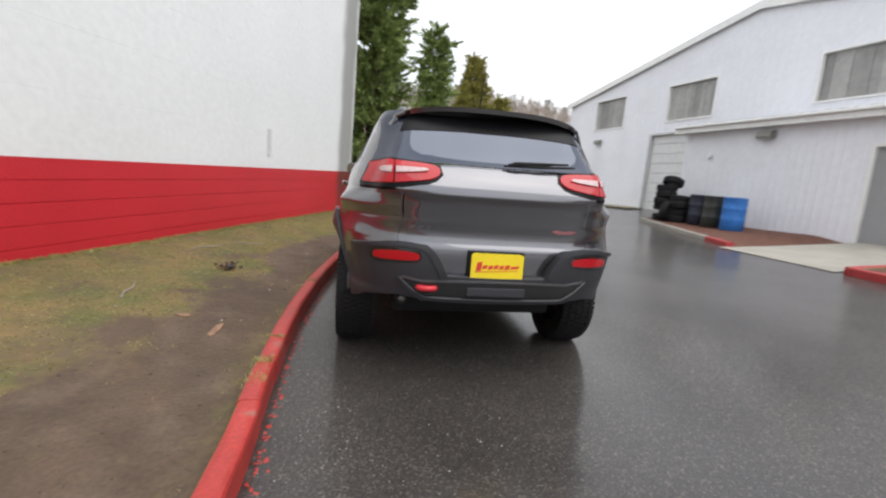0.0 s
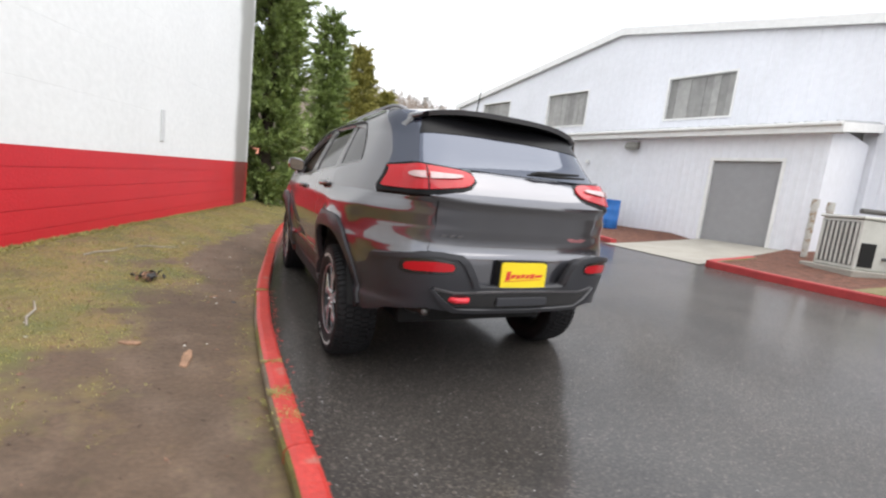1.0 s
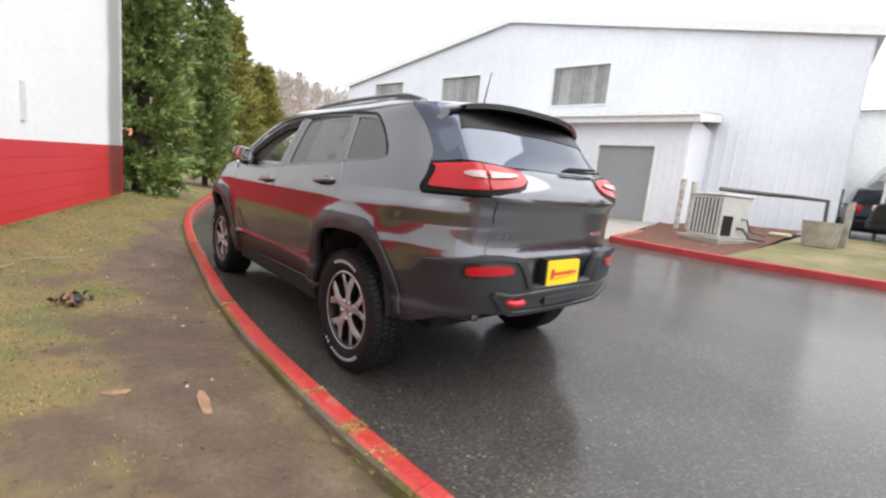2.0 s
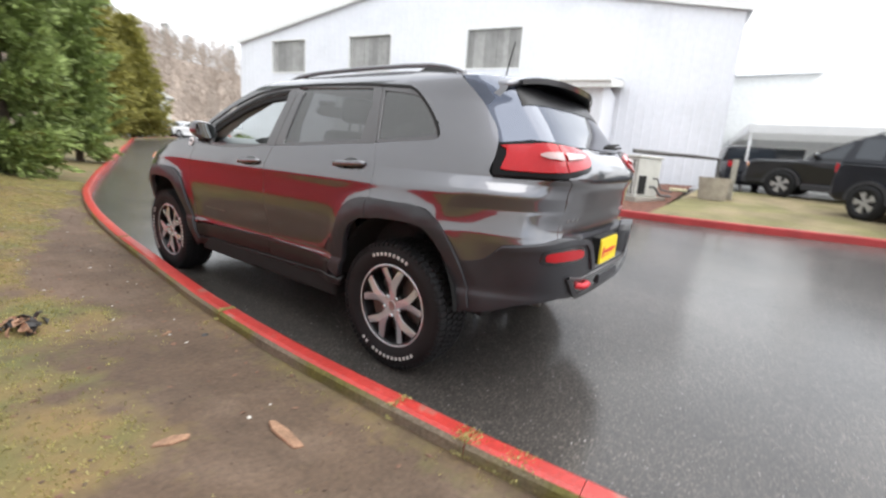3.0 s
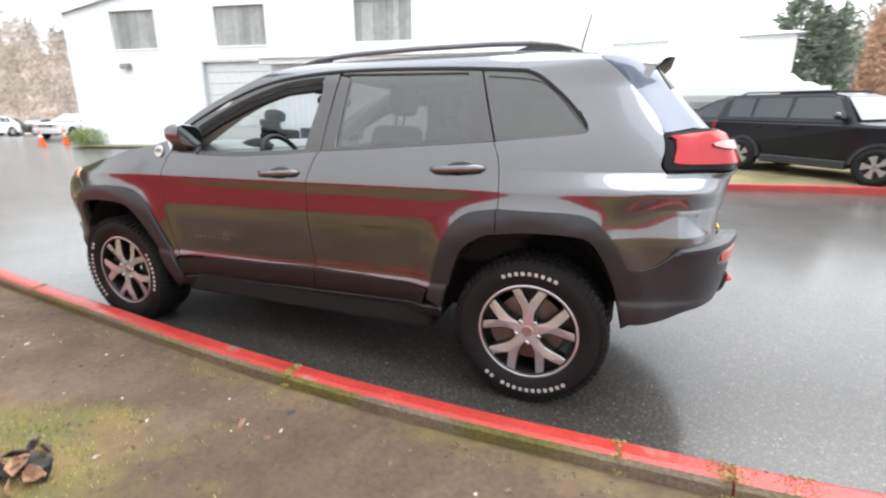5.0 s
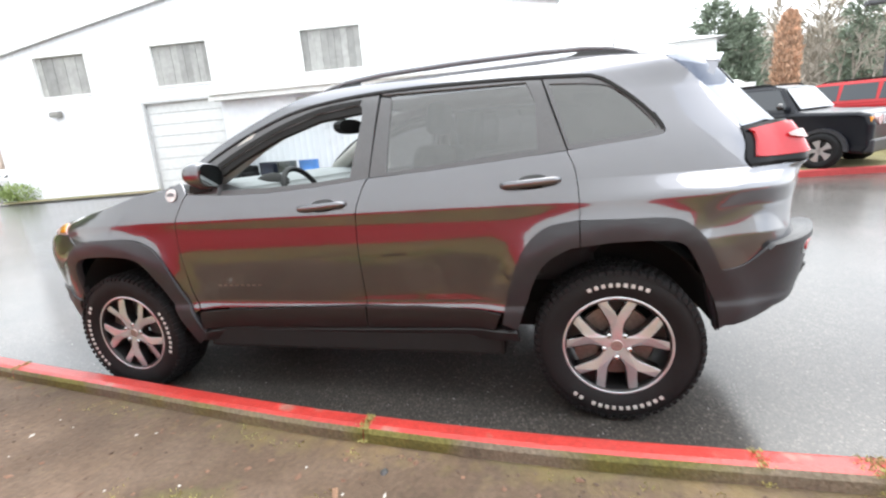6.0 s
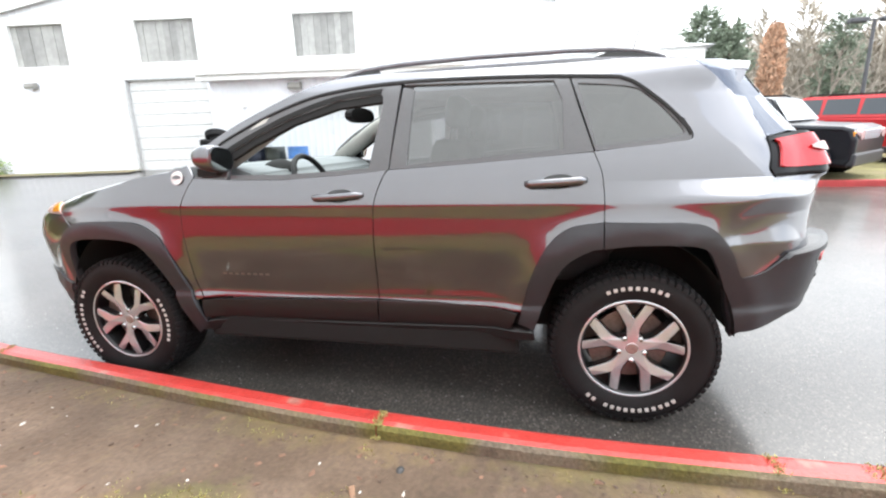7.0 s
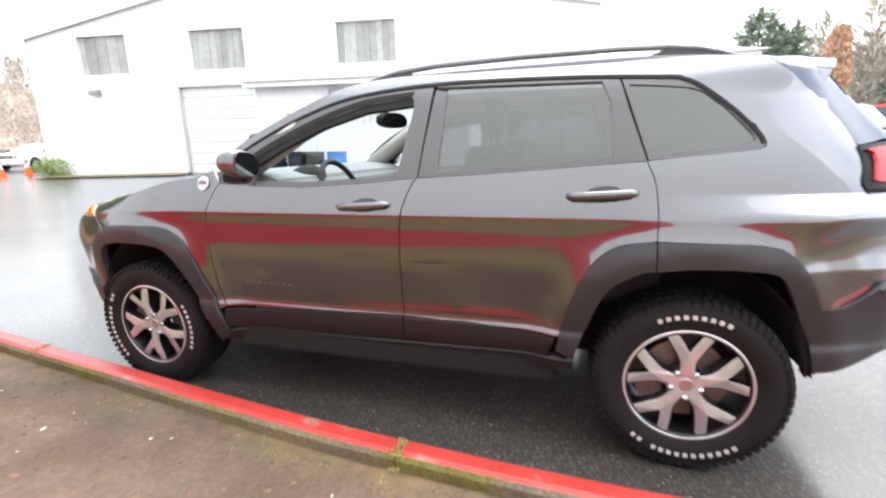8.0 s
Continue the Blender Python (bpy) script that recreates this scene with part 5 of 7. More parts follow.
# mirrors, handles, badges on the flank
MIRROR_SILVER = mat("mirror_silver", (.55, .57, .57), .02, metal=1.0, vary=0)
for sd in (1, -1):
    mir = new("door_mirror")
    mir.parent = car
    bm = bmesh.new()
    bmesh.ops.create_icosphere(bm, subdivisions=4, radius=1)
    for v in bm.verts:
        x, y, z = (math.copysign(abs(c) ** .72, c) for c in v.co)
        fat = 1 - .28 * max(0, y) - .10 * max(0, x) * (z < 0)
        v.co = Vector((-sd * (.922 + x * .080 * (1 - .10 * max(0, y))), 1.975 + max(y, -.62) * .075 + x * .012, 1.250 + z * .066 * fat + .010 * x))
    obj("shell", bm, PAINT, mir, smooth=True)
    for nm, k, dy, mt in (("bezel", 1.0, 0.0, PAINT), ("mirror_glass", .92, -.004, MIRROR_SILVER)):
        bm = bmesh.new()
        prism(bm, rounded([(-.086, -.054), (.080, -.060), (.088, .058), (-.080, .050)], 3, .2), -.003, .003, "y")
        for v in bm.verts:
            x, y, z = v.co
            v.co = Vector((-sd * (.922 + x * k * .82), 1.926 + dy + y + x * .11 - z * .16, 1.250 + z * k + .010 * x / .098))
        obj(nm, bm, mt, mir)
    bm = bmesh.new()
    prism(bm, [(2.09, 1.166), (2.085, 1.205), (2.00, 1.215), (1.955, 1.195), (1.975, 1.168)], -sd * .85, -sd * .905, "x")
    obj("stalk", bm, BLACK, mir)
    for yc, zc, lab in ((1.338, 1.063, ""), (.350, 1.112, "")):
        h = new("door_handle")
        h.parent = (f_doors if yc > 1 else r_doors)[0 if sd == 1 else 1]
        xb = body(yc, zc).x
        bm = bmesh.new()
        prof = [(-.128, 0.004), (-.10, .022), (-.05, .034), (.05, .036), (.105, .026), (.13, .004)]
        pts = []
        rings = []
        for dy, o in prof:
            hz = .017 if abs(dy) < .11 else .010
            zz = zc - dy * .05
            rings.append([bm.verts.new((sd * (xb - o + oo), yc + dy, zz + dz)) for oo, dz in ((0, hz), (-.006, hz * .6), (-.008, 0), (-.006, -hz * .6), (0, -hz), (.012, -hz * .6), (.012, hz * .6))])
        for a, b in zip(rings, rings[1:]):
            for k in range(7):
                bm.faces.new((a[k], a[(k + 1) % 7], b[(k + 1) % 7], b[k]))
        bm.faces.new(rings[0])
        bm.faces.new(rings[-1])
        bmesh.ops.recalc_face_normals(bm, faces=bm.faces)
        obj("grip", bm, PAINT, h, smooth=True)
        # no recess is cut: the cup's shade is put into a flat black patch
        cup = [(yc + dy, zc - dy * .05 + dz) for dy, dz in ((-.085, 0), (-.05, .030), (.03, .030), (.075, 0), (.03, -.030), (-.05, -.030))]
        o = sheet("cup", S(rounded(cup, 2)), body, BLACK_GLOSS, h, out=.0012, flip=True, gap=0, edge=False)
        bpy.data.objects.remove(o[1] if sd == 1 else o[0])
bm = bmesh.new()
prism(bm, [(2.222 + .033 * math.cos(a * math.pi / 12), 1.162 + .033 * math.sin(a * math.pi / 12)) for a in range(24)], 0, .006, "x")
fb = body(2.222, 1.162)
for v in bm.verts:
    v.co.x = fb.x - .0035 - v.co.x - (v.co.z - 1.162) * -.28
badge = obj("round_badge", bm, mat("badge_white", (.72, .68, .68), .3), car, "round pale badge with a dark bar")
bm = bmesh.new()
prism(bm, [(2.198, 1.157), (2.246, 1.157), (2.246, 1.170), (2.222, 1.178), (2.198, 1.170)], 0, .0025, "x")
for v in bm.verts:
    v.co.x = fb.x - .0098 - v.co.x - (v.co.z - 1.162) * -.28
obj("badge_bar", bm, DIM_SILVER, badge)
bm = bmesh.new()
for k in range(8):
    y = 2.05 - k * .036
    p = body(y, .655)
    box(bm, p.x - .0018, p.x + .004, y - .022, y, .652, .663)
obj("door_badge_bar", bm, DIM_SILVER, car)

# dark inner shell behind the panels, wheel wells, floor
bm = bmesh.new()
zs = [.40, .55, .70, .85, 1.0, 1.10]


def inner_ring(z):
    return [body(YC - LR + (YF + LF - YC + LR) * i / 90, z) for i in range(91)]


def keep(p):
    return all(math.hypot(p.y - yw, p.z - .40) > .50 for yw in (0, 2.72)) or abs(p.x) < .56


for sd in (1, -1):
    rows = []
    for z in zs:
        row = []
        for p in inner_ring(z):
            low = max(z, min(.60, .60 * (-.30 - p.y) / .10)) if p.y < -.30 else z
            row.append(bm.verts.new((sd * min(0, p.x + .055), p.y + (.06 if p.y < -.2 else -.06 if p.y > 2.8 else 0), low)))
        rows.append(row)
    for a, b in zip(rows, rows[1:]):
        for i in range(90):
            q = (a[i], a[i + 1], b[i + 1], b[i])
            c = sum((v.co for v in q), Vector()) / 4
            if keep(c):
                bm.faces.new(q)
bmesh.ops.delete(bm, geom=[v for v in bm.verts if not v.link_faces], context="VERTS")
obj("inner_shell", bm, BLACK, car)
for yw in (0, 2.72):
    for sd in (1, -1):
        bm = bmesh.new()
        n = 20
        ang = [radians(4) + (math.pi - radians(8)) * k / n for k in range(n + 1)]
        fore = .35 if yw > 1 else .45
        a0 = [(yw + (fore if a < math.pi / 2 else .455 if yw > 1 else .405) * math.cos(a), .41 + .455 * math.sin(a)) for a in ang]
        o = [bm.verts.new((-sd * .885, y, z)) for y, z in a0]
        i2 = [bm.verts.new((-sd * .55, y, z)) for y, z in a0]
        for k in range(n):
            bm.faces.new((o[k], o[k + 1], i2[k + 1], i2[k]))
        bm.faces.new(i2)
        obj("wheel_well", bm, BLACK, car, smooth=True)
bm = bmesh.new()
box(bm, -.55, .55, -.38, 3.30, .30, .50, bevel=.03)
box(bm, -.86, .86, .50, 2.20, .28, .42, bevel=.02)
tube(bm, (-.75, 0, .36), (.75, 0, .36), .045, seg=12)
tube(bm, (-.75, 2.72, .36), (.75, 2.72, .36), .045, seg=12)
box(bm, -.50, .50, -.72, -.36, .50, .62, bevel=.05)
obj("underbody", bm, BLACK, car)
# cabin
bm = bmesh.new()
box(bm, -.80, .80, .52, 2.2, .44, .50)
box(bm, -.53, .53, -.40, .52, .62, .66)
obj("cabin_floor", bm, TRIM_DARK, car)
flat_sheet("headliner", [(-.58, -.15), (.58, -.15), (.58, 1.33), (.3, 1.42), (-.3, 1.42), (-.58, 1.33)], lambda x, y: roof_skin(x, y) - Vector((0, 0, .035)), PILLAR, car, step=.15)
# inner door trims and pillars
for sd in (1, -1):
    bm = bmesh.new()
    prism(bm, [(2.05, .50), (2.05, 1.13), (1.2, 1.145), (.25, 1.20), (-.3, 1.22), (-.3, .93), (.50, .93), (.58, .50)], -sd * .80, -sd * .835, "x")
    for v in bm.verts:
        v.co.x += sd * .03 * (1 if v.co.z > 1 else 0)
    obj("door_trim", bm, TRIM_GREY, car)
    bm = bmesh.new()
    pipe(bm, [(-sd * .80, 2.10, 1.19), (-sd * .725, 1.76, 1.40), (-sd * .63, 1.46, 1.545), (-sd * .60, 1.30, 1.585), (-sd * .61, .8, 1.59), (-sd * .60, .1, 1.575)], [.065, .060, .052, .036, .028, .03], 10)
    obj("pillar_trim", bm, PILLAR, car, "pale pillar lining", smooth=True)
    # left middle and rear linings take the dark trim, right ones the pale
    bm = bmesh.new()
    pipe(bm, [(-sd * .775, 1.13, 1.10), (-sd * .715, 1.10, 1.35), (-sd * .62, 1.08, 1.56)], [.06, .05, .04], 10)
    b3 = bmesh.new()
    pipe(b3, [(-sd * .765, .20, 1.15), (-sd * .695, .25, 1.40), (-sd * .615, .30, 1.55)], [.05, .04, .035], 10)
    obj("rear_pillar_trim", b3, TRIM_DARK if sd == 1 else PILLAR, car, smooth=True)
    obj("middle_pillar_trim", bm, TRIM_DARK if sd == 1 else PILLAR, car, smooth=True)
# dashboard
bm = bmesh.new()
sec = [(2.36, 1.205), (2.20, 1.213), (1.98, 1.206), (1.84, 1.160), (1.79, 1.06), (1.84, .95), (1.90, .70), (2.36, .60)]
fs = prism(bm, sec, -.79, .79, "x")
bmesh.ops.bevel(bm, geom=[e for e in bm.edges if abs((e.verts[0].co - e.verts[1].co).x) > 1], offset=.03, segments=3, affect="EDGES")
obj("dashboard", bm, TRIM_GREY, car, "grey soft dashboard", smooth=False)
bm = bmesh.new()
r = bmesh.ops.create_uvsphere(bm, u_segments=20, v_segments=10, radius=1)
for v in bm.verts:
    v.co = Vector((-.39 + v.co.x * .17, 1.95 + v.co.y * .10, 1.115 + max(-.2, v.co.z) * .115))
obj("instrument_hood", bm, BLACK, car, smooth=True)
bm = bmesh.new()
ctr, nrm = Vector((-.39, 1.73, 1.075)), Vector((0, -.92, .40)).normalized()
q = nrm.to_track_quat("Z", "Y")
loop = [ctr + q @ Vector((.182 * math.cos(2 * math.pi * k / 28), .182 * math.sin(2 * math.pi * k / 28), 0)) for k in range(29)]
pipe(bm, loop, .0165, 10, caps=False)
sw = obj("steering_wheel", bm, TRIM_DARK, car, "black steering wheel with silver spokes", smooth=True)
bm = bmesh.new()
box(bm, -.07, .07, -.055, .05, -.03, .015, m=Matrix.Translation(ctr) @ q.to_matrix().to_4x4(), bevel=.015)
tube(bm, ctr, ctr - nrm * .25, .03, .035, 10)
obj("wheel_boss", bm, TRIM_DARK, sw)
bm = bmesh.new()
for a in (0, math.pi, -math.pi / 2):
    box(bm, .06, .175, -.018, .018, -.012, .006, m=Matrix.Translation(ctr) @ q.to_matrix().to_4x4() @ Matrix.Rotation(a, 4, "Z"), bevel=.004)
obj("wheel_spoke", bm, CHROME, sw)
bm = bmesh.new()
prism(bm, rounded([(-.15, -.045), (.15, -.045), (.14, .045), (-.14, .045)], 2), -.025, .025, "y")
for v in bm.verts:
    v.co = Matrix.Translation((-.02, 1.56, 1.478)) @ Matrix.Rotation(radians(-8), 4, "Z") @ v.co
tube(bm, (0.0, 1.57, 1.50), (0.0, 1.66, 1.565), .012, seg=8)
box(bm, -.05, .05, 1.60, 1.72, 1.53, 1.57, bevel=.015)
obj("rear_view_mirror", bm, BLACK, car, "black rear-view mirror")
bm = bmesh.new()
box(bm, -.14, .14, 1.70, 1.84, .80, 1.10, bevel=.02)
box(bm, -.12, .12, .80, 1.72, .50, .80, bevel=.03)
obj("centre_console", bm, TRIM_DARK, car)


def seat(x, y, tall):
    s = new("seat")
    s.parent = car
    bm = bmesh.new()
    box(bm, x - .25, x + .25, y - .05, y + .46, .58, .78, bevel=.05)
    obj("cushion", bm, SEAT, s, smooth=True)
    bm = bmesh.new()
    box(bm, -.24, .24, -.07, .07, 0, .60 * tall, m=Matrix.Translation((x, y, .72)) @ Matrix.Rotation(radians(14), 4, "X"), bevel=.05)
    obj("backrest", bm, SEAT, s, smooth=True)
    bm = bmesh.new()
    hz = .72 + .66 * tall
    box(bm, -.13, .13, -.05, .05, 0, .17, m=Matrix.Translation((x, y - .62 * tall * math.sin(radians(14)) - .005, hz - .02)) @ Matrix.Rotation(radians(10), 4, "X"), bevel=.04)
    tube(bm, (x - .05, y - .13 * tall, .72 + .56 * tall), (x - .05, y - .15 * tall, hz + .02), .008, seg=6)
    tube(bm, (x + .05, y - .13 * tall, .72 + .56 * tall), (x + .05, y - .15 * tall, hz + .02), .008, seg=6)
    obj("headrest", bm, SEAT, s, smooth=True)


for x in (-.38, .38):
    seat(x, 1.02, 1.0)
    seat(x, .12, .95)

# ---- beds, slab and kerb in front of the workshop ----
def strip(name, left, right, f, material, label, category="ground", kind="structure", k=8, drop=0.0):
    """Ground cover between two lines of equal count."""
    bm = bmesh.new()
    rows = []
    for a, b in zip(left, right):
        a, b = Vector(a), Vector(b)
        rows.append([bm.verts.new((*(a.lerp(b, i / k)), f(*(a.lerp(b, i / k))))) for i in range(k + 1)])
    for p, q in zip(rows, rows[1:]):
        for i in range(k):
            bm.faces.new((p[i], p[i + 1], q[i + 1], q[i]))
    bmesh.ops.recalc_face_normals(bm, faces=bm.faces)
    for f_ in bm.faces:
        if f_.normal.z < 0:
            f_.normal_flip()
    return tagged(obj(name, bm, material, smooth=True), label, category, kind=kind)


def resample(pts, n):
    d = [0.0]
    for p, q in zip(pts, pts[1:]):
        d.append(d[-1] + math.hypot(q[0] - p[0], q[1] - p[1]))
    out = []
    for i in range(n):
        s = d[-1] * i / (n - 1)
        k = max(j for j in range(len(pts) - 1) if d[j] <= s + 1e-9)
        t = (s - d[k]) / max(1e-9, d[k + 1] - d[k])
        out.append((pts[k][0] + (pts[k + 1][0] - pts[k][0]) * t, pts[k][1] + (pts[k + 1][1] - pts[k][1]) * t))
    return out


def front_pt(q, x=0.0):
    p = FM @ Vector((x, q, 0))
    return (p.x, p.y)


bed_z = lambda x, y: ground_z(x, y) + 0.10 + 0.02 * noise.noise(Vector((x * 2, y * 2, 5)))
KR = [(6.62, 2.35), (6.55, 1.2), (6.55, 0.3), (6.75, -1.2), (7.0, -2.5), (7.25, -3.7), (7.42, -5.2), (7.48, -7.5), (7.4, -12), (7.2, -24)]
kr_line = resample(KR, 110)
KERB_DULL = mat("weathered_red_kerb", (0.36, 0.035, 0.035), 0.6, vary=0.15, scale=5, fine=50, bump=0.003, bump_scale=60)
kerb_right = thing("kerb", label="red painted kerb around the lawn across the drive", category="kerb", kind="structure")
for i in range(0, 108, 6):
    kerb_block("kerb_stone", kr_line[i:i + 7], ground_z, kerb_right, [KERB_DULL, KERB_STONE], width=0.15, height=0.13)
kerb_block("kerb_stone", [(8.35, 2.62), (7.6, 2.52), (6.95, 2.46), (6.64, 2.40)], ground_z, kerb_right, [KERB_DULL, KERB_STONE], width=0.15, height=0.13)
kb = resample([(8.55, 10.7), (8.0, 8.9), (7.35, 6.6), (6.92, 5.05)], 25)
kerb_bed = thing("kerb", label="low bare concrete kerb with a red painted end", category="kerb", kind="structure")
for i in range(0, 24, 4):
    kerb_block("kerb_stone", kb[i:i + 5], ground_z, kerb_bed, [KERB_DULL, KERB_STONE] if i >= 20 else [CONCRETE, KERB_STONE], width=0.15, height=0.11)
bed_out = resample([(8.72, 10.75), (8.12, 8.9), (7.48, 6.6), (7.04, 5.02)], 20)
strip("mulch_bed", bed_out, [front_pt(A1 + 0.1 + (-7.45 - A1 - 0.1) * i / 19, AX + 0.02) for i in range(20)], lambda x, y: bed_z(x, y) - .085 * max(0, min(1, (5.8 + .06 * (x - 7) - y) / .5)), MULCH, "reddish bark mulch bed along the annex")
strip("driveway_slab", resample([(6.66, 5.0), (6.64, 2.55)], 10), [front_pt(-7.5 + (-9.45 + 7.5) * i / 9, AX + 0.05) for i in range(10)], lambda x, y: ground_z(x, y) + 0.012 + 0.05 * max(0, (x - 7.5) / 3), CONCRETE, "pale concrete slab before the grey door")
strip("mulch_bed", resample([(6.8, 2.25), (6.72, 0.9), (6.75, 0.2)], 16), resample([front_pt(-9.5, AX + 0.05), (12.2, 2.2), (14.6, 0.4)], 16), bed_z, MULCH, "reddish bark mulch bed round the cooling unit")
strip("lawn", resample([(6.72, 0.25), (6.92, -1.2), (7.17, -2.5), (7.42, -3.7), (7.59, -5.2), (7.65, -7.5), (7.57, -12), (7.4, -24)], 60),
      resample([(12.5, 0.1), (13.2, -2.5), (13.6, -7), (13.5, -12), (13.0, -24)], 60), lambda x, y: bed_z(x, y) + 0.012, GRASS_FAR, "thin winter lawn with yellow patches", k=24)


# ---- the things before the annex ----
def drum(m, colour, label):
    d = thing("oil_drum", m, label, "drum", "drums by the annex")
    bm = bmesh.new()
    prof = [(0.0001, 0.0), (0.27, 0.0), (0.285, 0.015), (0.283, 0.27), (0.287, 0.285), (0.287, 0.30), (0.283, 0.315), (0.283, 0.56), (0.287, 0.575), (0.287, 0.59), (0.283, 0.605), (0.283, 0.86), (0.29, 0.875), (0.285, 0.885), (0.27, 0.865), (0.0001, 0.862)]
    seg = 28
    rings = [[bm.verts.new((r * math.cos(2 * math.pi * k / seg), r * math.sin(2 * math.pi * k / seg), z)) for r, z in prof] for k in range(seg)]
    for k in range(seg):
        for i in range(len(prof) - 1):
            bm.faces.new((rings[k][i], rings[(k + 1) % seg][i], rings[(k + 1) % seg][i + 1], rings[k][i + 1]))
    obj("barrel", bm, mat("drum_paint", colour, 0.4, vary=0.15, second=tuple(c * .6 for c in colour)), d, smooth=True)
    bm = bmesh.new()
    tube(bm, (0.17, 0, 0.86), (0.17, 0, 0.885), 0.035, seg=12)
    obj("bung", bm, LAMP_GREY, d)
    return d


def on_bed(x, y):
    return Matrix.Translation((x, y, bed_z(x, y)))


drum(on_bed(8.95, 7.2), (0.03, 0.17, 0.52), "bright blue plastic drum on the mulch")
drum(on_bed(8.98, 7.95), (0.03, 0.035, 0.03), "black drum with yellowish marks on the mulch")
drum(on_bed(9.05, 8.6), (0.02, 0.025, 0.045), "dark navy drum on the mulch")


def loose_tyre(m, R0=0.31):
    t = thing("loose_tyre", m, "worn black car tyre in a heap", "tyre", "tyres by the annex")
    bm = bmesh.new()
    prof = [(0.19, -.085), (0.20, -.10), (0.27, -.105), (R0 - .01, -.085), (R0, -.06), (R0, .06), (R0 - .01, .085), (0.27, .105), (0.20, .10), (0.19, .085), (.21, .05), (.21, -.05)]
    seg = 30
    rings = [[bm.verts.new((r * math.cos(2 * math.pi * k / seg), r * math.sin(2 * math.pi * k / seg), z)) for r, z in prof] for k in range(seg)]
    for k in range(seg):
        for i in range(len(prof)):
            j = (i + 1) % len(prof)
            bm.faces.new((rings[k][i], rings[(k + 1) % seg][i], rings[(k + 1) % seg][j], rings[k][j]))
    obj("carcass", bm, RUBBER, t, smooth=True)
    bm = bmesh.new()
    for k in range(24):
        rot = Matrix.Rotation(2 * math.pi * k / 24, 4, "Z")
        for z in (-.055, .0, .055):
            box(bm, R0 - .006, R0 + .008, -.028, .028, z - .018, z + .018, m=rot)
    obj("tread", bm, RUBBER, t)
    return t


base_t = loose_tyre(on_bed(8.85, 9.95) @ Matrix.Translation((0, 0, .105)))
for dx, dy, dz, rx, ry in ((.02, .03, .315, 0, 3), (-.02, 0, .525, 2, 0), (.01, -.02, .735, -2, 2), (.03, .02, .945, 3, -3), (.12, -.12, 1.15, 12, 20),
                           (.05, -.68, .0, 0, 0), (.07, -.66, .21, 2, 1), (.04, -.70, .42, -1, 3), (.10, -.64, .63, 4, 0),
                           (-.28, -.50, .22, 78, 0), (.68, -.05, .0, 0, 0), (.66, -.08, .21, 2, 0), (.66, -.05, .42, 0, 4), (.70, -.66, .0, 0, 0), (.68, -.64, .21, 0, 0)):
    copy_thing(base_t, Matrix.Translation((8.85 + dx, 9.95 + dy, bed_z(8.85, 9.95) + .105 + dz)) @ Euler((radians(rx), radians(ry), dx * 9)).to_matrix().to_4x4())

# cooling unit
AC_M = Matrix.Translation((9.0, 1.15, bed_z(9.0, 1.15))) @ Matrix.Rotation(radians(-24), 4, "Z") @ Matrix.Diagonal((.9, .9, 1, 1))
ac = thing("cooling_unit", AC_M, "beige metal outdoor cooling unit with a louvred side", "air conditioner")
AC_PAINT = mat("beige_metal", (0.56, 0.56, 0.52), 0.5, vary=0.06, second=(0.47, 0.46, 0.42), spot=(.5, .8), spot_scale=2)
boxed("plinth", (-.62, .62, -.62, .62, -.12, .06), CONCRETE, ac, bevel=.02)
boxed("casing", (-.46, .46, -.46, .46, .06, .96), AC_PAINT, ac, bevel=.03)
bm = bmesh.new()
box(bm, -.49, .49, -.49, .49, .965, 1.02, bevel=.02)
obj("top_cover", bm, AC_PAINT, ac)
for k in range(8):
    boxed("louvre", (-.482, -.462, -.395 + k * .106, -.343 + k * .106, .14, .90), AC_PAINT, ac, bevel=.006)
# flat coil sheet: shade between the louvres is put into its dark colour
boxed("coil", (-.4655, -.461, -.41, .41, .13, .91), mat("coil_shadow", (.06, .06, .058), .8), ac)
boxed("access_panel", (-.40, -.10, -.478, -.462, .12, .55), BLACK, ac)
bm = bmesh.new()
pipe(bm, [(.1, -.44, .3), (.1, -.60, .3), (.25, -.68, .12), (.7, -.70, .10)], .03, 8)
pipe(bm, [(.2, -.44, .5), (.2, -.58, .5), (.35, -.62, .25), (.8, -.64, .2)], .02, 8)
obj("pipework", bm, mat("pipe_lagging", (.10, .10, .10), .7), ac)
bm = bmesh.new()
pipe(bm, [(-.45, .65, 1.12), (1.2, .55, 1.12)], .05, 8)
pipe(bm, [(1.2, .55, 1.12), (1.2, .0, 1.10), (1.5, -.6, 1.06), (1.5, -.65, .2)], .045, 8)
dk = obj("overhead_pipe", bm, mat("dark_pipe", (.07, .065, .06), .6))
dk.matrix_world = AC_M @ Matrix.Translation((.55, -.45, .02))
tagged(dk, "dark pipe run on legs behind the cooling unit", "pipe")
for k, (x, y) in enumerate(((9.85, 2.35), (10.05, 2.15))):
    t = thing("standpipe", on_bed(x, y), "weathered white standpipe by the annex corner", "pipe", "standpipes")
    bm = bmesh.new()
    tube(bm, (0, 0, 0), (0, 0, 1.18 - .05 * k), .06, .06, 12)
    tube(bm, (0, 0, 1.10 - .05 * k), (0, 0, 1.28 - .05 * k), .075, .07, 12)
    obj("post", bm, mat("rusty_white", (.55, .54, .50), .7, vary=.2, second=(.30, .22, .15), spot=(.5, .6), spot_scale=6), t)

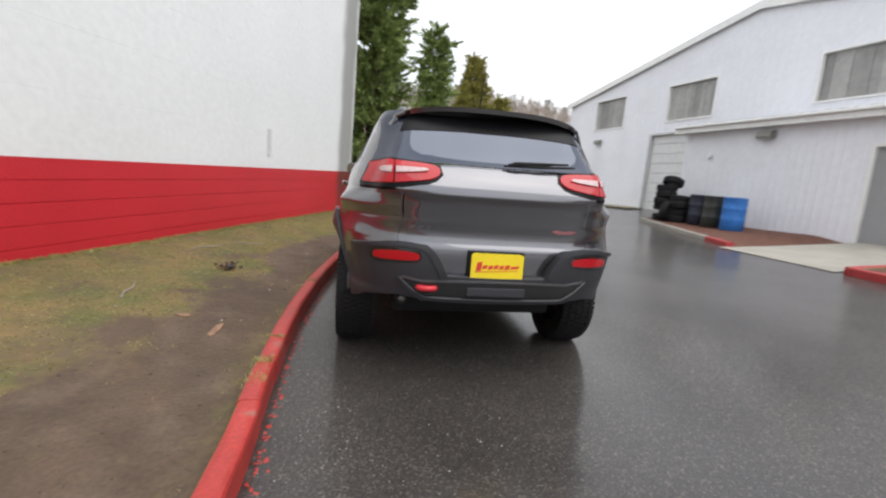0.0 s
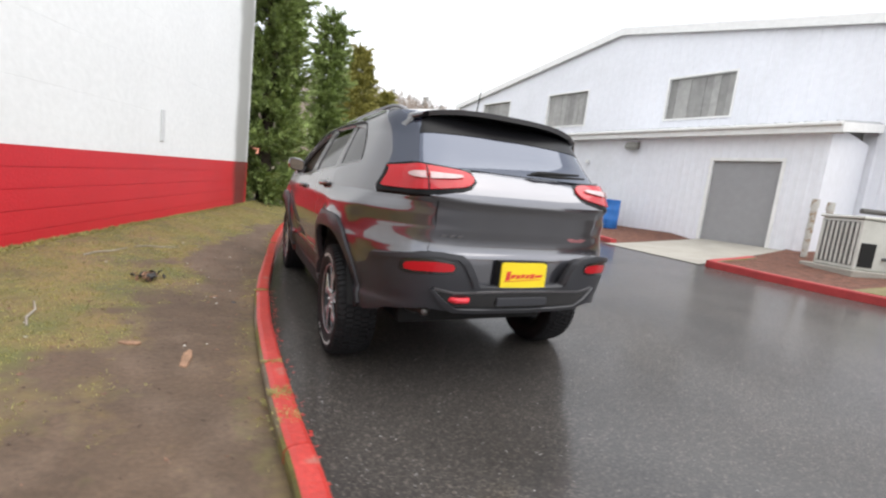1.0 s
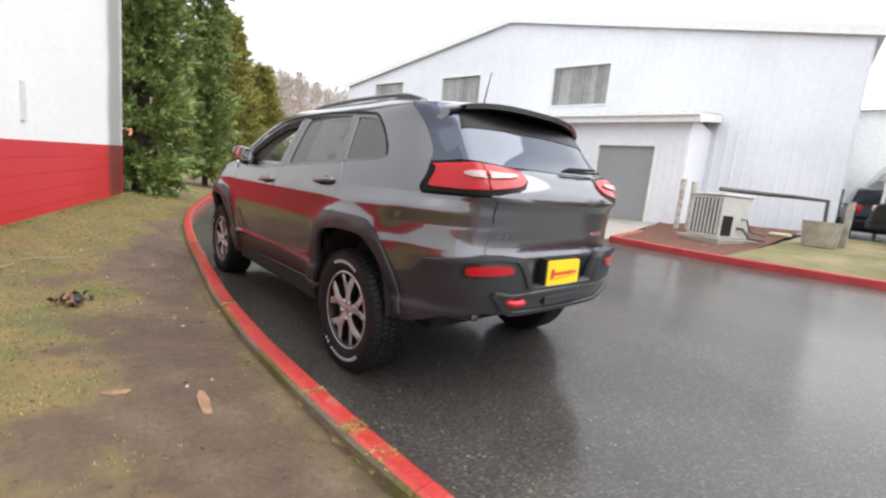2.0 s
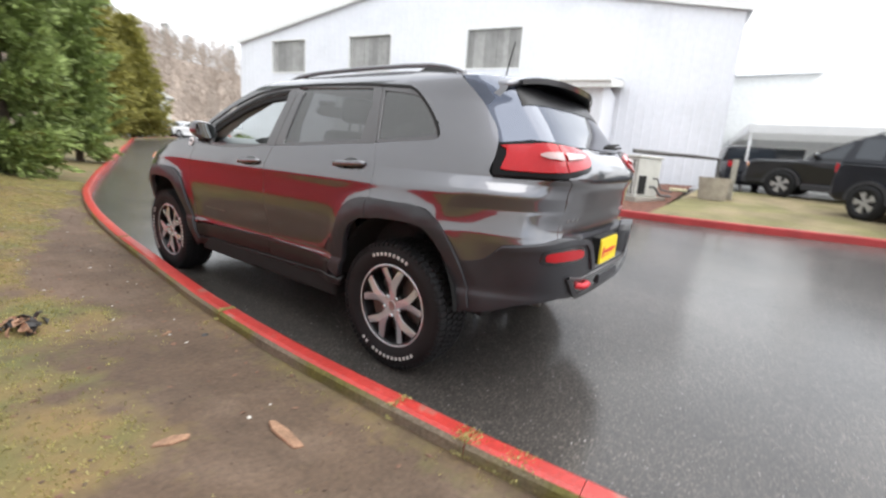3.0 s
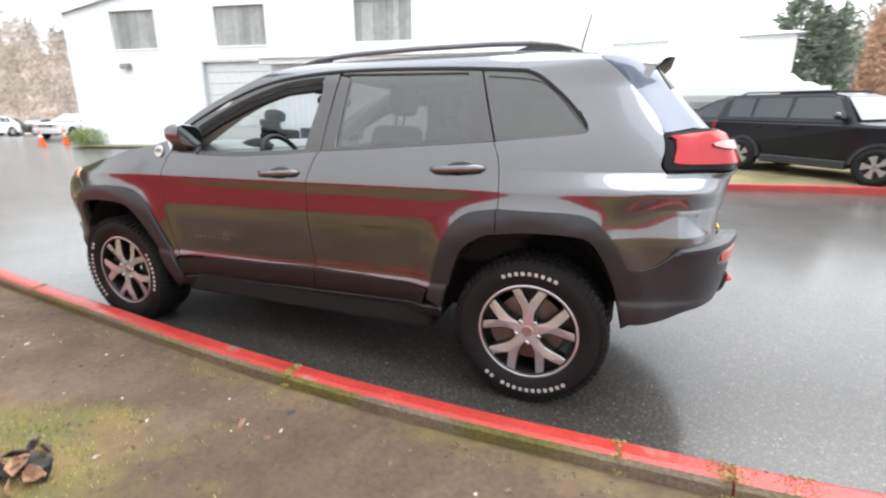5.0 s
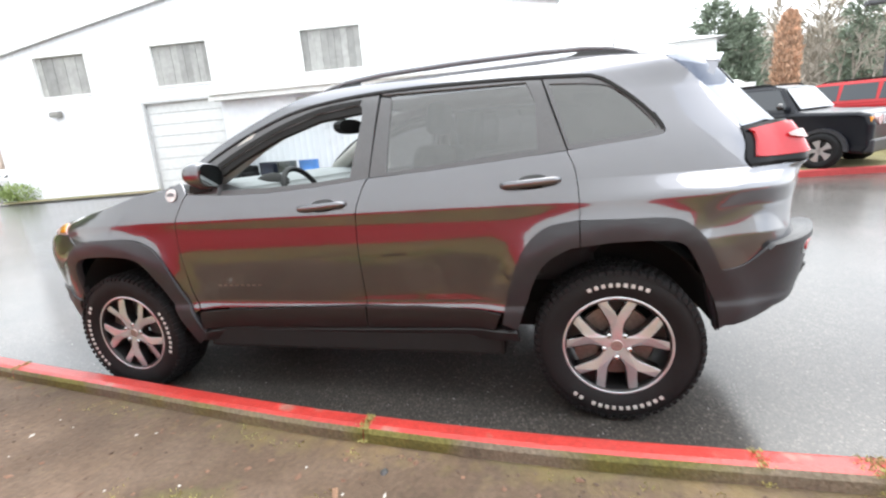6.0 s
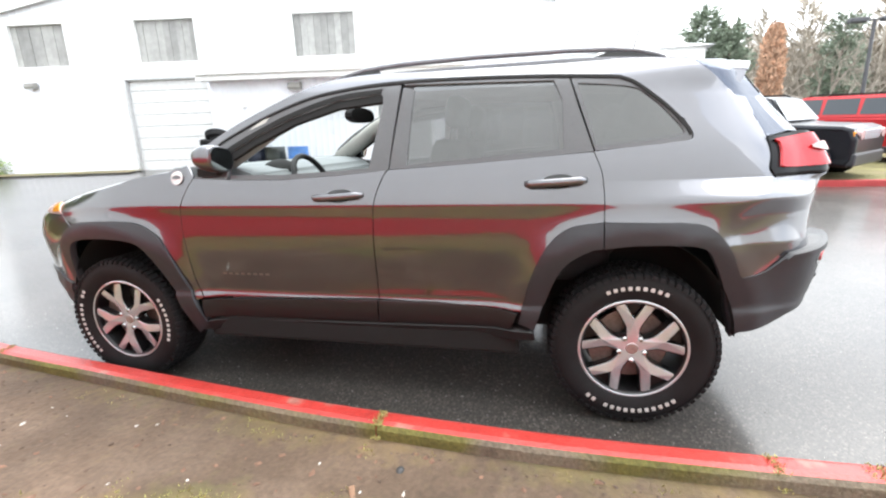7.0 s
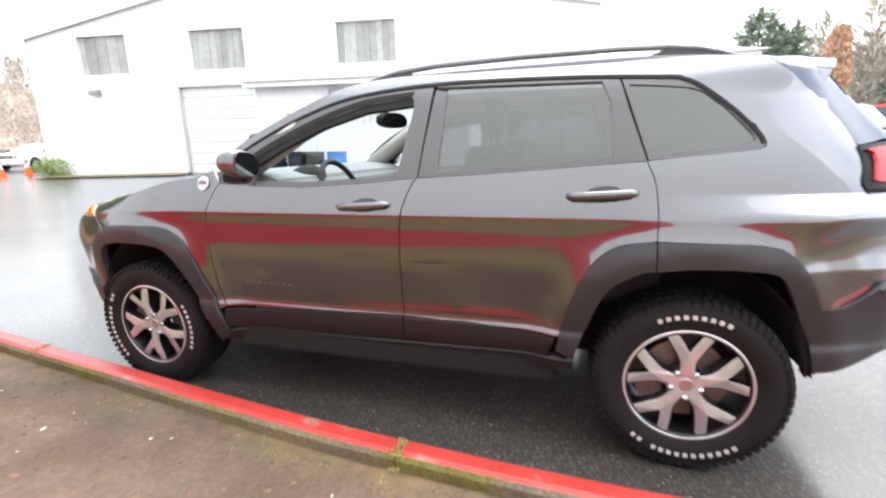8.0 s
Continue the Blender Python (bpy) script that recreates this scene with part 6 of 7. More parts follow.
bm = bmesh.new()
prism(bm, rounded([(-.36, -.22), (.36, -.22), (.36, .22), (-.36, .22)], 2), 0, .06, "z")
for v in bm.verts:
    v.co = on_bed(11.6, .5) @ v.co
tagged(obj("splash_block", bm, mat("pale_plastic", (.62, .58, .38), .6)), "pale yellowish splash block on the mulch", "block")
pot = thing("planter", on_bed(10.4, -.45), "round weathered concrete planter", "planter")
bm = bmesh.new()
tube(bm, (0, 0, 0), (0, 0, .55), .30, .36, 24, caps=False)
tube(bm, (0, 0, .55), (0, 0, .40), .31, .30, 24)
obj("bowl", bm, mat("old_concrete", (.36, .32, .26), .85, vary=.2), pot, smooth=True)
bm = bmesh.new()
tube(bm, (0, 0, .40), (0, 0, .46), .30, .29, 24)
obj("soil", bm, MULCH, pot)
pst = thing("wooden_post", on_bed(10.75, -.8), "grey weathered wooden post", "post")
boxed("post", (-.06, .06, -.06, .06, -.2, .98), mat("grey_wood", (.36, .34, .29), .8, vary=.25, scale=4, fine=60), pst, bevel=.01)
boxed("cap", (-.07, .07, -.07, .07, .98, 1.01), mat("grey_wood_cap", (.36, .34, .29), .8, vary=.25), pst, bevel=.008)

# white sensor on the annex wall
sn = boxed("wall_sensor", (-.10, 0, -.06, .06, -.06, .06), TRIM_WHITE, bevel=.015)
sn.matrix_world = FM @ Matrix.Translation((AX - .015, -3.3, 2.75))
tagged(sn, "small white sensor box on the annex wall", "sensor")


# ---- parked vehicles ----
CAR_MATS = {}


def car_paint(key, colour, metal=0.3):
    if key not in CAR_MATS:
        CAR_MATS[key] = mat(key, colour, 0.32, metal=metal, vary=.04, coat=.25, spec=.35)
    return CAR_MATS[key]


def parked(name, m, paint, label, L=4.3, W=1.80, H=1.68, wb=2.57, R0=.345, hood=1.11, front=.74, rear_over=.82, boxy=True, nose=0.0, pickup=False, clad=True):
    """A parked vehicle; y ahead from the rear axle, z up, x to the right."""
    c = thing(name, m, label, "car", "parked vehicles")
    hw = W / 2
    yf, yb = wb + front, -rear_over
    ws0, ws1 = wb - (.44 if boxy else .35), wb - (.84 if boxy else 1.25)
    gate0, gate1 = yb + .03, yb + (.18 if boxy else .55)
    belt = hood + (.02 if boxy else .03)
    if pickup:
        gate0 = gate1 = .55
    low = [(yf - .10, .28), (yf, .42), (yf - .01, hood - .28), (yf - .10, hood - .08), (yf - .25, hood - .03), (ws0 + .1, hood), (ws0, belt), (yb + .02, belt - (.05 if pickup else 0)), (yb - .02, .75), (yb, .42), (yb + .10, .30)]
    bm = bmesh.new()
    prism(bm, low, -hw, hw, "x")
    bmesh.ops.bevel(bm, geom=[e for e in bm.edges if abs((e.verts[0].co - e.verts[1].co).x) < .01], offset=.07, segments=4, affect="EDGES", profile=.6)
    for v in bm.verts:
        if v.co.y > wb + .3:
            v.co.x *= 1 - .16 * ((v.co.y - wb - .3) / (front - .3)) ** 2
        if v.co.y < -.5:
            v.co.x *= 1 - .06 * ((-.5 - v.co.y) / .35) ** 2
        v.co.x *= 1 - .05 * max(0.0, (v.co.z - .80) / .30) ** 2 - .06 * max(0.0, (.45 - v.co.z) / .2)
    b = obj("body", bm, paint, c)
    roof = H
    gh = [(ws0 - .02, belt - .02), (ws1, roof - .06), (ws1 - .25, roof), (gate1 + .3, roof - .01), (gate1, roof - .08), (gate0, belt - .02)]
    bm = bmesh.new()
    prism(bm, gh, -1, 1, "x")
    bmesh.ops.bevel(bm, geom=[e for e in bm.edges if e.calc_face_angle(0) > .8 and max(v.co.z for v in e.verts) > belt + .2], offset=.05, segments=3, affect="EDGES")
    for v in bm.verts:
        k = (v.co.z - belt) / (roof - belt)
        v.co.x *= (hw - .05) - .15 * max(0, k)
    obj("cabin", bm, paint, c)

    def glass_side(sd, pts):
        bm = bmesh.new()
        vs = []
        for y, k in pts:
            z = belt + (roof - belt) * k
            x = (hw - .05) - .15 * k
            vs.append(bm.verts.new((sd * (x + .006), y, z)))
        f = bm.faces.new(vs)
        bmesh.ops.recalc_face_normals(bm, faces=[f])
        ext = bmesh.ops.extrude_face_region(bm, geom=[f])
        for v in ext["geom"]:
            if isinstance(v, bmesh.types.BMVert):
                v.co.x -= sd * .012
        bmesh.ops.recalc_face_normals(bm, faces=bm.faces)
        obj("side_window", bm, GLASS_DARK, c)
    span = ws1 - .05 - gate1 - .1
    split = [gate1 + .12, gate1 + .12 + span * .27, gate1 + .12 + span * .62, ws1 + .02] if not pickup else [gate1 + .12, gate1 + .7, ws1]
    for sd in (1, -1):
        for i, (a, e) in enumerate(zip(split, split[1:])):
            last = e == split[-1]
            glass_side(sd, [(a + .03, .10), (a + .05, .84), (e - .04 - (.05 if last else 0), .84)] + ([(ws0 - .22, .10)] if last else [(e - .03, .10)]))
    for (y0, z0), (y1, z1), nm in (((ws0 - .03, belt + .05), (ws1 + .02, roof - .08), "windscreen"), ((gate0 + .015, belt + .06), (gate1 - .01, roof - .12), "rear_window")):
        bm = bmesh.new()
        sgn = 1 if nm == "windscreen" else -1
        lo = [bm.verts.new((s * (hw - .14), y0 + sgn * .014, z0)) for s in (-1, 1)]
        hi = [bm.verts.new((s * (hw - .26), y1 + sgn * .014, z1)) for s in (1, -1)]
        f = bm.faces.new(lo + hi)
        ext = bmesh.ops.extrude_face_region(bm, geom=[f])
        for v in ext["geom"]:
            if isinstance(v, bmesh.types.BMVert):
                v.co.y -= sgn * .012
        bmesh.ops.recalc_face_normals(bm, faces=bm.faces)
        obj(nm, bm, GLASS_FRONT if sgn > 0 else GLASS_DARK, c)
    if pickup:
        bm = bmesh.new()
        box(bm, -hw + .12, hw - .12, yb + .1, .45, belt - .045, belt - .035)
        obj("load_cover", bm, BLACK, c)
    for yw in (0, wb):
        for sd in (-1, 1):
            bm = bmesh.new()
            pts = [(yw + (R0 + .10) * math.cos(a * math.pi / 12), R0 + (R0 + .09) * math.sin(a * math.pi / 12)) for a in range(13)]
            inn = [(yw + (R0 + .03) * math.cos(a * math.pi / 12), R0 + (R0 + .03) * math.sin(a * math.pi / 12)) for a in range(12, -1, -1)]
            prism(bm, pts + inn, sd * (hw - .06), sd * (hw + .018), "x")
            obj("arch", bm, CLAD if clad else paint, c)
            # flat black disc on the solid side: the well's shade is put into it
            bm = bmesh.new()
            prism(bm, [(yw + (R0 + .03) * math.cos(a * math.pi / 8), R0 + (R0 + .03) * math.sin(a * math.pi / 8)) for a in range(16)], sd * (hw - .05), sd * (hw + .002), "x")
            obj("wheel_well", bm, BLACK, c)
            w = new("wheel")
            w.parent = c
            w.matrix_basis = Matrix.Translation((sd * (hw - .068), yw, R0)) @ Matrix.Rotation(0 if sd < 0 else math.pi, 4, "Z")
            far_wheel(w, R0)
    boxed("sill", (-hw - .006, hw + .006, R0 + .12, wb - R0 - .12, .24, .40), CLAD if clad else paint, c, bevel=.02)
    boxed("front_bumper", (-hw * .86, hw * .86, yf - .14, yf + .03, .30, .56), CLAD if clad else paint, c, bevel=.04)
    boxed("rear_bumper", (-hw * .92, hw * .92, yb - .04, yb + .12, .36, .62), CLAD if clad else paint, c, bevel=.04)
    bm = bmesh.new()
    for k in range(7):
        x = -.36 + k * .12
        box(bm, x - .035, x + .035, yf - .02, yf + .004, hood - .30, hood - .12, bevel=.008)
    obj("grille", bm, ALLOY if boxy else BLACK, c)
    for sd in (-1, 1):
        bm = bmesh.new()
        tube(bm, (sd * (hw - .34), yf - .12, hood - .2), (sd * (hw - .34), yf + .01, hood - .2), .095, seg=18)
        obj("head_lamp", bm, CLEAR_LENS, c)
        boxed("side_marker", (sd * (hw - .17) - .05, sd * (hw - .17) + .05, yf - .18, yf - .055, hood - .24, hood - .14), AMBER, c, bevel=.01)
        boxed("tail_lamp", (sd * (hw - .15) - .07, sd * (hw - .15) + .07, yb - .035, yb + .06, belt - .26, belt - .06), RED_LENS, c, bevel=.01)
        bm = bmesh.new()
        r = bmesh.ops.create_icosphere(bm, subdivisions=2, radius=1)
        for v in bm.verts:
            v.co = Vector((sd * (hw + .10) + v.co.x * .10, ws0 - .30 + v.co.y * .06, belt + .12 + v.co.z * .075))
        tube(bm, (sd * (hw - .06), ws0 - .28, belt + .05), (sd * (hw + .06), ws0 - .28, belt + .09), .025, seg=6)
        obj("door_mirror", bm, BLACK_GLOSS, c, smooth=True)
        if not pickup:
            bm = bmesh.new()
            pipe(bm, [(sd * (hw - .27), ws1 - .2, roof - .01), (sd * (hw - .27), ws1 - .3, roof + .035), (sd * (hw - .27), gate1 + .4, roof + .03), (sd * (hw - .27), gate1 + .28, roof - .015)], .018, 6)
            obj("roof_rail", bm, BLACK, c)
        for y in (split[1] + .18, split[2] + .2) if not pickup else (split[1],):
            boxed("door_handle", (sd * (hw + .002) - .012, sd * (hw + .002) + .012, y - .09, y + .09, belt - .16, belt - .125), paint, c, bevel=.006)
    return c


GLASS_DARK = mat("dark_car_glass", (0.03, 0.036, 0.044), 0.04, vary=0.0, spec=0.55)
GLASS_FRONT = mat("pale_car_windscreen", (0.03, 0.034, 0.038), 0.04, vary=0.0, coat=1.0, spec=1.0)
FAR_RIM = mat("silver_wheel", (0.45, 0.45, 0.46), 0.35, metal=.8, vary=.05)


def far_wheel(w, R0):
    def rev(bm, prof, seg=28):
        rings = [[bm.verts.new((x, r * math.cos(2 * math.pi * k / seg), r * math.sin(2 * math.pi * k / seg))) for x, r in prof] for k in range(seg)]
        for k in range(seg):
            for i in range(len(prof) - 1):
                bm.faces.new((rings[k][i], rings[(k + 1) % seg][i], rings[(k + 1) % seg][i + 1], rings[k][i + 1]))
    bm = bmesh.new()
    rev(bm, [(-.09, R0 * .62), (-.105, R0 * .68), (-.11, R0 * .85), (-.095, R0 * .97), (-.06, R0), (.1, R0), (.1, R0 * .6)])
    obj("tyre", bm, RUBBER, w, smooth=True)
    bm = bmesh.new()
    rev(bm, [(-.095, R0 * .64), (-.085, R0 * .60), (-.04, R0 * .56), (-.04, 0.001)])
    rim = obj("rim", bm, ALLOY_DARK, w, smooth=True)
    bm = bmesh.new()
    for k in range(5):
        rot = Matrix.Rotation(2 * math.pi * k / 5, 4, "X")
        fs = prism(bm, [(.0, -.03), (R0 * .3, -.035), (R0 * .61, -.075), (R0 * .61, .075), (R0 * .3, .035), (.0, .03)], -.088, -.05, "x")
        for v in {v for f in fs for v in f.verts}:
            v.co = rot @ v.co
    obj("spoke", bm, FAR_RIM, rim)


def resting(x, y, heading, f, base=2.57, half=.78):
    """Pose on sloping ground: the four wheels' contact points give the tilt."""
    h = Vector(heading).normalized()
    s = Vector((h.y, -h.x))
    c = Vector((x, y)) + h * base / 2
    at4 = [f(*(Vector((x, y)) + h * base * i + s * half * j)) for i, j in ((0, -1), (0, 1), (1, -1), (1, 1))]
    fwd = Vector((h.x, h.y, (at4[2] + at4[3] - at4[0] - at4[1]) / 2 / base)).normalized()
    side_v = Vector((s.x, s.y, (at4[1] + at4[3] - at4[0] - at4[2]) / 4 / half)).normalized()
    up = side_v.cross(fwd).normalized()
    side_v = fwd.cross(up)
    z = sum(at4) / 4 - fwd.z * base / 2
    m = Matrix((side_v, fwd, up)).transposed().to_4x4()
    return Matrix.Translation((x, y, z)) @ m


def on_lawn(x, y, heading):
    """Pose with the rear axle's middle at (x, y), pointing along heading."""
    return resting(x, y, heading, lambda a, b: bed_z(a, b) + .012)


hd = Vector((-.727, -.687))
side = Vector((.687, -.727))
p = Vector((9.6, -3.2)) + side * .85
parked("suv", on_lawn(p.x, p.y, hd), car_paint("black_car_paint", (0.007, 0.008, 0.013)), "boxy black SUV with silver wheels parked on the lawn")
hg = Vector((.25, .968)).normalized()
p = Vector((11.95, -4.42)) + Vector((hg.y, -hg.x)) * .85
parked("suv", on_lawn(p.x, p.y, hg), car_paint("charcoal_car_paint", (0.028, 0.029, 0.032), .5), "charcoal grey SUV parked on the lawn edge", L=4.6, W=1.84, H=1.62, wb=2.70, boxy=False, hood=1.0, front=.95)
parked("suv", on_lawn(12.1, -7.6, (-.72, -.69)), car_paint("red_car_paint", (0.42, 0.02, 0.025)), "red SUV parked behind the black one", H=1.66)
parked("suv", on_lawn(14.4, -10.6, (-.72, -.69)), car_paint("red_car_paint", (0.42, 0.02, 0.025)), "red SUV in the row of parked cars", H=1.66)


def on_lot(x, y, heading):
    return resting(x, y, heading, ground_z)


parked("pickup_truck", on_lot(17.8, -.9, (.98, .2)), car_paint("black_car_paint", (0.007, 0.008, 0.013)), "black pickup truck standing before the tent", H=1.75, wb=3.3, W=1.9, hood=1.12, pickup=True, boxy=False, clad=False)
parked("saloon_car", on_lot(16.3, 30.4, (-.95, -.31)), car_paint("white_car_paint", (0.7, 0.7, 0.7), 0), "white car parked beyond the workshop", H=1.45, boxy=False, hood=.92, clad=False)
parked("saloon_car", on_lot(12.6, 39, (-.2, -.98)), car_paint("dark_car_paint", (0.03, 0.035, 0.03), .2), "dark green car parked far down the drive", H=1.5, boxy=False, hood=.95, clad=False)
parked("saloon_car", on_lot(17.5, 43, (-.9, -.4)), car_paint("white_car_paint", (0.7, 0.7, 0.7), 0), "white car parked far down the drive", H=1.45, boxy=False, hood=.92, clad=False)
parked("saloon_car", on_lot(21.5, 50, (-.9, -.4)), car_paint("charcoal_car_paint", (0.028, 0.029, 0.032), .5), "grey car parked far down the drive", H=1.45, boxy=False, hood=.92, clad=False)
parked("saloon_car", on_lot(25.5, 52, (-.9, -.4)), car_paint("dark_car_paint", (0.03, 0.035, 0.03), .2), "dark car parked far down the drive", H=1.45, boxy=False, hood=.92, clad=False)


# ---- traffic cones ----
def cone(x, y):
    t = thing("traffic_cone", on_lot(x, y, (0, 1)), "orange traffic cone with a white collar", "cone", "traffic cones")
    org = mat("cone_orange", (0.80, 0.13, 0.02), 0.5, vary=.06)
    boxed("base", (-.18, .18, -.18, .18, 0, .035), org, t, bevel=.01)
    for z0, z1, r0, r1, mt in ((.035, .36, .135, .085, org), (.36, .52, .0855, .0605, TRIM_WHITE), (.52, .70, .060, .03, org)):
        bm = bmesh.new()
        tube(bm, (0, 0, z0), (0, 0, z1), r0, r1, 20)
        obj("body" if mt is org else "collar", bm, mt, t, smooth=False)


cone(10.5, 24.9)
cone(11.35, 24.6)

# ---- tent and far buildings ----
TENT = mat("white_canvas", (0.84, 0.84, 0.83), 0.7, vary=.03)
tn = TENT.node_tree
t_mix, t_thru = tn.nodes.new("ShaderNodeMixShader"), tn.nodes.new("ShaderNodeBsdfTranslucent")
t_thru.inputs[0].default_value = (0.85, 0.85, 0.83, 1)
t_mix.inputs[0].default_value = 0.25
tn.links.new(tn.nodes["Principled BSDF"].outputs[0], t_mix.inputs[1])
tn.links.new(t_thru.outputs[0], t_mix.inputs[2])
tn.links.new(t_mix.outputs[0], tn.nodes["Material Output"].inputs[0])
tent = thing("marquee", Matrix.Translation((18.2, -.6, 0)) @ Matrix.Rotation(radians(8), 4, "Z"), "white peaked canvas marquee on poles", "tent")
TS = 7.6
for j in range(2):
    bm = bmesh.new()
    n = 16
    g = [[bm.verts.new((TS * (j + i / n), -TS * j2 / n, 3.25 + 4.4 * max(0, 1 - max(abs(i / n - .5), abs(j2 / n - .5)) * 2) ** 1.45)) for i in range(n + 1)] for j2 in range(n + 1)]
    for a in range(n):
        for b_ in range(n):
            bm.faces.new((g[a][b_], g[a + 1][b_], g[a + 1][b_ + 1], g[a][b_ + 1]))
    obj("canopy", bm, TENT, tent, smooth=True)
bm = bmesh.new()
box(bm, -.02, .02, -TS, 0, 2.95, 3.27)
box(bm, 0, 2 * TS, -.02, .02, 2.95, 3.27)
box(bm, 0, 2 * TS, -TS - .02, -TS + .02, 2.95, 3.27)
obj("valance", bm, TENT, tent)
for k in range(2):
    for j in range(3):
        bm = bmesh.new()
        tube(bm, (j * TS + .1, -k * TS + (.1 if k else -.1), .3), (j * TS + .1, -k * TS + (.1 if k else -.1), 3.2), .05, seg=10)
        obj("pole", bm, TRIM_WHITE, tent)


def plain_building(name, m, sx, sy, h, roof_h, wall_m, roof_m, label, wins=()):
    b = thing(name, m, label, "building")
    boxed("wall", (0, sx, 0, sy, -.5, h), wall_m, b)
    bm = bmesh.new()
    prism(bm, [(-.4, h), (sx + .4, h), (sx / 2, h + roof_h)], -.4, sy + .4, "y")
    obj("roof", bm, roof_m, b)
    for y0, y1, z0, z1 in wins:
        w = new("window")
        w.parent = b
        boxed("frame", (-.05, 0.02, y0 - .07, y1 + .07, z0 - .07, z1 + .07), TRIM_WHITE, w)
        boxed("pane", (-.065, -.045, y0, y1, z0, z1), GLASS_DARK, w)
    return b


SIDING_DIM = mat("pale_siding", (0.74, 0.75, 0.74), 0.6, vary=.06)
plain_building("office", Matrix.Translation((27.0, -9, 0)), 14, 12, 6.6, 1.6, SIDING_DIM, ROOF_GREY, "long pale low office building with a row of windows",
               [(2 + 2.1 * i, 3.3 + 2.1 * i, 1.6, 2.9) for i in range(5)])
plain_building("shed", Matrix.Translation((11.6, 42.5, 0)) @ Matrix.Rotation(radians(-18), 4, "Z"), 3.6, 6, 4.4, 1.1, TRIM_WHITE, TRIM_WHITE, "small white shed beside the drive")
plain_building("shop", Matrix.Translation((26, 76, 0)) @ Matrix.Rotation(radians(65), 4, "Z"), 8, 34, 3.9, 1.4, mat("tan_wall", (.40, .33, .25), .8), mat("rust_roof", (.46, .17, .10), .8, vary=.15), "low tan building with a rust-red roof")

# ---- lamp standard at the far side of the lot ----
ang_l = radians(120.5)
POLE_DARK = mat("dark_lamp_post", (0.055, 0.055, 0.06), 0.5, vary=0.1)
lp = thing("street_lamp", Matrix.Translation((-2.8 + 34 * math.sin(ang_l), .4 + 34 * math.cos(ang_l), 0)), "tall dark car park lamp with twin heads", "lamp")
bm = bmesh.new()
tube(bm, (0, 0, -.3), (0, 0, 7.2), .11, .08, 10)
obj("pole", bm, POLE_DARK, lp)
for s in (-1, 1):
    bm = bmesh.new()
    box(bm, -.22, .22, s * .75 - .42, s * .75 + .42, 7.1, 7.32, bevel=.04)
    obj("head", bm, POLE_DARK, lp)
bm = bmesh.new()
tube(bm, (0, -.5, 7.2), (0, .5, 7.2), .05, seg=8)
obj("arm", bm, POLE_DARK, lp)

# ---- plants ----
def leaf_mat(name, colour, spread=0.35):
    """Foliage that varies from blade to blade."""
    m = mat(name, colour, 0.65, vary=0.18, scale=1.2, fine=9)
    nt = m.node_tree
    b = nt.nodes["Principled BSDF"]
    geo = nt.nodes.new("ShaderNodeNewGeometry")
    mr = nt.nodes.new("ShaderNodeMapRange")
    mr.inputs[3].default_value, mr.inputs[4].default_value = 1 - spread, 1 + spread
    nt.links.new(geo.outputs["Random Per Island"], mr.inputs[0])
    hsv = nt.nodes.new("ShaderNodeHueSaturation")
    nt.links.new(mr.outputs[0], hsv.inputs["Value"])
    src = b.inputs["Base Color"].links[0].from_socket
    nt.links.new(src, hsv.inputs["Color"])
    nt.links.new(hsv.outputs[0], b.inputs["Base Color"])
    return m


FIR = leaf_mat("fir_green", (0.24, 0.31, 0.095))
FIR_DARK = leaf_mat("dark_fir", (0.20, 0.24, 0.175))
CYPRESS = leaf_mat("cypress_olive", (0.29, 0.27, 0.065))
RUSSET = leaf_mat("russet_leaves", (0.52, 0.33, 0.22))
BARK = mat("bark", (0.075, 0.055, 0.04), 0.9, vary=.3, scale=6, fine=40, bump=.02, bump_scale=14)
# paled colours: distance haze is put into the twigs, hill and far woods
TWIG = mat("bare_twigs", (0.31, 0.27, 0.225), 0.9, vary=.2)
HILL = mat("hazed_hill", (0.33, 0.27, 0.225), 0.95, vary=.3, scale=.05, fine=.4)
WOODS = leaf_mat("hazed_woods", (0.36, 0.305, 0.26), .22)
WOODS_NEAR = leaf_mat("hazed_lot_woods", (0.34, 0.30, 0.245), .25)
WOODS_GREEN = leaf_mat("hazed_conifers", (0.19, 0.195, 0.165), .3)
GRASS = leaf_mat("moss_grass", (0.36, 0.33, 0.12), .3)


